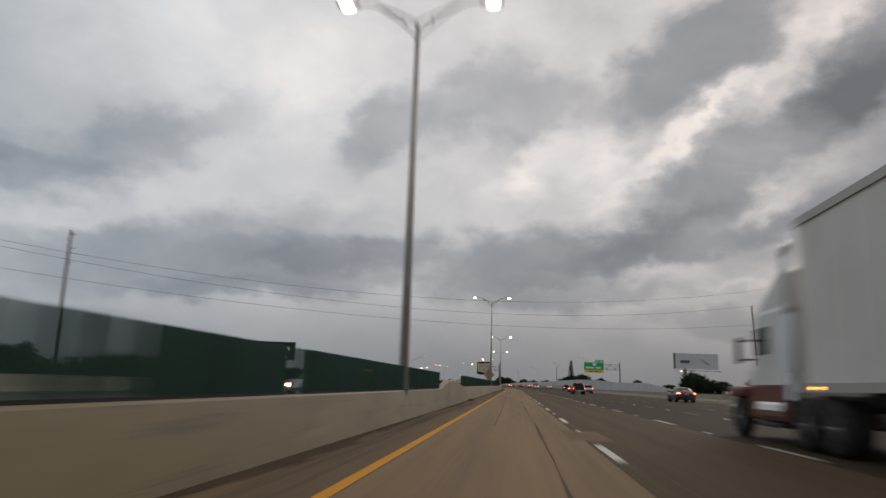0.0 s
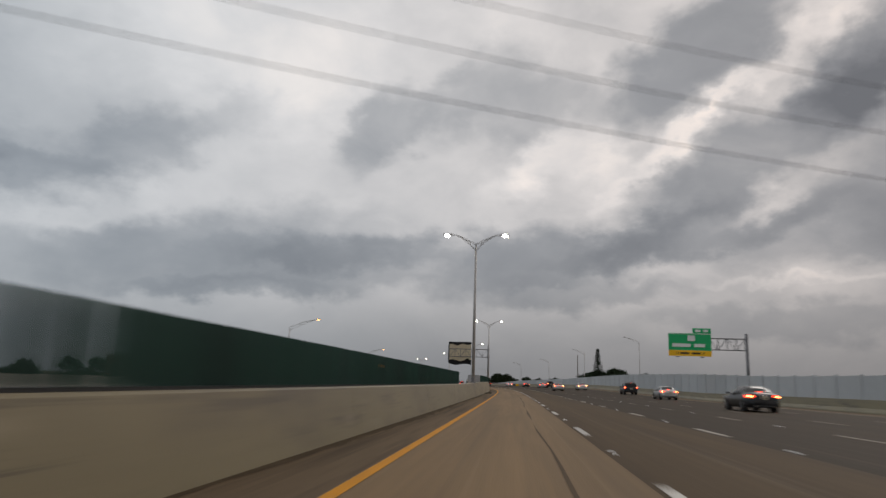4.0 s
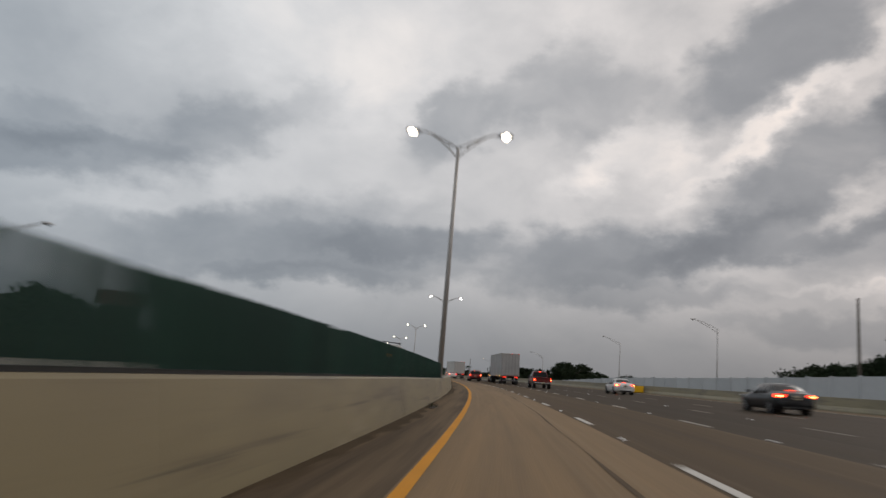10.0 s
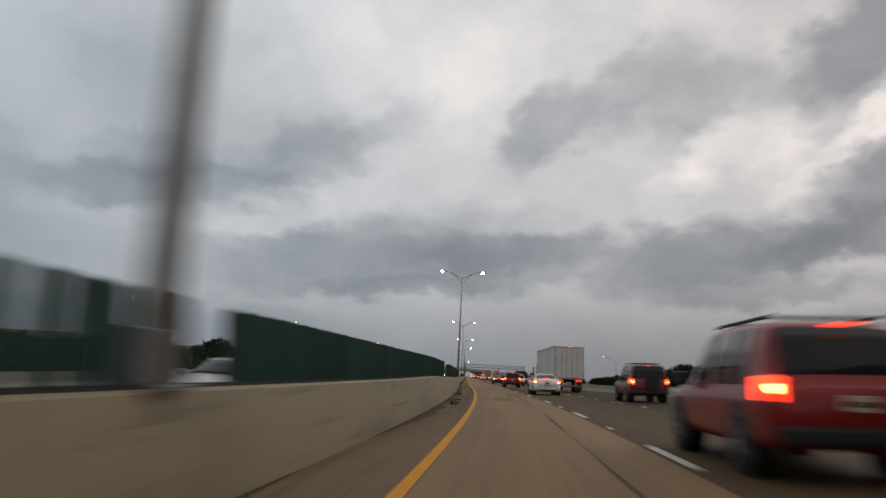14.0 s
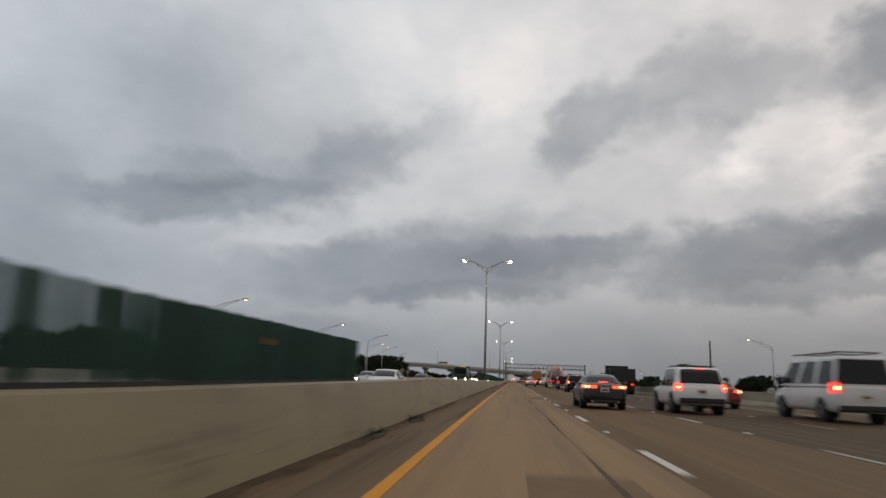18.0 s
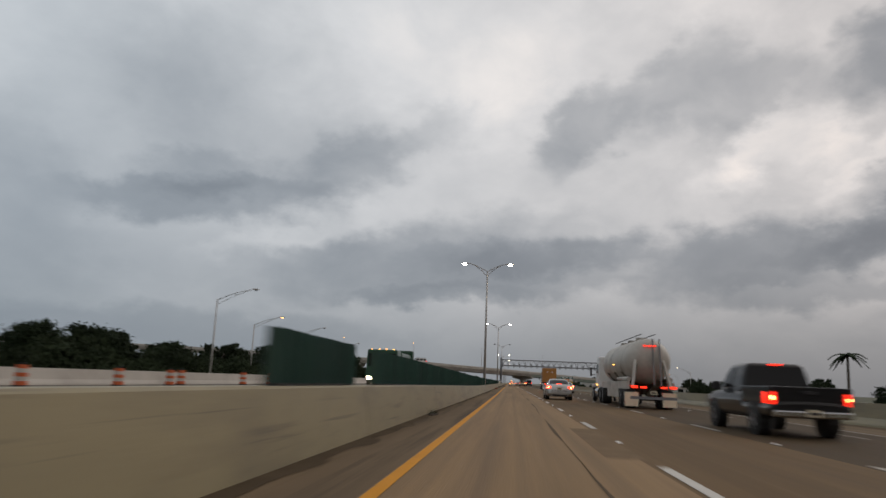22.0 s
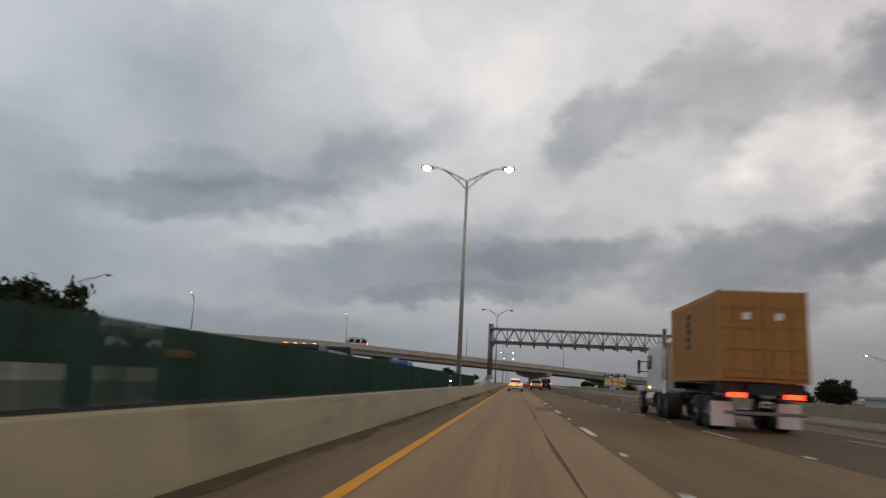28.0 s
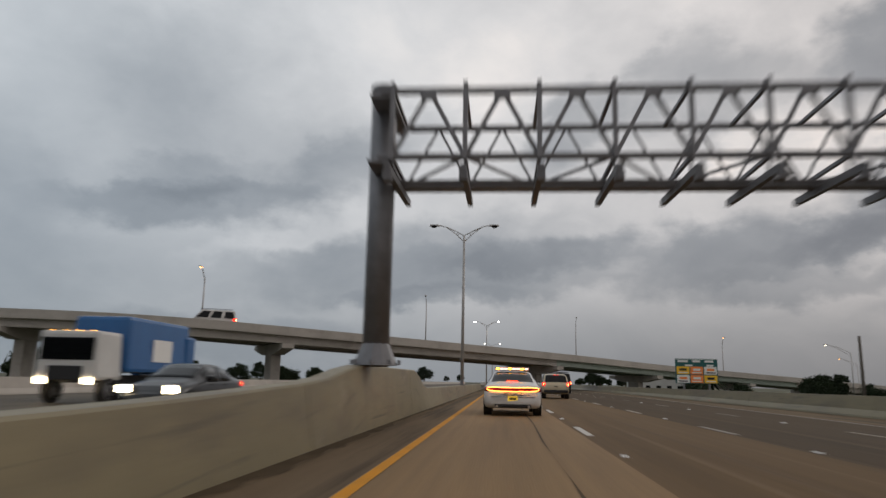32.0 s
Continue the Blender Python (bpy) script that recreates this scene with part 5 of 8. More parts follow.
def greenhouse(t, paint_m, half, belt, roof, ya, yb, yc, yd, half_top, doors=2, rear_glass=True, side_from=0.0):
    """Cabin: ya, yd at the belt, yb, yc at the roof (rear to front)."""
    b = bmesh.new()
    lv = [(0.0, 1.0), (0.55, 0.93), (1.0, half_top / half)]
    rings_ = []
    for k_, f in lv:
        z = belt + (roof - belt) * k_
        y0, y1 = ya + (yb - ya) * (k_ ** 0.9), yd + (yc - yd) * (k_ ** 0.9)
        w = half * f
        rings_.append([b.verts.new(p) for p in ((-w, y0, z), (w, y0, z), (w, y1, z), (-w, y1, z))])
    # crowned roof
    w = half_top * 0.82
    rings_.append([b.verts.new(p) for p in ((-w, yb + 0.12, roof + 0.055), (w, yb + 0.12, roof + 0.055), (w, yc - 0.15, roof + 0.055), (-w, yc - 0.15, roof + 0.055))])
    for r0, r1 in zip(rings_[:-1], rings_[1:]):
        for j in range(4):
            b.faces.new((r0[j], r0[(j + 1) % 4], r1[(j + 1) % 4], r1[j]))
    b.faces.new(rings_[-1])
    bmesh.ops.recalc_face_normals(b, faces=b.faces)
    es = [e for e in b.edges if len(e.link_faces) == 2 and e.calc_face_angle() > 0.25]
    bmesh.ops.bevel(b, geom=es, offset=0.045, segments=3, affect="EDGES", profile=0.5)
    cab = part("cabin", b, paint_m, t, smooth=True)

    def at_(side, y_f, k_):
        """Point on the cabin: side -1/1, y_f 0 rear to 1 front, k_ height."""
        f = np.interp(k_, [0, 0.55, 1], [1.0, 0.93, half_top / half])
        y0, y1 = ya + (yb - ya) * (k_ ** 0.9), yd + (yc - yd) * (k_ ** 0.9)
        return Vector((side * half * f, y0 + (y1 - y0) * y_f, belt + (roof - belt) * k_))

    if rear_glass:
        part("rear_window", pane([at_(-1, 0, 0.08), at_(1, 0, 0.08), at_(1, 0, 0.97), at_(-1, 0, 0.97)], 0.05), M_GLASS, cab, "dark tinted glass")
    part("windscreen", pane([at_(1, 1, 0.05), at_(-1, 1, 0.05), at_(-1, 1, 0.96), at_(1, 1, 0.96)], 0.07), M_GLASS, cab, "dark tinted glass")
    cuts = np.linspace(side_from, 1, doors + 1)
    for a_, c_ in zip(cuts[:-1], cuts[1:]):
        for sd in (-1, 1):
            b = bmesh.new()
            rows = []
            for off in (0.014, -0.01):
                rows.append([[b.verts.new(at_(sd, f, k_) + Vector((sd * off, 0, off * 0.4))) for f in (a_ + 0.035 + 0.02 * k_, c_ - 0.03 - 0.02 * k_)] for k_ in (0.10, 0.55, 0.88)])
            for g_ in (0, 1):
                b.faces.new((rows[0][g_][0], rows[0][g_][1], rows[0][g_ + 1][1], rows[0][g_ + 1][0]))
                for e_ in (0, 1):
                    b.faces.new((rows[0][g_][e_], rows[1][g_][e_], rows[1][g_ + 1][e_], rows[0][g_ + 1][e_]))
            for g_ in (0, 2):
                b.faces.new((rows[0][g_][0], rows[0][g_][1], rows[1][g_][1], rows[1][g_][0]))
            bmesh.ops.recalc_face_normals(b, faces=b.faces)
            part("side_window", b, M_GLASS, cab, "dark tinted glass")
    return cab


def lamps(t, half, z, h, w, kind, y=0.0, front=None, zf=0.68, wrap=0.30):
    """Lenses that wrap round the rear corners."""
    for sd in (-1, 1):
        b = bmesh.new()
        plan = [(half - w, -0.028), (half - w * 0.55, -0.030), (half * 0.885, -0.012), (half * 0.945, 0.06), (half * 1.005, wrap * 0.7), (half * 1.03, wrap)]
        rows = []
        for k_, (x, yy) in enumerate(plan):
            u = k_ / 5
            lo, hi = z + h * 0.10 * abs(u - 0.4), z + h * (1 - 0.22 * abs(u - 0.45))
            rows.append([b.verts.new((sd * (x + e), y + yy + d, zz)) for e, d, zz in ((-0.01, 0.05, lo), (0, 0.004, lo + 0.006), (0.003, 0, (lo + hi) / 2), (0, 0.004, hi - 0.006), (-0.01, 0.05, hi))])
        for r0, r1 in zip(rows[:-1], rows[1:]):
            for j in range(4):
                b.faces.new((r0[j], r0[j + 1], r1[j + 1], r1[j]))
        b.faces.new(rows[0])
        b.faces.new(rows[-1])
        bmesh.ops.recalc_face_normals(b, faces=b.faces)
        lens = part("tail_lamp", b, kind, t, "glowing red tail lamp", smooth=True)
        b = bmesh.new()
        rows = []
        for k_, (x, yy) in enumerate(plan[1:4]):
            z0, z1 = z + h * (0.30 + 0.1 * (k_ != 1)), z + h * (0.70 - 0.1 * (k_ != 1))
            rows.append([b.verts.new((sd * (x + 0.005), y + yy + d, zz)) for d, zz in ((-0.003, z0), (-0.011, (z0 + z1) / 2), (-0.003, z1))])
        for r0, r1 in zip(rows[:-1], rows[1:]):
            for j in range(2):
                b.faces.new((r0[j], r0[j + 1], r1[j + 1], r1[j]))
        bmesh.ops.recalc_face_normals(b, faces=b.faces)
        bmesh.ops.solidify(b, geom=b.faces[:], thickness=0.004)
        part("bulb", b, E_CORE, lens, "bright orange-red core")
        if front:
            part("headlamp", box(0.42, 0.2, 0.15, sd * (half * 0.68), front, zf, 0.03), M_CHROME, t)


def plate(t, z, y=-0.05, lit=False):
    # lit: the plate glows in place of headlamp light on it
    p = part("number_plate", box(0.33, 0.025, 0.17, 0, y, z, 0.008), E_PLATE if lit else M_PLATE, t, "yellow number plate with added glow" if lit else "cream number plate")
    part("plate_bar", box(0.22, 0.01, 0.06, 0, y - 0.016, z + 0.05), M_BLACK, p)


def car_shell(t, paint_m, half, rows, rear, front, sides, lean=0.0):
    """Body and cabin in one skin. Rows: y, width factor, sill, belt and top heights, top width factor.
    rear, front and sides: the stretches of y that are glazed."""
    tab = np.array(rows)
    cuts = {round(y, 3) for y in (*rear, *front, *(v for ab in sides for v in ab))}
    ys = sorted(cuts | {round(float(y), 3) for y in tab[:, 0]} | {round(float(y), 3) for y in np.linspace(0, tab[-1, 0], 34)})
    ys = [y for i, y in enumerate(ys) if y in cuts or i in (0, len(ys) - 1) or min(abs(y - c) for c in cuts) > 0.035]
    grid_ = []
    for y in ys:
        f, zs, zb, zt, wf = (float(np.interp(y, tab[:, 0], tab[:, k_])) for k_ in range(1, 6))
        w, wt_ = half * f, half * f * wf
        edge = max(zt - 0.075, zb + 0.012)
        hp = [(0.80 * w, zs), (0.95 * w, zs + 0.04), (0.99 * w, zs + 0.16), (1.0 * w, zs + 0.55 * (zb - zs)), (0.992 * w, zb - 0.10), (0.958 * w, zb),
              (0.5 * (0.955 * w + wt_) + 0.03 * (edge - zb), 0.5 * (zb + edge) + 0.01), (wt_, edge), (wt_ * 0.93, zt - 0.026), (wt_ * 0.6, zt - 0.004), (0.0, zt)]
        ring = []
        for x, z in hp + [(-x, z) for x, z in reversed(hp[:-1])]:
            g = max(0.0, 1 - y / 0.6) * lean
            ring.append(Vector((x, y + g * (0.30 * max(0.0, z - 0.66) - (0.05 if z < 0.62 else 0.0)), z)))
        grid_.append(ring)
    n = len(grid_[0])
    b = bmesh.new()
    vs = [[b.verts.new(p) for p in r] for r in grid_]
    for r0, r1 in zip(vs[:-1], vs[1:]):
        for j in range(n):
            b.faces.new((r0[j], r0[(j + 1) % n], r1[(j + 1) % n], r1[j]))
    # drawn-in ends keep the corners round
    for ring, out in ((vs[0], -0.03), (vs[-1], 0.04)):
        mid = sum((v.co for v in ring), Vector()) / n
        cap = [b.verts.new(mid + (v.co - mid) * 0.9 + Vector((0, out, 0))) for v in ring]
        for j in range(n):
            b.faces.new((ring[j], ring[(j + 1) % n], cap[(j + 1) % n], cap[j]))
        b.faces.new(cap)
    bmesh.ops.recalc_face_normals(b, faces=b.faces)
    body = part("body", b, paint_m, t, smooth=True)

    def glass(name, y0, y1, j0, j1):
        rows_ = [r for y, r in zip(ys, grid_) if y0 - 1e-6 <= y <= y1 + 1e-6]
        mid = sum((p for r in rows_ for p in r[j0:j1 + 1]), Vector()) / (len(rows_) * (j1 - j0 + 1))
        core = Vector((0, (y0 + y1) / 2, 0.75))
        g = bmesh.new()
        lay = []
        for off in (0.012, -0.012):
            lay.append([[g.verts.new(p + (mid - p) * 0.035 + (mid - core).normalized() * off) for p in r[j0:j1 + 1]] for r in rows_])
        for i in range(len(rows_) - 1):
            for j in range(j1 - j0):
                g.faces.new((lay[0][i][j], lay[0][i][j + 1], lay[0][i + 1][j + 1], lay[0][i + 1][j]))
        rim_a = [q[0] for q in lay[0]] + lay[0][-1][1:] + [q[-1] for q in lay[0]][-2::-1] + lay[0][0][-2:0:-1]
        rim_b = [q[0] for q in lay[1]] + lay[1][-1][1:] + [q[-1] for q in lay[1]][-2::-1] + lay[1][0][-2:0:-1]
        for j in range(len(rim_a)):
            k_ = (j + 1) % len(rim_a)
            g.faces.new((rim_a[j], rim_a[k_], rim_b[k_], rim_b[j]))
        bmesh.ops.delete(g, geom=[v for v in g.verts if not v.link_faces], context="VERTS")
        bmesh.ops.recalc_face_normals(g, faces=g.faces)
        part(name, g, M_GLASS, body, "dark tinted glass", smooth=True)

    glass("rear_window", *rear, 7, 13)
    glass("windscreen", *front, 7, 13)
    for y0, y1 in sides:
        glass("side_window", y0, y1, 5, 7)
        glass("side_window", y0, y1, 13, 15)
    return body


def sedan(paint_m, label, m, tail=None, L=4.85, half=0.92, H=1.45, fast=0.0, trunk=1.04, name="car", category="car", taillamp=(0.36, 0.17, 0.77), plate_z=None):
    t = thing(name, label, category, m)
    q = fast * 0.12
    car_shell(t, paint_m, half, [(0, .82, .36, trunk - .19, trunk - .10, .87), (.05, .89, .30, trunk - .15, trunk - .05, .88), (.22, .96, .25, trunk - .12, trunk - .01, .88),
                                 (.60 - q, 1, .23, trunk - .11, trunk + .02, .85), (.80 - q, 1, .22, .93, trunk + .07, .81), (1.22 - q, 1, .22, .93, H - .14, .73), (1.62, 1, .22, .92, H - .03, .68),
                                 (2.15, 1, .21, .91, H, .67), (2.65, 1, .21, .90, H - .03, .67), (3.15, 1, .21, .89, H - .25, .73), (3.62, 1, .22, .87, .99, .81), (4.15, .97, .24, .80, .90, .81),
                                 (L - .30, .92, .26, .68, .78, .79), (L - .10, .85, .30, .58, .66, .77), (L, .76, .36, .52, .58, .75)], (.76 - q, 1.52), (2.76, 3.54), ((1.24, 2.02), (2.10, 3.10)), 1.0)
    for y in (0.95, L - 0.98):
        for sd in (-1, 1):
            part("wheel_arch", rod((sd * (half - 0.26), y, 0.34), (sd * (half + 0.004), y, 0.34), 0.385, seg=18), M_BLACK, t)
            wheel(t, CAR_WHEEL, sd * (half - 0.095), y)
    lamps(t, half * 0.96, taillamp[2], taillamp[1], taillamp[0], tail or E_TAIL, 0.045, L - 0.1)
    part("brake_lamp", box(0.36, 0.05, 0.03, 0, 0.62, trunk + 0.06), tail or E_TAIL, t, "high glowing brake lamp")
    part("bumper", box(half * 1.25, 0.14, 0.12, 0, 0.0, 0.27, 0.04), M_BLACK, t, "dark lower bumper")
    part("bumper_seam", box(half * 1.5, 0.02, 0.014, 0, -0.062, 0.60, 0.004), M_BLACK, t)
    plate(t, plate_z or 0.70, lit=plate_z is not None)
    part("trunk_seam", box(half * 1.15, 0.02, 0.012, 0, -0.02, 0.665), M_BLACK, t)
    part("chrome_strip", box(0.5, 0.02, 0.025, 0, -0.012, 0.885, 0.006), M_CHROME, t)
    for sd in (-1, 1):
        part("wing_mirror", box(0.2, 0.12, 0.14, sd * (half + 0.08), 3.15, 0.95, 0.04), paint_m, t)
        part("exhaust", rod((sd * 0.52, -0.09, 0.31), (sd * 0.52, 0.2, 0.31), 0.045, seg=10), M_CHROME, t)
        for y in (1.75, 2.75):
            part("door_handle", box(0.02, 0.18, 0.03, sd * (half + 0.005), y, 0.83), paint_m, t)
    return t


def suv(paint_m, label, m, tail=None, L=4.75, half=0.95, H=1.78, name="suv", rack=True, spare=False, square=False):
    t = thing(name, label, "suv", m)
    top = 1.08
    q = 0.12 if square else 0.28
    car_shell(t, paint_m, half, [(0, .91, .46, .96, 1.04, .94), (.04, .965, .40, 1.0, top, .93), (.08, .985, .37, 1.02, top + .08, .92), (.08 + q, 1, .34, 1.03, H - .07, .82), (.26 + q, 1, .33, 1.03, H, .79),
                                 (1.5, 1, .32, 1.03, H + .03, .78), (2.5, 1, .32, 1.03, H + .01, .78), (2.8, 1, .32, 1.03, H - .10, .79), (3.42, 1, .32, 1.02, 1.13, .85), (3.8, 1, .33, 1.0, 1.08, .85),
                                 (4.25, .97, .34, .93, 1.02, .83), (L - .12, .9, .38, .8, .9, .8), (L, .82, .45, .66, .76, .78)], (.08, .08 + q), (2.76, 3.38), ((.50 + q, 1.28), (1.36, 2.14), (2.22, 3.0)))
    for y in (0.95, L - 0.95):
        for sd in (-1, 1):
            part("wheel_arch", rod((sd * (half - 0.28), y, 0.40), (sd * (half + 0.006), y, 0.40), 0.45, seg=18), M_BLACK, t)
            wheel(t, SUV_WHEEL, sd * (half - 0.10), y)
    lamps(t, half * 0.985, 0.86, 0.30, 0.16, tail or E_TAIL, 0.0, L - 0.08, 0.78)
    part("brake_lamp", box(0.34, 0.04, 0.022, 0, 0.24, H - 0.07), tail or E_TAIL, t, "high glowing brake lamp")
    part("bumper", box(half * 1.8, 0.22, 0.2, 0, 0.02, 0.42, 0.05), M_BLACK, t, "dark rear bumper")
    plate(t, 0.78)
    for sd in (-1, 1):
        part("wing_mirror", box(0.22, 0.14, 0.2, sd * (half + 0.09), 3.2, 1.02, 0.04), M_BLACK, t)
        if rack:
            part("roof_rail", rod((sd * half * 0.66, 0.6, H + 0.06), (sd * half * 0.66, 2.6, H + 0.06), 0.025, seg=8), M_BLACK, t)
    if rack:
        for y in (0.9, 2.2):
            part("cross_bar", rod((-half * 0.66, y, H + 0.07), (half * 0.66, y, H + 0.07), 0.02, seg=8), M_BLACK, t)
    if spare:
        part("spare_wheel", rod((0.1, -0.2, 0.98), (0.1, 0.0, 0.98), 0.37, seg=20), M_TYRE, t)
    return t


def pickup(paint_m, label, m, tail=None, L=5.7, half=0.98, H=1.88):
    t = thing("pickup_truck", label, "pickup truck", m)
    part("body", loft([(0.0, .96, .55, .86), (.1, .99, .48, .88), (2.05, 1, .45, .88), (2.15, 1, .42, 1.14), (3.9, 1, .42, 1.14), (4.8, .98, .45, 1.10), (L - .1, .92, .5, 1.02), (L, .86, .55, .9)], half), paint_m, t, smooth=False)
    greenhouse(t, paint_m, half * 0.93, 1.12, H - 0.05, 2.12, 2.25, 3.55, 4.25, half * 0.76, 2)
    for sd in (-1, 1):
        part("bed_side", box(0.1, 2.1, 0.42, sd * (half - 0.06), 1.06, 0.82, 0.03), paint_m, t)
    tg = part("tailgate", box(half * 1.75, 0.09, 0.5, 0, 0.06, 0.74, 0.025), paint_m, t)
    part("handle", box(0.3, 0.03, 0.08, 0, 0.0, 1.06, 0.01), M_BLACK, tg)
    part("bed_liner", box(half * 1.8, 2.0, 0.02, 0, 1.08, 0.9), M_BLACK, t)
    for y in (1.15, L - 1.0):
        for sd in (-1, 1):
            part("wheel_arch", rod((sd * (half - 0.28), y, 0.42), (sd * (half + 0.008), y, 0.42), 0.46, seg=18), M_BLACK, t)
            wheel(t, SUV_WHEEL, sd * (half - 0.10), y)
    lamps(t, half, 0.80, 0.32, 0.15, tail or E_TAIL, -0.02, L - 0.08, 0.8)
    part("brake_lamp", box(0.34, 0.06, 0.04, 0, 2.2, H - 0.06), tail or E_TAIL, t, "high glowing brake lamp")
    part("bumper", box(half * 1.85, 0.2, 0.17, 0, -0.08, 0.5, 0.04), M_CHROME, t, "chrome step bumper")
    plate(t, 0.53, -0.2)
    for sd in (-1, 1):
        part("wing_mirror", box(0.24, 0.14, 0.24, sd * (half + 0.11), 4.0, 1.12, 0.04), M_BLACK, t)
    return t


def van(paint_m, label, m, tail=None):
    half, L, H = 1.0, 5.7, 2.25
    t = thing("van", label, "van", m)
    part("body", loft([(0, .95, .4, 1.2), (.1, 1, .36, 1.24), (4.2, 1, .35, 1.24), (4.9, .98, .38, 1.15), (L - .12, .9, .42, 1.0), (L, .82, .48, .85)], half), paint_m, t, smooth=True)
    greenhouse(t, paint_m, half * 0.97, 1.2, H - 0.06, 0.03, 0.16, 3.9, 4.75, half * 0.82, 3)
    for y in (1.1, L - 1.05):
        for sd in (-1, 1):
            part("wheel_arch", rod((sd * (half - 0.28), y, 0.40), (sd * (half + 0.006), y, 0.40), 0.45, seg=18), M_BLACK, t)
            wheel(t, SUV_WHEEL, sd * (half - 0.10), y)
    lamps(t, half * 0.99, 0.95, 0.42, 0.14, tail or E_TAIL, 0.0, L - 0.08, 0.8)
    part("bumper", box(half * 1.8, 0.2, 0.2, 0, 0.0, 0.4, 0.05), M_BLACK, t)
    plate(t, 0.8)
    for sd in (-1, 1):
        part("ladder_rack", rod((sd * 0.7, 0.4, H + 0.12), (sd * 0.7, 4.0, H + 0.12), 0.03, seg=8), M_STEEL, t)
        part("wing_mirror", box(0.2, 0.14, 0.3, sd * (half + 0.1), 4.4, 1.25, 0.04), M_BLACK, t)
    for y in (0.5, 2.2, 3.8):
        part("rack_bar", rod((-0.75, y, H + 0.14), (0.75, y, H + 0.14), 0.03, seg=8), M_STEEL, t)
    return t


def tractor(t, y0, cab_m, low_m, sleeper=True, stacks=True, daycab_h=2.95, back=2.9, fair=0.85):
    """Lorry tractor whose frame begins at y0; returns the front's y."""
    part("frame_rail", box(0.95, 6.6, 0.28, 0, y0 + 3.4, 0.78, 0.02), M_BLACK, t)
    for y in (y0 + 0.75, y0 + 2.05):
        for sd in (-1, 1):
            wheel(t, DUAL_WHEEL, sd * 0.95, y)
    for sd in (-1, 1):
        wheel(t, TRUCK_WHEEL, sd * 1.06, y0 + 6.15)
        part("fender", box(0.34, 1.25, 0.26, sd * 1.06, y0 + 6.15, 0.98, 0.08), low_m, t)
        part("fuel_tank", rod((sd * 0.95, y0 + 3.1, 0.72), (sd * 0.95, y0 + 4.6, 0.72), 0.31, seg=16), M_CHROME, t, "polished round fuel tank")
        part("side_step", box(0.3, 1.5, 0.1, sd * 1.08, y0 + 4.0, 0.36, 0.02), M_BLACK, t)
    rear = y0 + (back if sleeper else 3.5)
    part("cab", box(2.3, 6.0 + y0 - rear - 0.9, daycab_h - 0.95, 0, (rear + y0 + 5.1) / 2, 0.98, 0.12, taper=(0.93, 0.93)), cab_m, t)
    if sleeper:
        b = bmesh.new()
        zz = daycab_h - 0.05
        pr = [(rear + 0.02, zz), (rear + 0.02, zz + fair), (rear + 0.5, zz + fair + 0.07), (rear + 1.9, zz + 0.12), (rear + 1.9, zz)]
        f0 = [b.verts.new((-1.02, y, z)) for y, z in pr]
        f1 = [b.verts.new((1.02, y, z)) for y, z in pr]
        b.faces.new(f0)
        b.faces.new(f1[::-1])
        for j in range(5):
            b.faces.new((f0[j], f0[(j + 1) % 5], f1[(j + 1) % 5], f1[j]))
        bmesh.ops.recalc_face_normals(b, faces=b.faces)
        part("roof_fairing", b, cab_m, t, "raised roof fairing")
    yf = y0 + 5.1
    if low_m is not cab_m:
        for sd in (-1, 1):
            part("cab_skirt", box(0.06, yf - rear + 0.1, 0.75, sd * 1.17, (yf + rear) / 2, 0.52, 0.02), low_m, t, "dark red lower cab panel")
        part("hood_skirt", box(1.78, 1.6, 0.35, 0, yf + 0.75, 0.84, 0.06), low_m, t, "dark red lower hood")
    part("hood", box(1.7, 1.75, 0.9, 0, yf + 0.8, 0.88, 0.16, taper=(0.86, 0.95)), cab_m, t)
    part("grille", box(1.1, 0.06, 0.7, 0, yf + 1.68, 0.82, 0.02), M_CHROME, t)
    part("bumper", box(2.4, 0.25, 0.36, 0, yf + 1.7, 0.42, 0.06), M_CHROME, t)
    part("windscreen", box(1.95, 0.05, 0.78, 0, yf - 0.04, 1.95, 0.03), M_GLASS, t, "dark glass")
    for sd in (-1, 1):
        part("side_window", box(0.05, 0.85, 0.62, sd * 1.115, yf - 0.62, 1.95, 0.02), M_GLASS, t, "dark glass")
        mir = part("mirror", box(0.12, 0.10, 0.62, sd * 1.48, yf - 0.1, 1.75, 0.03), M_BLACK, t)
        part("mirror_arm", bar((sd * 1.1, yf - 0.1, 2.3), (sd * 1.48, yf - 0.1, 2.3), 0.04), M_BLACK, mir)
        part("mirror_arm", bar((sd * 1.1, yf - 0.1, 1.85), (sd * 1.48, yf - 0.1, 1.85), 0.04), M_BLACK, mir)
        part("marker_lamp", box(0.05, 0.16, 0.07, sd * 1.17, yf - 0.9, 1.14, 0.01), E_AMBER, t, "glowing amber marker")
        part("headlamp", box(0.35, 0.1, 0.2, sd * 0.9, yf + 1.62, 0.95, 0.04), M_CHROME, t)
        top_ = daycab_h + fair + 0.45
        if stacks:
            part("exhaust_pipe", tube([(sd * 1.16, rear - 0.2, 0.95), (sd * 1.16, rear - 0.2, top_ - 0.45), (sd * 1.16, rear - 0.22, top_ - 0.22), (sd * 1.16, rear - 0.34, top_)], 0.09, 12), M_CHROME, t, "upright chrome exhaust")
            part("heat_shield", rod((sd * 1.16, rear - 0.2, 1.5), (sd * 1.16, rear - 0.2, 2.7), 0.13, seg=12), M_CHROME, t)
    return yf + 1.8


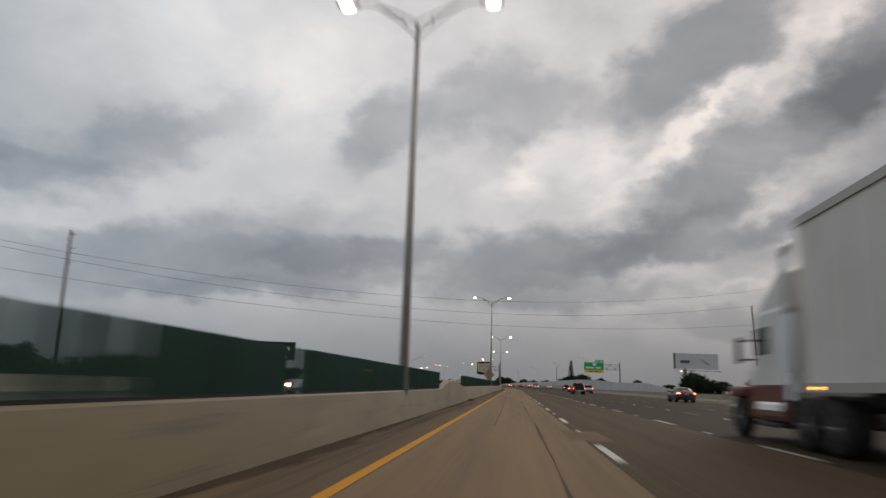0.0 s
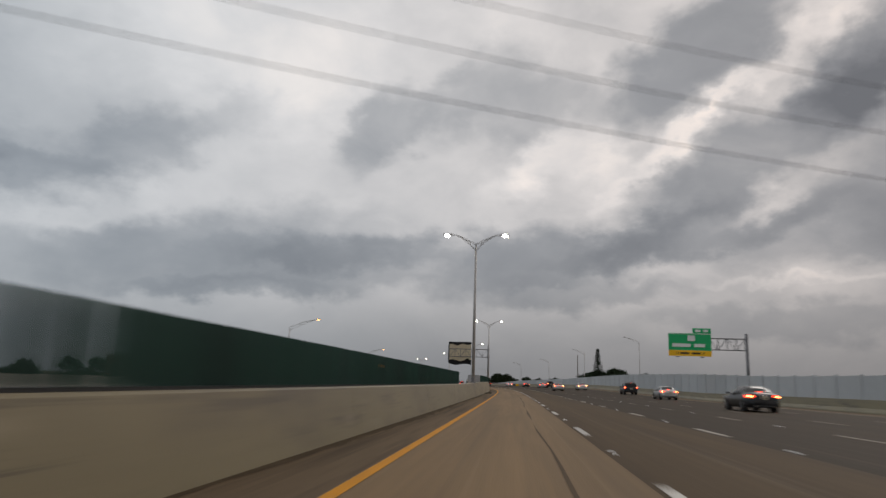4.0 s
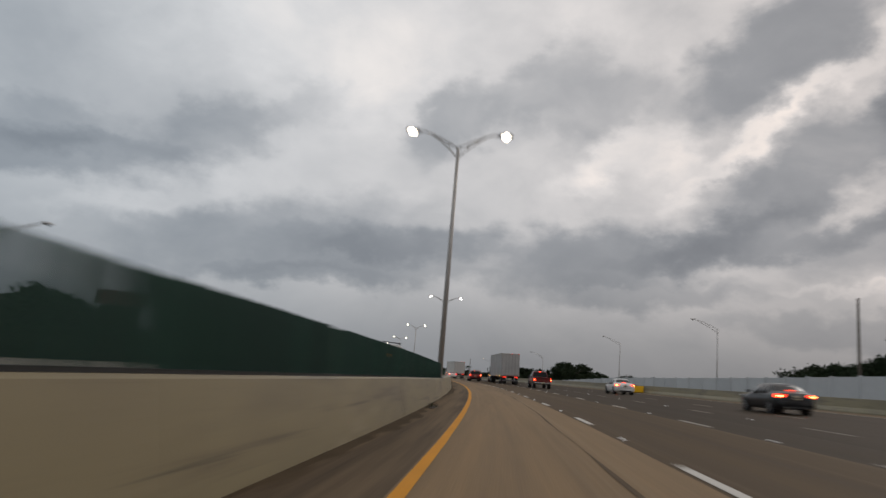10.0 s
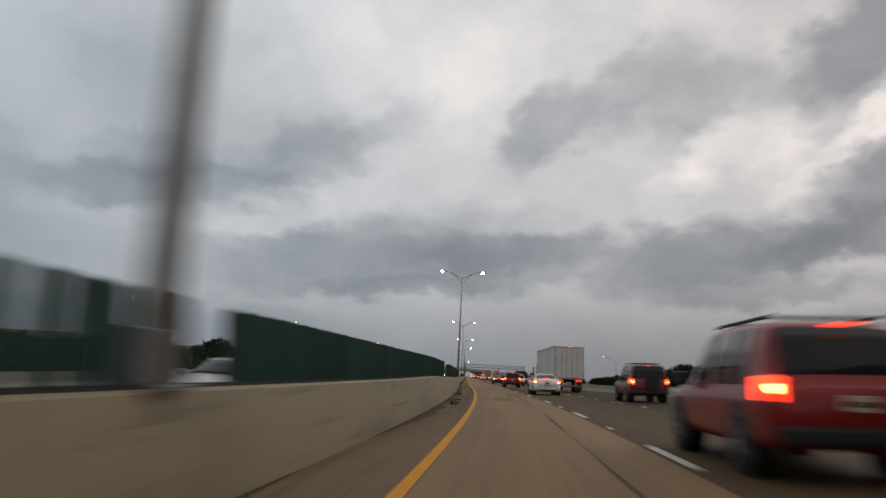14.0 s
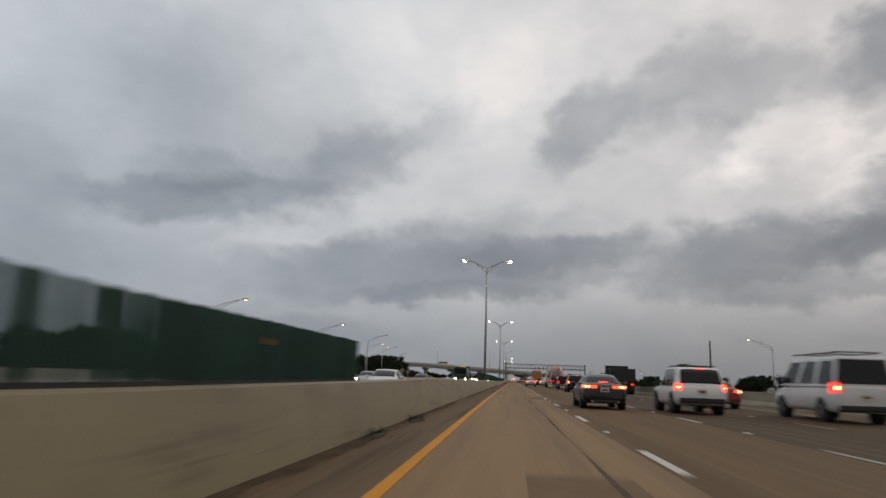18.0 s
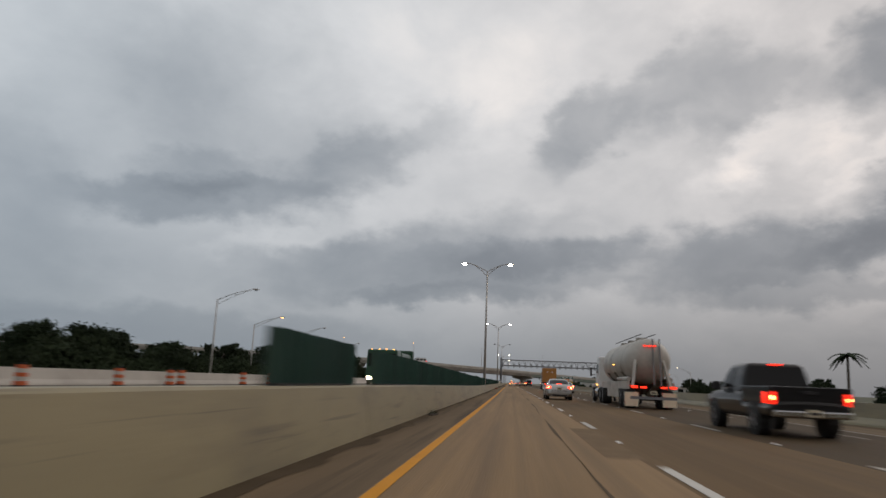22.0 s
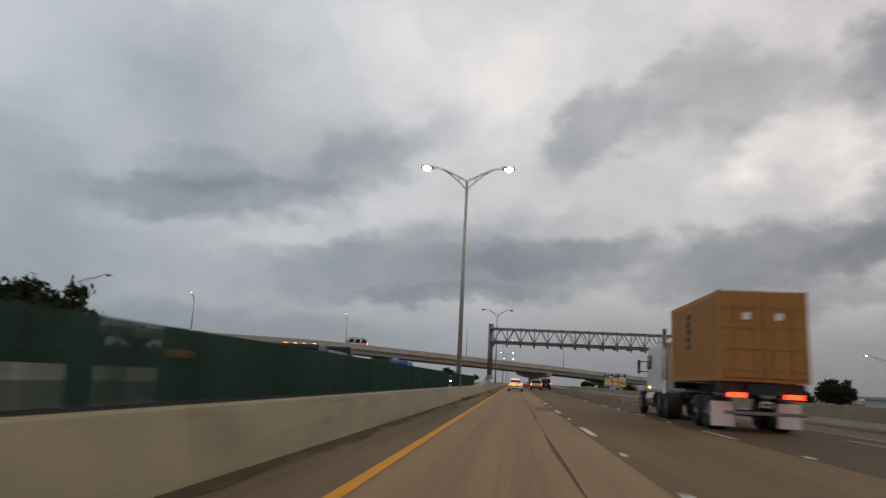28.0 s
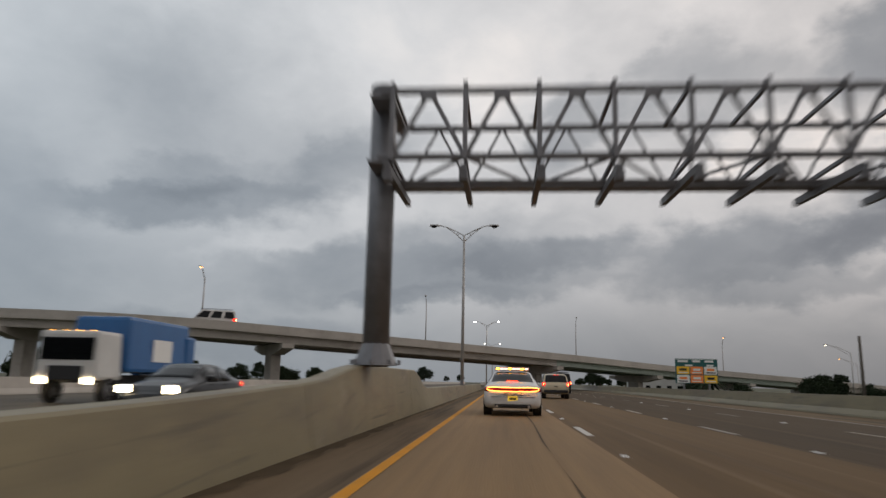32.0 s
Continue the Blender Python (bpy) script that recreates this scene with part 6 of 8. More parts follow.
def running_gear(t, ys, length, flaps=M_BLACK, flap_w=0.62):
    for y in ys:
        for sd in (-1, 1):
            wheel(t, DUAL_WHEEL, sd * 0.95, y)
        part("axle", rod((-0.9, y, 0.5), (0.9, y, 0.5), 0.08, seg=8), M_BLACK, t)
    for sd in (-1, 1):
        part("mud_flap", box(flap_w, 0.03, 0.72, sd * 0.95, min(ys) - 0.68, 0.12, 0.01), flaps, t)
        part("landing_leg", box(0.14, 0.14, 0.95, sd * 0.75, length - 3.2, 0.18), M_BLACK, t)


def box_trailer(label, m, skin, cab_m, low_m, ribs=False, length=15.6, sleeper=True, stacks=True, height=4.05, fair=0.85, gap=2.2):
    t = thing("semi_truck", label, "truck", m)
    z0 = 1.15
    part("trailer_body", box(2.55, length, height - z0, 0, length / 2, z0, 0.03), skin, t)
    rim_m = M_ALU
    for z in (z0 - 0.02, height - 0.12):
        for sd in (-1, 1):
            part("rail", box(0.06, length, 0.16, sd * 1.285, length / 2, z), rim_m, t)
    if ribs:
        for k_ in range(15):
            z = z0 + 0.30 + k_ * 0.19
            for sd in (-1, 1):
                part("corrugation", box(0.03, length - 0.9, 0.05, sd * 1.285, length / 2, z, 0.008), skin, t)
    else:
        for k_ in range(1, 13):
            for sd in (-1, 1):
                part("panel_seam", box(0.014, 0.03, height - z0 - 0.3, sd * 1.28, k_ * length / 13, z0 + 0.15), rim_m, t)
    for sd in (-1, 1):
        d = part("door", box(1.20, 0.05, height - z0 - 0.22, sd * 0.615, -0.025, z0 + 0.1, 0.015), skin, t)
        for q in (0.12, 0.55):
            part("lock_rod", rod((sd * (0.12 + q), -0.07, z0 + 0.05), (sd * (0.12 + q), -0.07, height - 0.1), 0.018, seg=6), M_STEEL, d)
        for zz in (1.5, 2.2, 2.9, 3.6):
            part("hinge", box(0.14, 0.04, 0.08, sd * 1.2, -0.06, zz), M_STEEL, d)
        part("corner_post", box(0.08, 0.08, height - z0, sd * 1.25, -0.02, z0), rim_m, t)
        part("tail_lamp", box(0.52, 0.05, 0.10, sd * 0.85, -0.05, 0.98, 0.01), E_TAIL, t, "glowing red tail lamp")
        part("underride_leg", box(0.1, 0.1, 0.55, sd * 0.6, -0.02, 0.55), M_ALU, t)
    for x in (-0.15, 0.0, 0.15, -1.15, 1.15):
        part("marker_lamp", box(0.09, 0.03, 0.05, x, -0.045, height - 0.08), E_TAIL, t, "small glowing red marker")
    part("header", box(2.5, 0.06, 0.14, 0, -0.03, height - 0.15), rim_m, t)
    part("underride_bar", box(2.3, 0.1, 0.12, 0, -0.05, 0.5, 0.01), M_STEEL, t)
    part("reflective_strip", box(2.4, 0.012, 0.05, 0, -0.062, 1.22), M_REDLENS, t, "red and white reflective strip")
    for k_ in range(4):
        for sd in (-1, 1):
            part("marker_lamp", box(0.02, 0.14, 0.05, sd * 1.32, 2.0 + k_ * 3.8, z0 + 0.02), E_AMBER, t, "small glowing amber marker")
    part("subframe", box(1.0, length * 0.9, 0.2, 0, length * 0.5, 0.95), M_BLACK, t)
    running_gear(t, (1.5, 2.8), length)
    plate(t, 0.72, -0.1)
    tractor(t, length - gap, cab_m, low_m, sleeper, stacks, fair=fair)
    return t


def container_truck(label, m, skin, cab_m):
    t = thing("container_truck", label, "truck", m)
    L, z0, H = 6.2, 1.42, 4.05
    part("container", box(2.44, L, H - z0, 0, L / 2, z0, 0.02), skin, t, "tan shipping container")
    for k_ in range(19):
        for sd in (-1, 1):
            part("corrugation", box(0.035, 0.14, H - z0 - 0.3, sd * 1.225, 0.35 + k_ * 0.295, z0 + 0.15), skin, t)
    for sd in (-1, 1):
        d = part("door", box(1.14, 0.05, H - z0 - 0.24, sd * 0.59, -0.02, z0 + 0.12, 0.01), skin, t)
        for q in (0.25, 0.8):
            part("lock_rod", rod((sd * q, -0.065, z0 + 0.05), (sd * q, -0.065, H - 0.06), 0.02, seg=6), skin, d)
        for zz in (1.75, 2.35, 2.95, 3.55):
            part("door_rib", box(1.0, 0.03, 0.10, sd * 0.59, -0.05, zz), skin, d)
        part("sticker", box(0.22, 0.01, 0.2, sd * 0.45, -0.07, 3.2), M_SIGN_WHITE, d)
        part("corner_post", box(0.12, 0.12, H - z0, sd * 1.19, 0.0, z0), skin, t)
        part("tail_lamp", box(0.5, 0.06, 0.13, sd * 0.78, -0.08, 0.98, 0.01), E_BRAKE, t, "glowing red tail lamp")
    for k_ in range(5):
        part("legend_bar", box(0.014, 0.42, 0.16, -1.252, 3.4 + 0.1 * (k_ % 2), 3.45 - k_ * 0.25), M_BLACK, t, "dark stencilled mark")
    part("chassis", box(0.9, L + 1.2, 0.28, 0, L / 2 + 0.6, 1.08), M_BLACK, t)
    part("bolster", box(2.4, 0.25, 0.24, 0, 0.3, 1.16), M_BLACK, t)
    part("bolster", box(2.4, 0.25, 0.24, 0, L - 0.3, 1.16), M_BLACK, t)
    part("underride_bar", box(2.3, 0.1, 0.10, 0, -0.1, 0.5, 0.01), M_STEEL, t, "dull steel bumper bar")
    running_gear(t, (1.5, 2.8), L, flaps=M_SIGN_WHITE, flap_w=0.66)
    plate(t, 0.72, -0.12)
    tractor(t, L + 0.4, cab_m, cab_m, True, True, 2.95, 1.3, fair=0.10)
    return t


def tanker(label, m, skin, cab_m):
    t = thing("tanker_truck", label, "truck", m)
    L = 11.5
    b = bmesh.new()
    n = 24
    st = [(0.9, 0.55, 2.75), (1.2, 1.0, 2.55), (1.6, 1.2, 2.45), (L - 1.4, 1.2, 2.45), (L - 0.9, 1.05, 2.5), (L - 0.6, 0.6, 2.55)]
    rings_ = [[b.verts.new((math.cos(a * math.tau / n) * r, y, zc + math.sin(a * math.tau / n) * r)) for a in range(n)] for y, r, zc in st]
    for r0, r1 in zip(rings_[:-1], rings_[1:]):
        for j in range(n):
            b.faces.new((r0[j], r0[(j + 1) % n], r1[(j + 1) % n], r1[j]))
    b.faces.new(rings_[0])
    b.faces.new(rings_[-1])
    bmesh.ops.recalc_face_normals(b, faces=b.faces)
    part("tank", b, skin, t, "dusty pale tank shell", smooth=True)
    for y in (3.2, 5.9, 8.6):
        part("hopper", rod((0, y, 0.72), (0, y, 1.9), 0.22, 1.15, 18), P_HOPPER, t, "dirty conical discharge hopper")
        part("manhole", rod((0, y, 3.6), (0, y, 3.78), 0.3, seg=14), skin, t)
    for sd in (-1, 1):
        part("top_rail", rod((sd * 0.35, 1.3, 3.85), (sd * 0.35, L - 1.2, 3.85), 0.03, seg=8), M_STEEL, t)
        part("rear_leg", bar((sd * 0.95, 0.5, 1.1), (sd * 0.6, 1.3, 3.0), 0.14), skin, t, "rear support leg")
        part("tail_lamp", box(0.34, 0.06, 0.12, sd * 0.95, -0.03, 1.05, 0.01), E_TAIL, t, "glowing red tail lamp")
        part("tail_lamp", box(0.3, 0.06, 0.1, sd * 0.5, -0.03, 1.05, 0.01), E_TAIL, t, "glowing red tail lamp")
        part("side_frame", box(0.1, L - 1.2, 0.4, sd * 1.12, L / 2, 0.98, 0.02), skin, t)
        part("side_skirt", box(0.06, 4.4, 0.5, sd * 1.14, 6.2, 0.5, 0.02), skin, t)
        part("marker_lamp", box(0.04, 0.16, 0.06, sd * 1.21, 5.4, 2.3), E_AMBER, t, "glowing amber marker")
        part("hose_tube", rod((sd * 1.05, 1.0, 1.5), (sd * 1.05, 4.4, 1.5), 0.12, seg=10), skin, t)
    for x in (-0.24, 0, 0.24):
        part("marker_lamp", box(0.16, 0.05, 0.06, x, 0.86, 3.2), E_TAIL, t, "glowing red marker")
    part("ladder", bar((0.5, 0.6, 1.2), (0.5, 0.95, 3.6), 0.06), M_STEEL, t)
    part("ladder", bar((0.15, 0.6, 1.2), (0.15, 0.95, 3.6), 0.06), M_STEEL, t)
    part("bumper", box(2.3, 0.12, 0.14, 0, 0.0, 0.5), M_STEEL, t)
    running_gear(t, (1.5, 2.8), L, flaps=P_FLAP, flap_w=0.7)
    plate(t, 0.75, -0.05)
    tractor(t, L - 1.8, cab_m, cab_m, False, False, 3.05)
    return t


def garbage_truck(label, m, body=(0.02, 0.11, 0.30), cab=(0.55, 0.55, 0.53), mark=True, body_h=2.15):
    """Cab forward; local y points the way it drives."""
    t = thing("refuse_truck", label, "truck", m)
    blue = paint("refuse_body_paint", body)
    whit = paint("refuse_cab_paint", cab)
    part("body", box(2.45, 5.4, body_h, 0, 2.9, 1.15, 0.15, taper=(0.92, 0.95)), blue, t, "rounded refuse body")
    part("hopper", box(2.5, 0.9, 1.8, 0, 0.3, 1.0, 0.12), blue, t)
    if mark:
        for sd in (-1, 1):
            part("stripe", box(0.02, 1.6, 0.9, sd * 1.215, 2.9, 1.6), M_SIGN_WHITE, t, "pale panel on the flank")
    part("cab", box(2.35, 1.7, 1.75, 0, 6.7, 0.85, 0.12, taper=(0.94, 0.92)), whit, t)
    part("windscreen", box(2.0, 0.05, 0.8, 0, 7.52, 1.55, 0.04), M_GLASS, t, "dark glass")
    part("grille", box(1.3, 0.06, 0.5, 0, 7.56, 0.85, 0.03), M_BLACK, t)
    part("frame_rail", box(0.9, 7.0, 0.3, 0, 3.6, 0.75), M_BLACK, t)
    for y in (1.4, 2.6):
        for sd in (-1, 1):
            wheel(t, DUAL_WHEEL, sd * 0.92, y)
    for sd in (-1, 1):
        wheel(t, TRUCK_WHEEL, sd * 1.02, 6.6)
        part("headlamp", box(0.34, 0.1, 0.2, sd * 0.88, 7.56, 0.72, 0.03), E_HEAD, t, "glowing headlamp")
        part("marker_lamp", box(0.2, 0.05, 0.08, sd * 0.9, 7.5, 1.25), E_AMBER, t, "glowing amber marker")
    for x in (-0.8, -0.25, 0.25, 0.8):
        part("marker_lamp", box(0.13, 0.04, 0.045, x, 7.3, 2.575), E_AMBER, t, "glowing amber roof marker")
    return t


def headlights(t, half, L, z=0.66):
    for sd in (-1, 1):
        part("lit_headlamp", box(0.36, 0.10, 0.20, sd * half * 0.72, L + 0.0, z - 0.02, 0.05), E_HEAD, t, "glowing headlamp")


P_WHITE = paint("white_paint", (0.66, 0.66, 0.65))
P_SILVER = paint("silver_paint", (0.42, 0.42, 0.41), 0.55, 0.35)
P_GREY = paint("dark_grey_paint", (0.014, 0.015, 0.017), 0.1, 0.28)
P_BLACK = paint("black_paint", (0.006, 0.006, 0.007), 0.0, 0.28)
P_RED = paint("red_paint", (0.22, 0.012, 0.012), 0.1, 0.3)
P_MAROON = paint("maroon_paint", (0.12, 0.014, 0.012), 0.1, 0.35)
P_NAVY = paint("navy_paint", (0.012, 0.018, 0.030), 0.1, 0.3)
P_BEIGE = paint("beige_paint", (0.48, 0.42, 0.30), 0.2, 0.4)
P_TRUCKWHITE = mat("truck_white", (0.58, 0.57, 0.55), 0.4, var=0.12, scale=0.8, coat=0.2, stain=(0.3, 0.28, 0.25), stain_scale=0.6, stain_amount=0.3)
P_TRAILER = mat("trailer_aluminium", (0.42, 0.42, 0.42), 0.42, 0.5, var=0.15, scale=0.6, stain=(0.22, 0.2, 0.18), stain_scale=0.5, stain_amount=0.5)
P_TRAILERWHITE = mat("trailer_white", (0.60, 0.585, 0.56), 0.5, var=0.1, scale=0.5, stain=(0.3, 0.27, 0.23), stain_scale=0.35, stain_amount=0.35)
P_CONTAINER = mat("ochre_container_paint", (0.40, 0.18, 0.042), 0.6, var=0.2, scale=0.8, stain=(0.2, 0.09, 0.035), stain_scale=0.8, stain_amount=0.5)
P_TANK = mat("dusty_tank_paint", (0.40, 0.375, 0.335), 0.5, 0.1, var=0.22, scale=0.7, stain=(0.12, 0.10, 0.08), stain_scale=0.55, stain_amount=0.85)
P_HOPPER = mat("grimy_hopper_paint", (0.13, 0.115, 0.095), 0.7, 0.0, var=0.25, scale=1.2, stain=(0.05, 0.042, 0.034), stain_scale=0.8, stain_amount=0.7)
P_FLAP = mat("cream_mud_flap", (0.78, 0.70, 0.52), 0.6, var=0.12, scale=2.0, stain=(0.4, 0.33, 0.22), stain_scale=2.0, stain_amount=0.4)


# space by space along the carriageway
box_trailer("white semi truck with maroon lower cab and white box trailer", stand(1.0, 8.55), P_TRAILERWHITE, P_TRUCKWHITE, P_MAROON, length=14.0, height=4.45, fair=0.78, gap=1.7)
pickup(P_BLACK, "black pickup truck with lit tail lamps", stand(121.5, 12.5), E_BRAKE)
sedan(P_NAVY, "dark blue saloon with lit tail lamps", stand(71.6, 18.2))
suv(P_SILVER, "silver suv with roof rails and lit brake lamps", stand(153.0, 17.3), E_BRAKE)
sedan(P_GREY, "dark grey saloon braking", stand(171.2, 15.6), E_BRAKE)
sedan(P_SILVER, "silver saloon braking in the outer lanes", stand(208, 18.6), E_BRAKE)
sedan(P_SILVER, "silver saloon braking with lit tail lamps", stand(262, 11.5), E_BRAKE)
suv(P_BLACK, "black suv with a glowing high brake lamp", stand(236.3, 19.6), E_BRAKE)
sedan(P_WHITE, "white saloon with lit tail lamps and pale wheels", stand(273.0, 17.4))
sedan(P_SILVER, "silver saloon with amber-red tail lamps", stand(321.5, 15.1), E_BRAKE)
suv(P_GREY, "dark suv beside a silver saloon", stand(327.0, 18.2))
sedan(P_GREY, "dark low saloon braking in the outer lanes", stand(352, 15.2), E_BRAKE)
sedan(P_WHITE, "white saloon braking in heavy traffic", stand(384, 14.8), E_BRAKE)
pickup(P_MAROON, "maroon pickup truck with lit tail lamps", stand(397.0, 9.0), E_BRAKE)
suv(P_RED, "red suv with roof rails and lit tail lamps", stand(436.6, 4.7), E_BRAKE)
box_trailer("semi truck with corrugated grey aluminium trailer and dark cab", stand(419.2, 8.05), P_TRAILER, P_BLACK, P_BLACK, ribs=True, length=15.6, height=4.4)
sedan(P_WHITE, "white coupe with wide red tail lamps", stand(475.3, 4.75), E_TAIL, L=4.65, H=1.42, fast=0.8)
suv(P_MAROON, "dark red off-road suv with roof rack and spare wheel", stand(464.0, 8.6), E_BRAKE, L=4.5, H=1.86, spare=True, square=True)
box_trailer("semi truck with plain white box trailer", stand(491.0, 8.5), P_TRAILERWHITE, P_TRUCKWHITE, P_TRUCKWHITE, length=14.6, sleeper=False)
suv(P_RED, "red suv braking in slow traffic", stand(512, 5.0), E_BRAKE)
sedan(P_GREY, "dark grey saloon with long red tail lamps", stand(548.3, 5.1), E_BRAKE, taillamp=(0.56, 0.13, 0.84))
suv(P_WHITE, "white suv with lit brake lamps", stand(546.5, 8.5), E_BRAKE)
van(P_TRUCKWHITE, "white work van with a ladder rack", stand(543.5, 13.0))
sedan(P_RED, "red saloon with lit tail lamps", stand(555.5, 11.9), E_BRAKE)
sedan(P_BLACK, "black saloon with many lamp reflections", stand(577.5, 8.5), E_TAIL)
suv(P_BLACK, "black suv with glowing red lamps", stand(596.0, 8.2), E_BRAKE)
pickup(P_BLACK, "black pickup truck with chrome bumper", stand(617.0, 8.5))
tanker("dusty pale tanker truck with conical hoppers and white cab", stand(635.4, 8.35), P_TANK, P_TRUCKWHITE)
sedan(P_SILVER, "silver saloon with round orange-red tail lamps", stand(649.3, 4.6), E_BRAKE, taillamp=(0.30, 0.19, 0.76), H=1.47)
sedan(P_WHITE, "white saloon braking behind a dark suv", stand(693.9, 8.7), E_BRAKE)
suv(P_GREY, "dark suv following a container truck", stand(711.5, 8.8))
container_truck("container truck with ochre steel container and white cab", stand(734.2, 8.65), P_CONTAINER, P_TRUCKWHITE)
suv(P_BEIGE, "beige suv with a dark rear window", stand(832.5, 5.4), H=1.75)
sedan(P_MAROON, "dark red saloon far ahead", stand(846, 2.0), E_BRAKE)
van(P_GREY, "grey utility van far ahead", stand(862, 8.4), E_BRAKE)
sedan(P_WHITE, "white saloon far ahead with lit lamps", stand(905, 5.0), E_TAIL)


E_STRIP = mat("lit_strip", (1.0, 0.34, 0.06), emit=6)


def police_car():
    t = sedan(P_WHITE, "white police car with an amber light bar and wide red lamps", stand(804.6, 1.85), E_BRAKE, L=5.0, half=0.95, H=1.48, trunk=1.05, name="police_car", taillamp=(0.5, 0.15, 0.77), plate_z=0.47)
    for o in t.children_recursive:
        if o.name.startswith(("tail_lamp", "bulb")):
            o.data.materials[0] = M_REDLENS
    part("lamp_panel", box(1.30, 0.012, 0.10, 0, -0.024, 0.80, 0.004), M_REDLENS, t, "dark red panel between the lamps")
    ring = []
    for k_ in range(25):
        a_ = math.tau * k_ / 24
        x = 0.84 * math.copysign(abs(math.cos(a_)) ** 0.35, math.cos(a_))
        ring.append((x, -0.045 + 0.10 * max(0.0, abs(x) - 0.62), 0.845 + 0.062 * math.copysign(abs(math.sin(a_)) ** 0.6, math.sin(a_)) + 0.02 * (abs(x) / 0.84) ** 2))
    part("lamp_ring", tube(ring, 0.013, 6), E_STRIP, t, "glowing ring-shaped tail lamp")
    bar_ = part("light_bar", box(1.15, 0.3, 0.11, 0, 1.75, 1.49, 0.03), M_GLASS, t, "roof light bar")
    for k_ in range(8):
        part("bar_lamp", box(0.12, 0.31, 0.07, -0.5 + k_ * 0.143, 1.74, 1.51, 0.01), E_BAR if k_ % 3 else E_AMBER, bar_, "glowing light bar segment")
    lettering("POLICE", 0.15, M_BLACK, t, pose(0, -0.052, 0.70, 90, 0, 0), label="dark letters", stretch=1.25)
    part("legend_bar", box(0.2, 0.012, 0.06, -0.62, -0.02, 0.55), M_BLACK, t, "dark unit number")
    part("legend_bar", box(0.42, 0.012, 0.022, 0.0, -0.034, 0.415), M_BLACK, t)
    part("push_bumper", box(0.9, 0.1, 0.3, 0, 5.02, 0.4, 0.02), M_BLACK, t)


police_car()


def attenuator():
    t = thing("crash_cushion", "low dark crash cushion with a yellow lit end", "crash cushion", stand(400, 20.6))
    part("body", box(1.2, 4.6, 0.8, 0, 2.4, 0, 0.08), M_BLACK, t)
    part("nose", box(1.1, 0.25, 0.75, 0, 0.0, 0.05, 0.04), M_SIGN_YELLOW, t, "yellow end panel")
    for k_ in range(5):
        part("rib", box(1.26, 0.06, 0.84, 0, 0.6 + k_ * 0.9, 0.0), M_STEEL, t)


attenuator()


def dump_truck(label, m):
    t = thing("dump_truck", label, "truck", m)
    for sd in (-1, 1):
        part("side_wall", box(0.08, 4.6, 1.25, sd * 1.16, 2.6, 1.35, 0.02), M_BLACK, t, "black side wall")
        for k_ in range(6):
            part("side_rib", box(0.06, 0.10, 1.2, sd * 1.22, 0.6 + k_ * 0.82, 1.36, 0.01), M_BLACK, t)
        part("tail_lamp", box(0.3, 0.05, 0.12, sd * 0.85, 0.18, 0.95, 0.01), E_TAIL, t, "glowing red tail lamp")
        for y in (1.3, 2.6):
            wheel(t, DUAL_WHEEL, sd * 0.92, y)
        wheel(t, TRUCK_WHEEL, sd * 1.02, 6.9)
        part("fender", box(0.36, 1.2, 0.24, sd * 1.02, 6.9, 0.98, 0.07), P_TRUCKWHITE, t)
        part("side_window", box(0.05, 0.8, 0.6, sd * 1.06, 5.95, 1.75, 0.02), M_GLASS, t, "dark glass")
        mir = part("mirror", box(0.12, 0.10, 0.5, sd * 1.42, 6.4, 1.7, 0.03), M_BLACK, t)
        part("mirror_arm", bar((sd * 1.05, 6.4, 2.1), (sd * 1.42, 6.4, 2.1), 0.04), M_BLACK, mir)
    part("floor", box(2.3, 4.6, 0.12, 0, 2.6, 1.25, 0.02), M_BLACK, t)
    part("tailgate", box(2.3, 0.08, 1.2, 0, 0.28, 1.36, 0.02), M_BLACK, t)
    part("headboard", box(2.4, 0.1, 1.55, 0, 4.92, 1.36, 0.02), M_BLACK, t)
    part("cab_guard", box(2.4, 1.1, 0.08, 0, 5.45, 2.86, 0.02), M_BLACK, t, "black guard over the cab")
    part("frame_rail", box(0.95, 7.2, 0.28, 0, 3.8, 0.78, 0.02), M_BLACK, t)
    part("cab", box(2.15, 1.5, 1.6, 0, 5.9, 0.98, 0.12, taper=(0.93, 0.88)), P_TRUCKWHITE, t)
    part("hood", box(1.9, 1.3, 0.8, 0, 7.25, 0.95, 0.14, taper=(0.85, 0.92)), P_TRUCKWHITE, t)
    for x in (-0.5, 0.0, 0.5):
        part("marker_lamp", box(0.14, 0.06, 0.06, x, 5.5, 2.6), E_AMBER, t, "glowing amber roof marker")
    part("underride_bar", box(2.2, 0.1, 0.12, 0, 0.15, 0.55, 0.01), M_BLACK, t)
    plate(t, 0.75, 0.1)


dump_truck("dump truck with black open body and white cab", stand(591.5, 12.5))

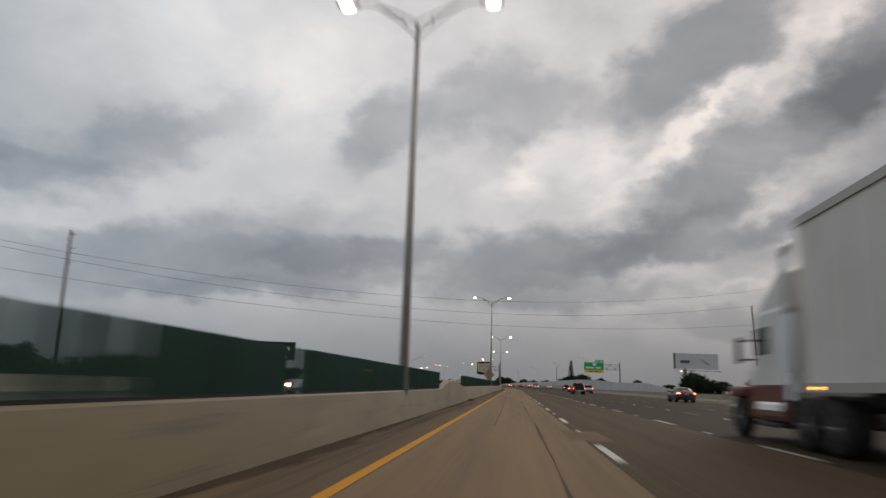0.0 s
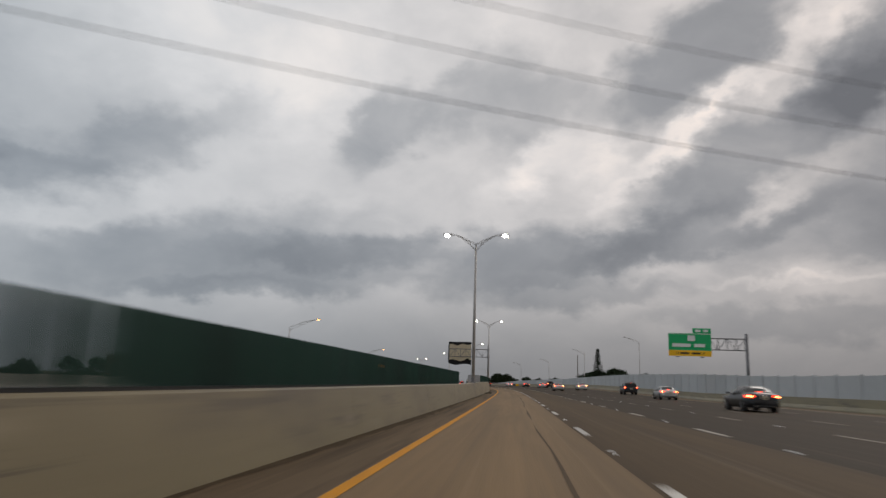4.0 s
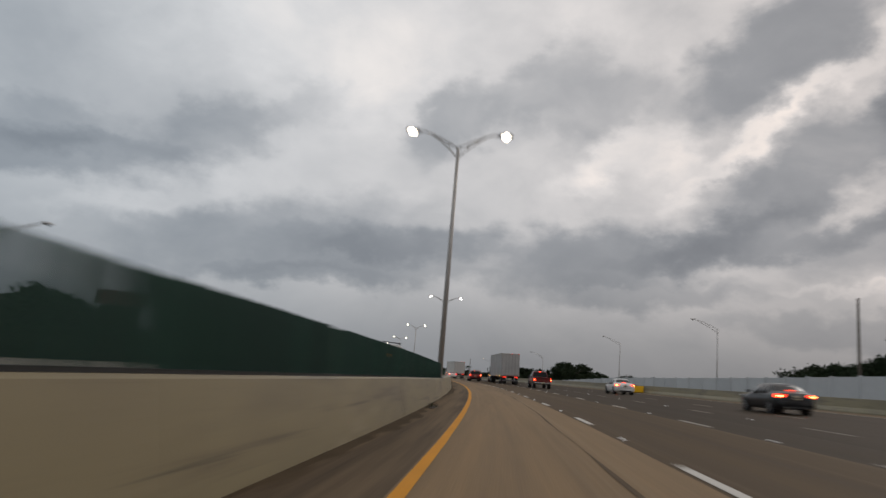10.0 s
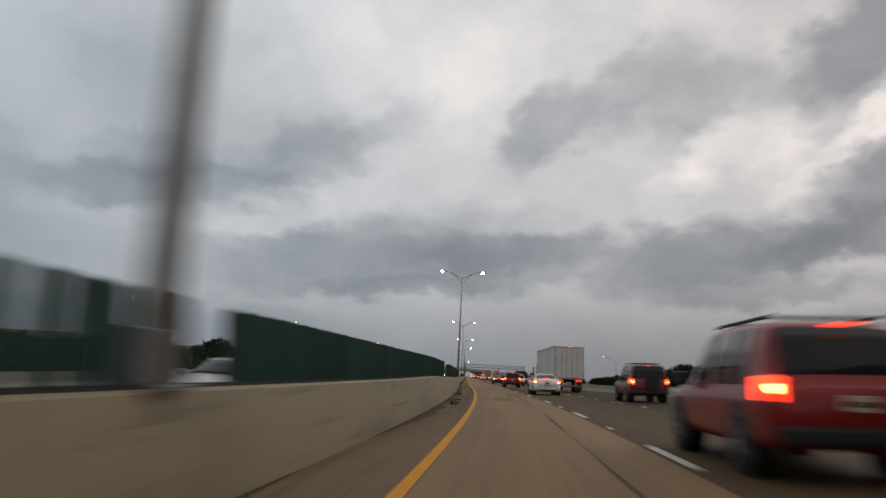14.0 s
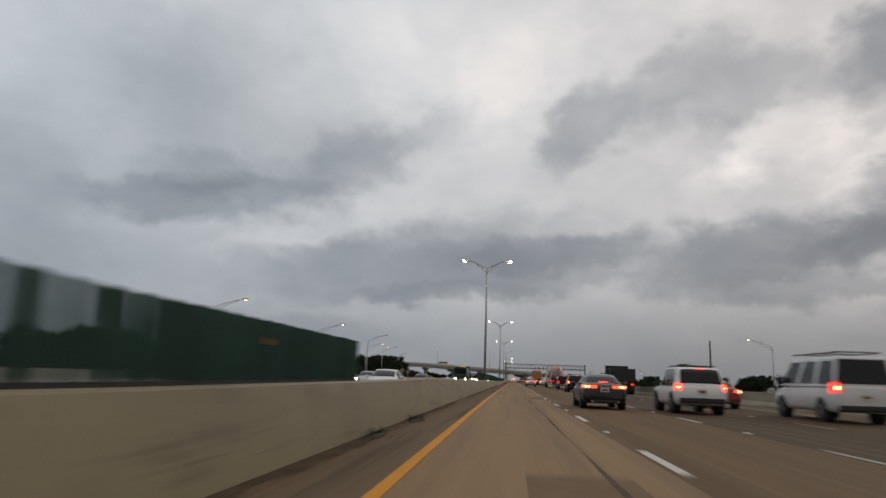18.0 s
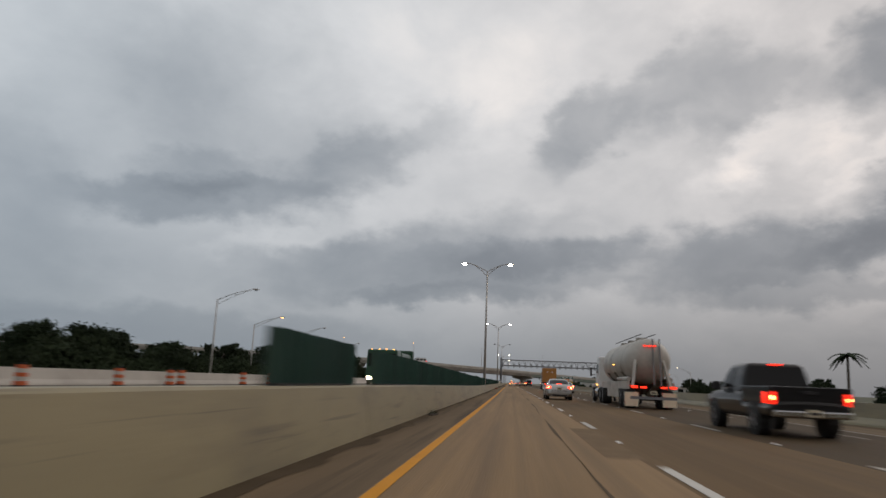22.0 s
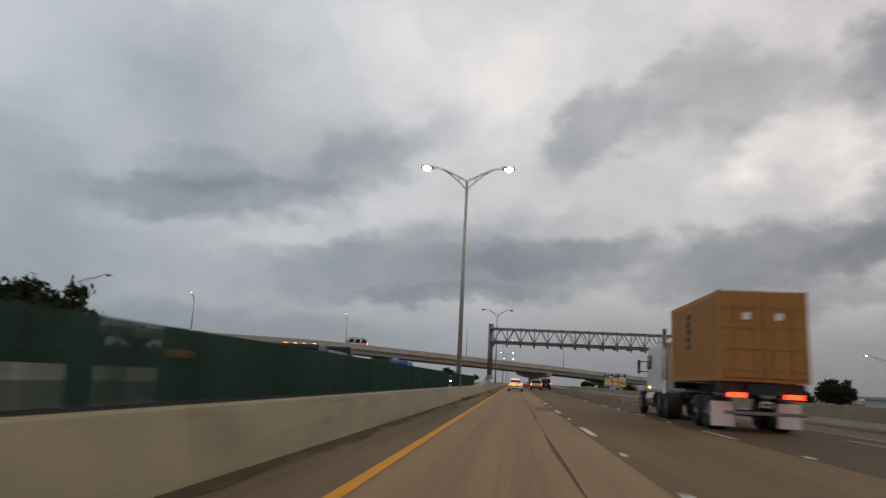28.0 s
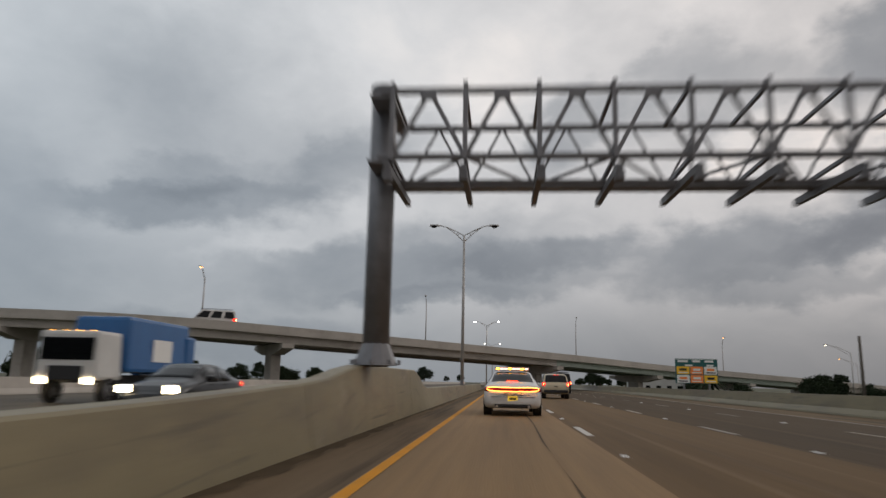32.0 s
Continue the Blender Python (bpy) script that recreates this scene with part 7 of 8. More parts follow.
# oncoming traffic beyond the median
for kind, s, l, pm, lab in (("sedan", 588.4, -12.5, P_SILVER, "silver saloon coming the other way with bright headlamps"),
                            ("sedan", 605.0, -9.5, P_GREY, "dark grey saloon coming the other way with lit headlamps"),
                            ("sedan", 408.5, -6.0, P_GREY, "dark saloon coming the other way with lit headlamps"),
                            ("van", 462.0, -9.0, P_TRUCKWHITE, "white van coming the other way with lit headlamps"),
                            ("sedan", 449.0, -6.0, P_SILVER, "silver saloon coming the other way with lit headlamps"),
                            ("suv", 440.0, -9.5, P_GREY, "grey suv coming the other way with lit headlamps"),
                            ("sedan", 484.0, -6.0, P_WHITE, "white saloon coming the other way with lit headlamps"),
                            ("pickup", 497.0, -12.5, P_BLACK, "black pickup truck coming the other way with lit headlamps"),
                            ("suv", 522.0, -13.0, P_WHITE, "white suv coming the other way on the far side"),
                            ("sedan", 562.0, -6.0, P_WHITE, "white saloon coming the other way, headlamps bright"),
                            ("suv", 682.0, -6.0, P_BLACK, "black suv coming the other way with lit headlamps"),
                            ("sedan", 712.0, -6.0, P_SILVER, "silver saloon coming the other way with lit headlamps"),
                            ("sedan", 768.5, -6.0, P_GREY, "grey saloon coming the other way with lit headlamps"),
                            ("sedan", 827.0, -6.0, P_WHITE, "white saloon coming the other way, lamps glowing"),
                            ("suv", 836.0, -9.5, P_NAVY, "navy suv coming the other way with lit headlamps"),
                            ("sedan", 804.5, -8.0, P_BLACK, "black saloon coming the other way close to the median"),
                            ("sedan", 236.0, -9.0, P_BLACK, "black saloon coming the other way by the glare screen"),
                            ("suv", 170.0, -13.0, P_GREY, "grey suv coming the other way by the glare screen"),
                            ("sedan", 88.0, -9.0, P_SILVER, "silver saloon coming the other way near the start"),
                            ("sedan", 52.0, -12.5, P_WHITE, "white saloon coming the other way near the start")):
    f = {"suv": suv, "pickup": pickup, "sedan": sedan, "van": van}[kind]
    o = f(pm, lab, stand(s, l, 0, 180))
    headlights(o, 0.92, {"suv": 4.75, "pickup": 5.7, "sedan": 4.85, "van": 5.7}[kind], {"sedan": 0.62}.get(kind, 0.74))
garbage_truck("blue refuse truck with white cab and lit headlamps", stand(812.6, -13.9, 0, 180))
garbage_truck("green refuse truck with lit headlamps and amber roof markers", stand(660.0, -8.6, 0, 180) @ Matrix.Diagonal((1.05, 1.08, 1.22, 1)), (0.008, 0.05, 0.022), (0.010, 0.055, 0.026), False, 1.35)
garbage_truck("dark refuse truck with lit headlamps beyond the glare screen", stand(757.0, -10.0, 0, 180), (0.016, 0.020, 0.028), (0.02, 0.024, 0.03), False, 1.25)



def shuttle_bus(label, m):
    """Cab forward; local y points the way it drives."""
    t = thing("shuttle_bus", label, "bus", m)
    part("body", box(2.45, 6.6, 2.75, 0, 3.3, 0.75, 0.16, taper=(0.95, 0.99)), P_TRUCKWHITE, t, "tall white coach body")
    part("roof_cap", box(2.2, 5.6, 0.22, 0, 3.2, 3.48, 0.08), P_TRUCKWHITE, t)
    part("bonnet", box(2.05, 1.3, 0.95, 0, 7.05, 0.6, 0.14, taper=(0.92, 0.8)), P_TRUCKWHITE, t)
    part("windscreen", box(1.95, 0.06, 0.95, 0, 6.64, 1.65, 0.04), M_GLASS, t, "dark glass")
    part("grille", box(1.2, 0.06, 0.32, 0, 7.71, 0.82, 0.03), M_BLACK, t)
    part("front_bumper", box(2.15, 0.16, 0.22, 0, 7.72, 0.45, 0.04), M_STEEL, t)
    part("roof_rack", box(1.9, 1.5, 0.05, 0, 0.95, 3.98, 0.01), M_BLACK, t, "dark rear roof rack")
    for sd in (-1, 1):
        for y in (1.1, 2.5, 3.9, 5.3):
            part("window", box(0.05, 1.22, 0.85, sd * 1.195, y, 1.75, 0.02), M_GLASS, t, "dark glass")
        part("stripe", box(0.02, 6.2, 0.05, sd * 1.215, 3.3, 1.5), M_STEEL, t, "grey belt line")
        part("stripe", box(0.02, 6.2, 0.04, sd * 1.19, 3.3, 3.02), M_STEEL, t, "grey roof line")
        for y in (0.4, 1.5):
            part("rack_post", rod((sd * 0.8, y, 3.66), (sd * 0.8, y, 3.98), 0.025, seg=8), M_BLACK, t)
        part("headlamp", box(0.34, 0.1, 0.2, sd * 0.78, 7.68, 0.82, 0.03), E_HEAD, t, "glowing headlamp")
        part("turn_lamp", box(0.2, 0.08, 0.12, sd * 0.94, 7.66, 1.02, 0.02), E_AMBER, t, "glowing amber lamp")
        part("mirror", box(0.2, 0.14, 0.34, sd * 1.36, 6.75, 1.75, 0.03), M_BLACK, t)
        part("mirror_arm", rod((sd * 1.1, 6.55, 1.85), (sd * 1.3, 6.75, 1.85), 0.02, seg=8), M_BLACK, t)
        wheel(t, TRUCK_WHEEL, sd * 1.0, 6.9)
        wheel(t, DUAL_WHEEL, sd * 0.9, 1.7)
    for x in (-0.6, -0.2, 0.2, 0.6):
        part("marker_lamp", box(0.14, 0.05, 0.06, x, 6.5, 3.42), E_AMBER, t, "glowing amber roof marker")
    return t


shuttle_bus("tall white shuttle bus with dark windows and lit headlamps", stand(391.0, -7.9, 0, 180))

# traffic on the flyover, seen over its parapet
for u, pm, lab in ((0.386, P_TRUCKWHITE, "white van crossing the flyover with lit headlamps"), (0.20, P_GREY, "dark car crossing the flyover")):
    p, d = fly_at(u), fly_at(u + 0.004) - fly_at(u)
    side = Vector((-d.y, d.x, 0)).normalized()
    m = pose(p.x + side.x * 2.6, p.y + side.y * 2.6, p.z - 0.82, 0, 0, math.degrees(math.atan2(d.y, d.x)) + 90)
    o = van(pm, lab, m) if pm is P_TRUCKWHITE else sedan(pm, lab, m)
    headlights(o, 0.92, 5.7 if pm is P_TRUCKWHITE else 4.85, 0.8)

# ---------- trees and shrubs ----------


def crown_mesh(name, seed, rx, rz, n_clumps, per, leaf, material, squash=1.0):
    """Leaves in clumps on the limbs' ends: an uneven outline with gaps."""
    r = random.Random(seed)
    verts, faces = [], []
    for _ in range(n_clumps):
        a, u = r.uniform(0, math.tau), r.uniform(-0.75, 1.0)
        k_ = math.sqrt(max(0, 1 - u * u * 0.9))
        d = r.uniform(0.45, 1.0)
        c = Vector((math.cos(a) * k_ * rx * d, math.sin(a) * k_ * rx * d, rz * u * d * squash))
        cr_ = r.uniform(0.16, 0.30) * rx
        for _ in range(per):
            p = c + Vector((r.gauss(0, 1), r.gauss(0, 1), r.gauss(0, 0.7))) * cr_ * 0.55
            q = Euler((r.uniform(0, 6.3), r.uniform(0, 6.3), r.uniform(0, 6.3))).to_matrix()
            w = leaf * r.uniform(0.6, 1.3)
            i = len(verts)
            for dx, dy, dz in ((-0.5, 0, 0), (0, -0.28, 0.05), (0.6, 0, 0), (0, 0.28, 0.05)):
                verts.append(p + q @ Vector((dx, dy, dz)) * w)
            faces.append((i, i + 1, i + 2, i + 3))
    me = bpy.data.meshes.new(name)
    me.from_pydata(verts, [], faces)
    me.materials.append(material)
    return me


def trunk_bm(h, r0, seed, limbs=6, spread=1.5, top=0.8):
    r = random.Random(seed)
    b = bmesh.new()
    p = Vector((0, 0, 0))
    rad = r0
    pts = [p]
    for i in range(4):
        q = p + Vector((r.uniform(-0.12, 0.12), r.uniform(-0.12, 0.12), h * top / 4))
        rod(p, q, rad, rad * 0.8, 8, b)
        p, rad = q, rad * 0.8
        pts.append(q)
    for i in range(limbs):
        a = math.tau * i / limbs + r.uniform(-0.3, 0.3)
        s_ = pts[2 + i % 3]
        e = s_ + Vector((math.cos(a) * spread, math.sin(a) * spread, r.uniform(0.3, 1.0) * h * 0.25))
        rod(s_, e, rad * 0.7, rad * 0.2, 6, b)
    return b


TREES = []
for i, (h, rx, rz, leaf_m) in enumerate(((8.0, 3.2, 3.0, M_LEAF), (6.5, 3.0, 2.2, M_LEAF2), (9.5, 3.6, 3.6, M_LEAF), (5.0, 2.6, 2.0, M_LEAF2))):
    t = thing("tree", "broad dark green roadside tree", "tree", pose(0, 0, -500), "roadside trees")
    part("trunk", trunk_bm(h, 0.16 + 0.02 * h, i, 7, rx * 0.6), M_BARK, t)
    c = same("crown", crown_mesh("crown", 20 + i, rx, rz, 70, 110, 0.36, leaf_m), t, Matrix.Translation((0, 0, h - rz * 0.75)))
    TREES.append((t, h + rz * 0.25))

# shrubs of the undergrowth
SHRUBS = []
for i in range(3):
    t = thing("shrub", "low dense dark green shrub", "shrub", pose(0, 0, -500), "roadside shrubs")
    part("stem", trunk_bm(1.6, 0.07, 40 + i, 6, 0.9), M_BARK, t)
    same("crown", crown_mesh("crown", 60 + i, 2.3, 1.7, 54, 100, 0.29, M_LEAF2), t, Matrix.Translation((0, 0, 1.7)))
    SHRUBS.append((t, 3.4))

rt = random.Random(11)
used = set()


def plant(s, l, top, shrub=False, base=-2.5):
    """A tree whose crown reaches the height top."""
    stock = SHRUBS if shrub else TREES
    k_ = rt.randrange(len(stock))
    src, h = stock[k_]
    f = (top - base) / h
    m = stand_a(s, l, base, rt.uniform(0, 360)) @ Matrix.Diagonal((f * rt.uniform(0.9, 1.25), f * rt.uniform(0.9, 1.25), f, 1))
    if (shrub, k_) not in used:
        used.add((shrub, k_))
        src.matrix_basis = m
        return src
    o = copy_thing(src, Matrix())
    o.matrix_basis = m
    return o


# big trees and hedge row beyond the opposite carriageway
for s in np.arange(26, 176, 4.6):
    plant(s + rt.uniform(-1.5, 1.5), -48 + rt.uniform(-3, 3), rt.uniform(2.4, 3.6), True)
for s in np.arange(150, 330, 11):
    plant(s + rt.uniform(-4, 4), -62 + rt.uniform(-6, 6), rt.uniform(0.8, 2.4), True)
for s, l, top in ((383, -46, 5.6), (391, -44, 6.3), (398, -47, 6.4), (405, -44, 5.6), (412, -48, 4.6), (419, -46, 3.6), (378, -52, 5.0), (395, -55, 7.0), (428, -50, 3.2)):
    plant(s, l, top)
for s in np.arange(370, 424, 3.6):
    plant(s + rt.uniform(-1, 1), -42 + rt.uniform(-2, 2), rt.uniform(1.2, 3.0), True)
for s in np.arange(425, 560, 7.5):
    plant(s + rt.uniform(-3, 3), -50 + rt.uniform(-4, 4), rt.uniform(2.6, 3.8))
for s in np.arange(424, 566, 3.2):
    plant(s + rt.uniform(-1, 1), -44.5 + rt.uniform(-2, 2), rt.uniform(1.6, 3.0), True)
for s in np.arange(560, 700, 6.0):
    plant(s + rt.uniform(-2.5, 2.5), -48 + rt.uniform(-5, 5), rt.uniform(4.2, 5.8))
for s in np.arange(566, 700, 3.6):
    plant(s + rt.uniform(-2.5, 2.5), -40 + rt.uniform(-3, 3), rt.uniform(2.0, 3.6), True)
for s, l, top in ((705, -44, 5.0), (716, -46, 5.6), (728, -44, 6.0), (742, -42, 7.0), (756, -42, 8.0), (764, -43, 7.8), (772, -41, 7.9), (781, -46, 6.0), (752, -48, 7.2), (792, -50, 4.2)):
    plant(s, l, top)
for s in np.arange(700, 800, 8):
    plant(s, -36 + rt.uniform(-2, 2), rt.uniform(2.2, 3.2), True)
for s, l, top in ((872, -62, 4.0), (878, -58, 4.2), (884, -64, 4.4), (890, -50, 3.8), (896, -56, 3.6), (905, -46, 3.4), (915, -40, 3.0), (868, -78, 3.2), (860, -90, 3.4)):
    plant(s, l, top)
# behind the outer wall
for s, l, top in ((186, 47, 5.4), (192, 50, 4.2), (180, 50, 3.6), (214, 52, 3.2), (226, 50, 2.8), (240, 54, 2.6), (255, 56, 2.8), (120, 48, 2.6), (135, 50, 2.8), (150, 50, 3.0)):
    plant(s, l, top)
for s, l, top in ((386, 55, 7.6), (394, 58, 8.0), (408, 56, 8.2), (416, 58, 7.8), (424, 58, 7.6), (433, 60, 7.0), (378, 62, 6.4), (340, 55, 4.6)):
    plant(s, l, top)
for s, l, top in ((515, 46, 6.8), (523, 45, 7.4), (531, 47, 7.0), (540, 43, 4.8), (548, 42, 4.6), (556, 41, 5.0), (560, 40, 5.4), (566, 42, 4.4), (575, 42, 4.4), (585, 44, 4.2), (500, 48, 4.6), (488, 50, 4.4)):
    plant(s, l, top)
for s in np.arange(590, 760, 14):
    plant(s, 42 + rt.uniform(-4, 6), rt.uniform(2.0, 3.2))
for s, l, top in ((845, 44, 1.9), (852, 40, 1.5), (862, 42, 1.6), (870, 40, 1.5), (838, 48, 1.9), (828, 46, 1.8), (880, 34, 1.6), (890, 30, 1.6), (900, 52, 3.0), (912, 60, 3.4), (870, 70, 5.0)):
    plant(s, l, top)
# far tree line
for k_ in range(44):
    s = 960 + k_ * 14 + rt.uniform(-5, 5)
    plant(s, rt.choice((-1, 1)) * rt.uniform(40, 150), rt.uniform(4.5, 8.5))
for k_ in range(26):
    plant(380 + k_ * 30, -150 + rt.uniform(-40, 20), rt.uniform(5, 9))
    plant(100 + k_ * 34, 130 + rt.uniform(-20, 60), rt.uniform(5, 9))


def tall_pine():
    t = thing("pine_tree", "tall conical dark pine standing above the noise wall", "tree", stand_a(401.8, 53.2, -2.5))
    part("trunk", rod((0, 0, 0), (0, 0, 18.6), 0.26, 0.04, 8), M_BARK, t)
    r = random.Random(3)
    verts, faces = [], []
    z = 3.0
    while z < 18.5:
        reach = 3.1 * (1 - (z - 3.0) / 16.0) ** 0.75 + 0.15
        for k_ in range(7):
            a = math.tau * k_ / 7 + r.uniform(-0.3, 0.3)
            rr = reach * r.uniform(0.7, 1.1)
            for _ in range(34):
                u = r.random() ** 0.7
                p = Vector((math.cos(a) * rr * u, math.sin(a) * rr * u, z + 0.22 * u * rr + r.uniform(-0.2, 0.1)))
                p += Vector((r.gauss(0, 0.16), r.gauss(0, 0.16), 0))
                q = Euler((r.uniform(0, 6.3), r.uniform(0, 6.3), r.uniform(0, 6.3))).to_matrix()
                i = len(verts)
                for dx, dy in ((-0.2, 0), (0, -0.07), (0.24, 0), (0, 0.07)):
                    verts.append(p + q @ Vector((dx, dy, 0)))
                faces.append((i, i + 1, i + 2, i + 3))
        z += 0.62
    me = bpy.data.meshes.new("crown")
    me.from_pydata(verts, [], faces)
    me.materials.append(M_LEAF)
    same("crown", me, t, Matrix())


tall_pine()


def palm(s, l, top):
    t = thing("palm_tree", "ragged palm standing beyond the roadside wall", "tree", stand_a(s, l, -2.5), "palms")
    h = top + 2.5
    part("trunk", rod((0, 0, 0), (0.2, 0.1, h - 0.8), 0.2, 0.13, 8), M_BARK, t)
    r = random.Random(int(s))
    for k_ in range(13):
        a = math.tau * k_ / 13 + r.uniform(-0.15, 0.15)
        up = r.uniform(-0.2, 0.9)
        b = bmesh.new()
        prev = None
        for i in range(8):
            u = i / 7
            c = Vector((0.2 + math.cos(a) * 2.1 * u, 0.1 + math.sin(a) * 2.1 * u, h - 0.8 + up * u * 1.4 - 1.5 * u * u))
            sd = Vector((-math.sin(a), math.cos(a), 0)) * (0.30 * (1 - u) ** 0.6 + 0.02)
            cur = [b.verts.new(c - sd - Vector((0, 0, 0.14))), b.verts.new(c), b.verts.new(c + sd - Vector((0, 0, 0.14)))]
            if prev:
                b.faces.new((prev[0], prev[1], cur[1], cur[0]))
                b.faces.new((prev[1], prev[2], cur[2], cur[1]))
            prev = cur
        part("frond", b, M_LEAF, t)


for s, l, top in ((372, 49, 6.4), (470, -43, 5.2), (685, 40, 6.6), (868, 26, 2.6), (520, 44, 6.4)):
    palm(s, l, top)

# ---------- buildings seen over the barriers ----------


def building(s, l, w, d, h, material, label, turn=0, rows=1, name="building"):
    t = thing(name, label, "building", stand_a(s, l, -2.2, turn))
    part("wall", box(w, d, h, 0, 0, 0, 0.03), material, t)
    part("roof", box(w + 0.4, d + 0.4, 0.3, 0, 0, h - 0.02, 0.03), M_CONCRETE2, t)
    n = max(2, int(w / 3.2))
    for r_ in range(rows):
        for i in range(n):
            x = -w / 2 + (i + 0.5) * w / n
            wi = part("window", box(1.4, 0.1, 1.1, x, -d / 2 - 0.01, 2.2 + r_ * 3.0), M_GLASS, t)
            part("window_sill", box(1.6, 0.18, 0.08, x, -d / 2 - 0.05, 2.1 + r_ * 3.0), M_CONCRETE2, wi)


building(252, -62, 11, 10, 6.2, M_BRICK, "low brown brick building beyond the opposite carriageway")
building(350, -72, 16, 10, 5.2, M_TRUCKW := mat("pale_render", (0.42, 0.42, 0.40), 0.8, var=0.1, scale=0.4), "low pale house beyond the opposite carriageway")
building(790, 46, 14, 7, 3.4, M_TRUCKW, "low white shed behind the outer barrier", 12)
building(1010, 50, 16, 10, 6.5, M_TRUCKW, "far pale block beyond the flyover", 0, 2)
building(700, -170, 40, 20, 11.5, M_CONCRETE2, "far building under the hotel sign", 0, 3)

# ---------- road furniture ----------


M_DRUMWHITE = mat("dirty_white_band", (0.42, 0.39, 0.35), 0.6, var=0.25, scale=4)


def drum(s, l):
    t = thing("traffic_drum", "orange and white striped traffic drum by the far barrier", "traffic drum", stand(s, l), "traffic drums")
    for i, (z, r0, r1, m_) in enumerate(((0.0, 0.36, 0.35, M_BLACK), (0.08, 0.30, 0.29, M_ORANGE), (0.28, 0.285, 0.28, M_DRUMWHITE), (0.46, 0.275, 0.27, M_ORANGE), (0.64, 0.265, 0.26, M_DRUMWHITE), (0.82, 0.255, 0.25, M_ORANGE))):
        part("band" if i else "base", rod((0, 0, z), (0, 0, z + (0.18 if i else 0.08)), r0, r1, 14), m_, t)
    part("handle", box(0.2, 0.05, 0.1, 0, 0, 1.0, 0.02), M_BLACK, t)


for s in (629, 637, 643, 646, 656, 664, 668, 672, 676, 680, 684, 688, 692):
    drum(s, -21.2 + 0.4 * math.sin(s))

for s, l in ((704, -24.6), (709, -24.6), (714, -24.6)):
    t = thing("barrier_block", "short pale concrete barrier block beside warning signs", "barrier", stand(s, l), "barrier blocks")
    part("block", box(0.6, 3.2, 0.85, 0, 0, 0, 0.04, taper=(0.4, 1)), M_CONCRETE2, t)

# dirt, weeds and scraps along the foot of the median barrier
rd = random.Random(5)
for s, l in [(752.7, -1.15), (536.1, -1.07), (531.1, -1.15), (620.8, -1.15), (211.3, -1.15), (213.1, -0.75), (298.2, -1.04), (48.4, -1.15), (341.6, -1.07), (470.2, -0.98), (456.9, -0.76), (108.9, -1.15), (756.8, -1.06), (404.8, -1.15), (602.5, -1.15)]:
    t = thing("weed_clump", "dry weeds and dirt at the foot of the barrier", "weeds", stand(s, l, 0), "weeds along the barrier")
    b = bmesh.new()
    bmesh.ops.create_icosphere(b, subdivisions=3, radius=1.0)
    for v in b.verts:
        f = 1 + 0.35 * noise.noise(v.co * 2.1 + Vector((s, 0, 0)))
        v.co = Vector((v.co.x * 0.14 * f, v.co.y * 0.75 * f, max(-0.01, v.co.z * 0.05 * f)))
    part("dirt", b, M_DIRT, t, "heap of dirt", smooth=True)
    b = bmesh.new()
    for _ in range(40):
        x, y, a = rd.gauss(0, 0.09), rd.gauss(0, 0.38), rd.uniform(0, 6.3)
        h = rd.uniform(0.06, 0.20)
        w = 0.012
        p0 = Vector((x, y, 0.0))
        p1 = p0 + Vector((math.cos(a) * h * 0.6, math.sin(a) * h * 0.6, h))
        v = [b.verts.new(p0 + Vector((w, 0, 0))), b.verts.new(p0 - Vector((w, 0, 0))), b.verts.new(p1)]
        b.faces.new(v)
    part("weeds", b, M_LEAF2, t)


def scrap(s, l, m_, lab, sx, sy, sz):
    t = thing("debris", lab, "debris", stand(s, l, 0, rd.uniform(-20, 20)))
    part("piece", box(sx, sy, sz, 0, 0, 0, min(sz, sx) * 0.3), m_, t)
    part("piece", box(sx * 0.4, sy * 0.5, sz * 0.6, sx * 0.5, sy * 0.6, 0, sz * 0.15), m_, t)


scrap(708, -0.95, M_MAROON_SCRAP := mat("rusty_scrap", (0.16, 0.035, 0.02), 0.7, var=0.3), "rusty red scrap lying on the shoulder", 0.35, 0.3, 0.22)
scrap(783.6, -0.5, M_TYRE, "strip of shed tyre rubber on the shoulder", 0.95, 0.2, 0.05)

# scupper drains set into the shoulder
for s in (298.0, 462.0):
    t = thing("drain_grate", "iron drain grate in the shoulder", "drain", stand(s, -0.95, 0.004), "shoulder drains")
    part("frame", box(0.62, 1.1, 0.012, 0, 0, 0), M_GRIT, t)
    for k_ in range(6):
        part("slot", box(0.5, 0.07, 0.006, 0, -0.42 + k_ * 0.168, 0.012), M_TYRE, t)

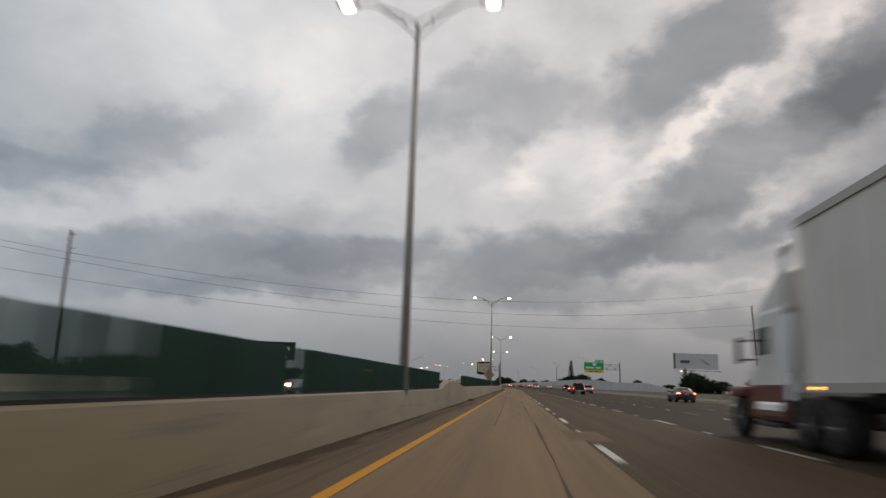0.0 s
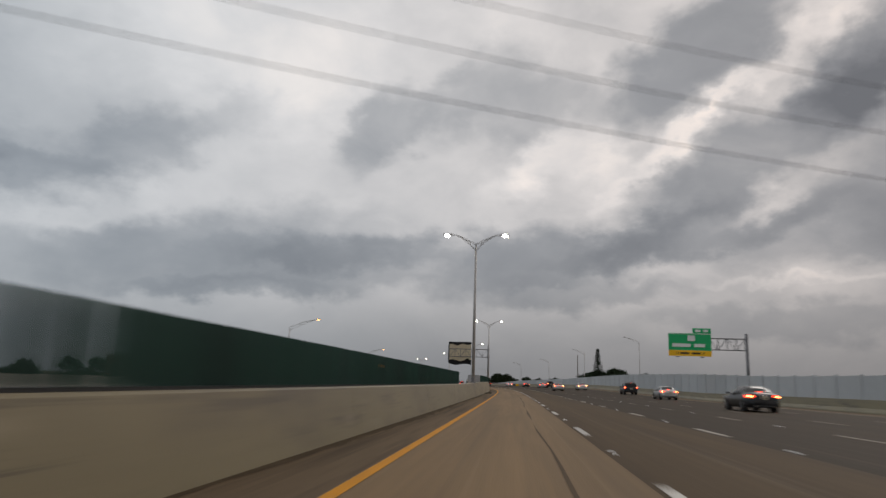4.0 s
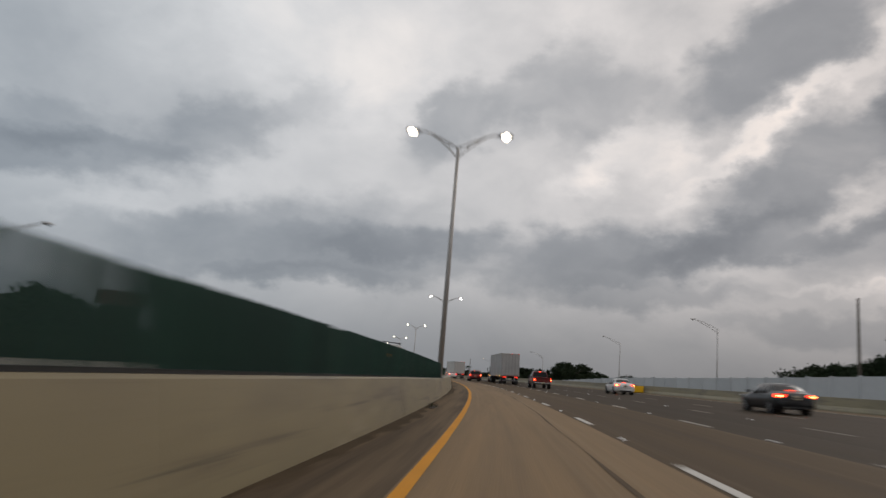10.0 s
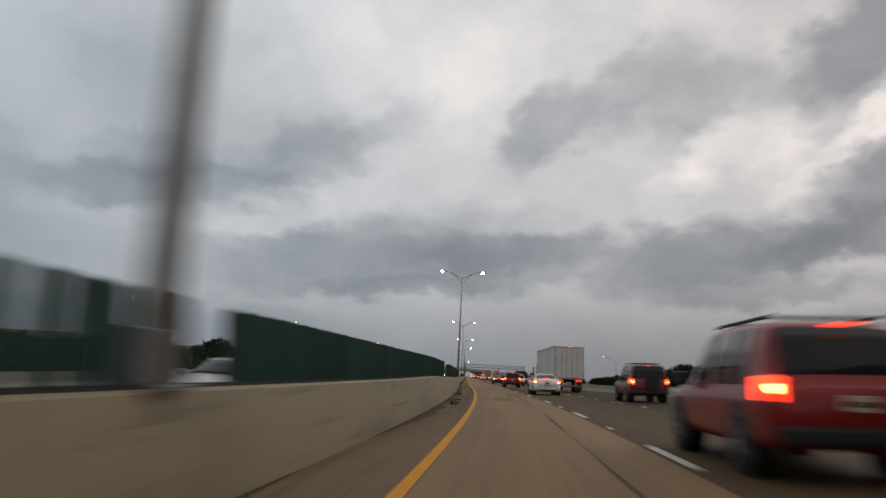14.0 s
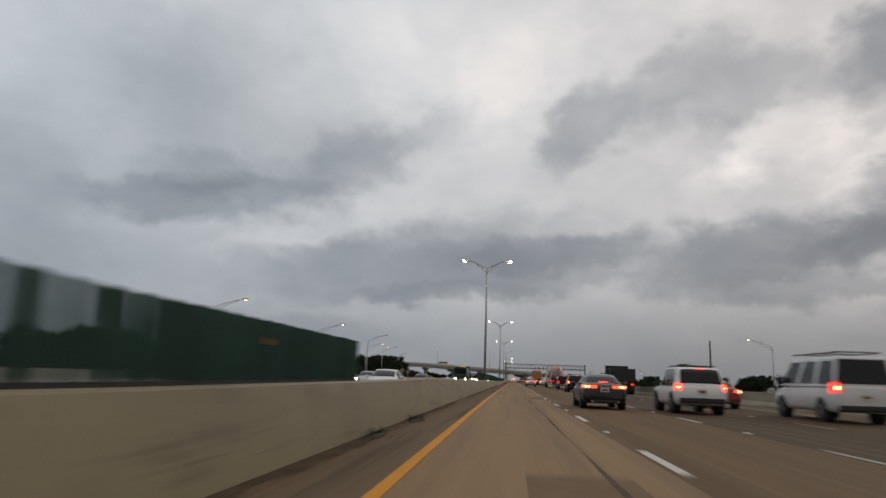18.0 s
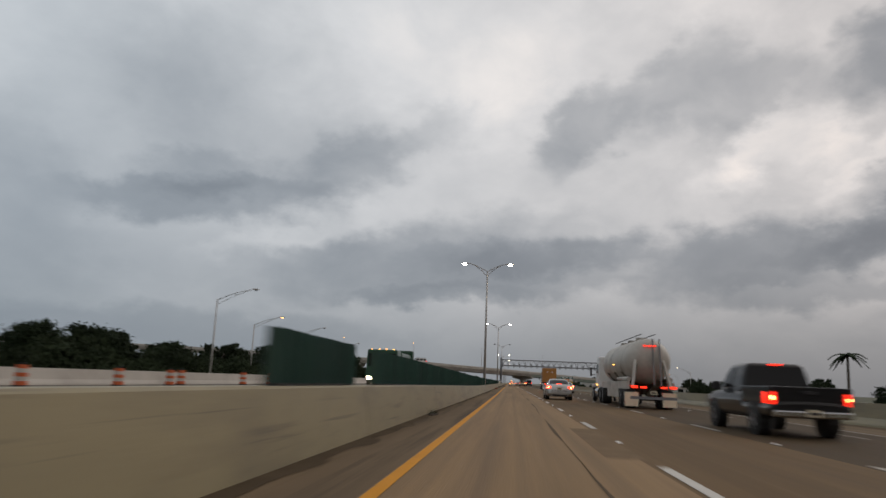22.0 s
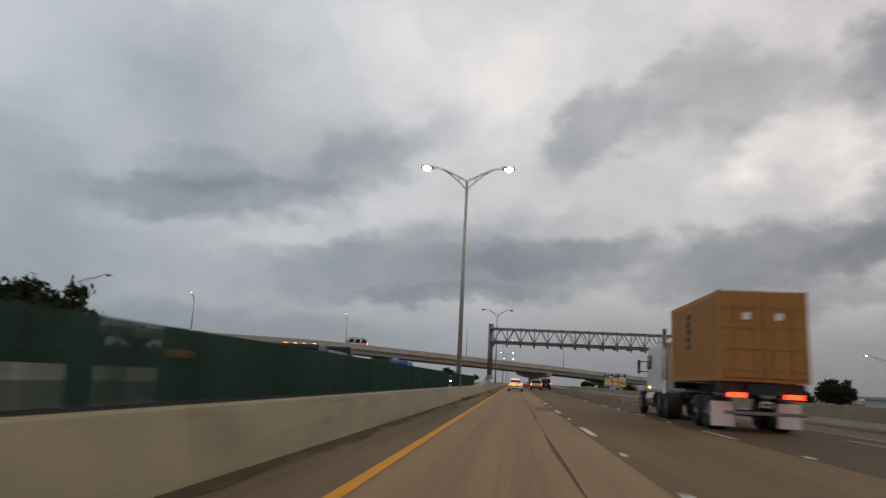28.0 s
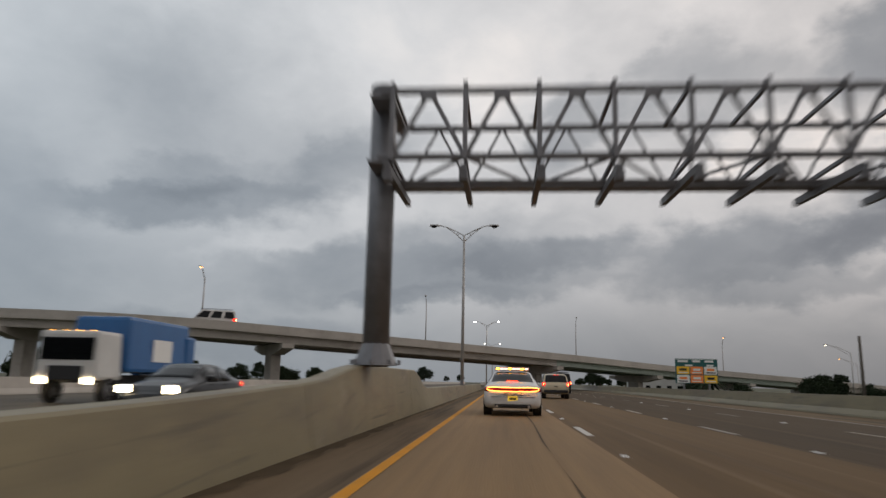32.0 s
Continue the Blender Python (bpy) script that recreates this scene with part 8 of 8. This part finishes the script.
# repaired patches in the running lane
for s, l, w, d in ((16, 2.9, 0.9, 3.2), (131, 0.9, 1.2, 5), (205, 1.6, 1.5, 4), (268, 2.2, 0.9, 2.6), (300, 0.6, 0.8, 6), (462, 0.9, 1.0, 4.5), (470, 1.9, 0.9, 5), (522, 1.4, 1.2, 5), (560, 2.4, 0.9, 6), (610, 2.7, 0.6, 7), (672, 0.5, 0.8, 4), (742, 2.5, 0.7, 5)):
    o = ribbon("asphalt_patch", [(l, 0.003), (l + w, 0.003)], s, s + d, 2.0, M_PATCH, parent=road, label="darker repaired patch")

# ---------- lane lines and markers ----------
db = box(0.15, 2.9, 0.006, 0, 0, 0)
DASH = bpy.data.meshes.new("lane_dash")
db.to_mesh(DASH)
db.free()
DASH.materials.append(M_WHITE_LINE)
mb = box(0.12, 0.12, 0.02, 0, 0, 0, taper=(0.6, 0.6))
MARKER = bpy.data.meshes.new("road_marker")
mb.to_mesh(MARKER)
mb.free()
MARKER.materials.append(M_SIGN_WHITE)
DASH_WORN, DASH_OLD = DASH.copy(), DASH.copy()
DASH_WORN.materials[0] = mat("greyed_road_paint", (0.34, 0.30, 0.25), 0.65, var=0.3, scale=2.0, per_object=0.3)
DASH_OLD.materials[0] = mat("faded_road_paint", (0.17, 0.14, 0.105), 0.7, var=0.35, scale=2.0, per_object=0.35)
CYCLE = 11.21
for par, l, ph, a, z in ((road, 3.35, 2.2, -30, 1000), (road, 6.85, 3.8, -30, 1000), (road, 10.3, 3.0, -20, 900), (road, 13.7, 2.0, -20, 440), (road, 17.2, 4.0, -20, 330),
                         (road2, -7.1, 1.0, 0, 960), (road2, -10.7, 5.0, 0, 960), (road2, -14.3, 3.0, 300, 960), (road2, -17.9, 3.0, 500, 960)):
    s = ph + math.ceil((a - ph) / CYCLE) * CYCLE
    while s < z:
        same("lane_dash", DASH if 0 < l < 4 else DASH_WORN if 0 < l < 8 else DASH_OLD, par, stand(s, l, 0.002))
        if par is road and l < 11:
            same("road_marker", MARKER, par, stand(s + CYCLE / 2, l, 0.0))
        s += CYCLE
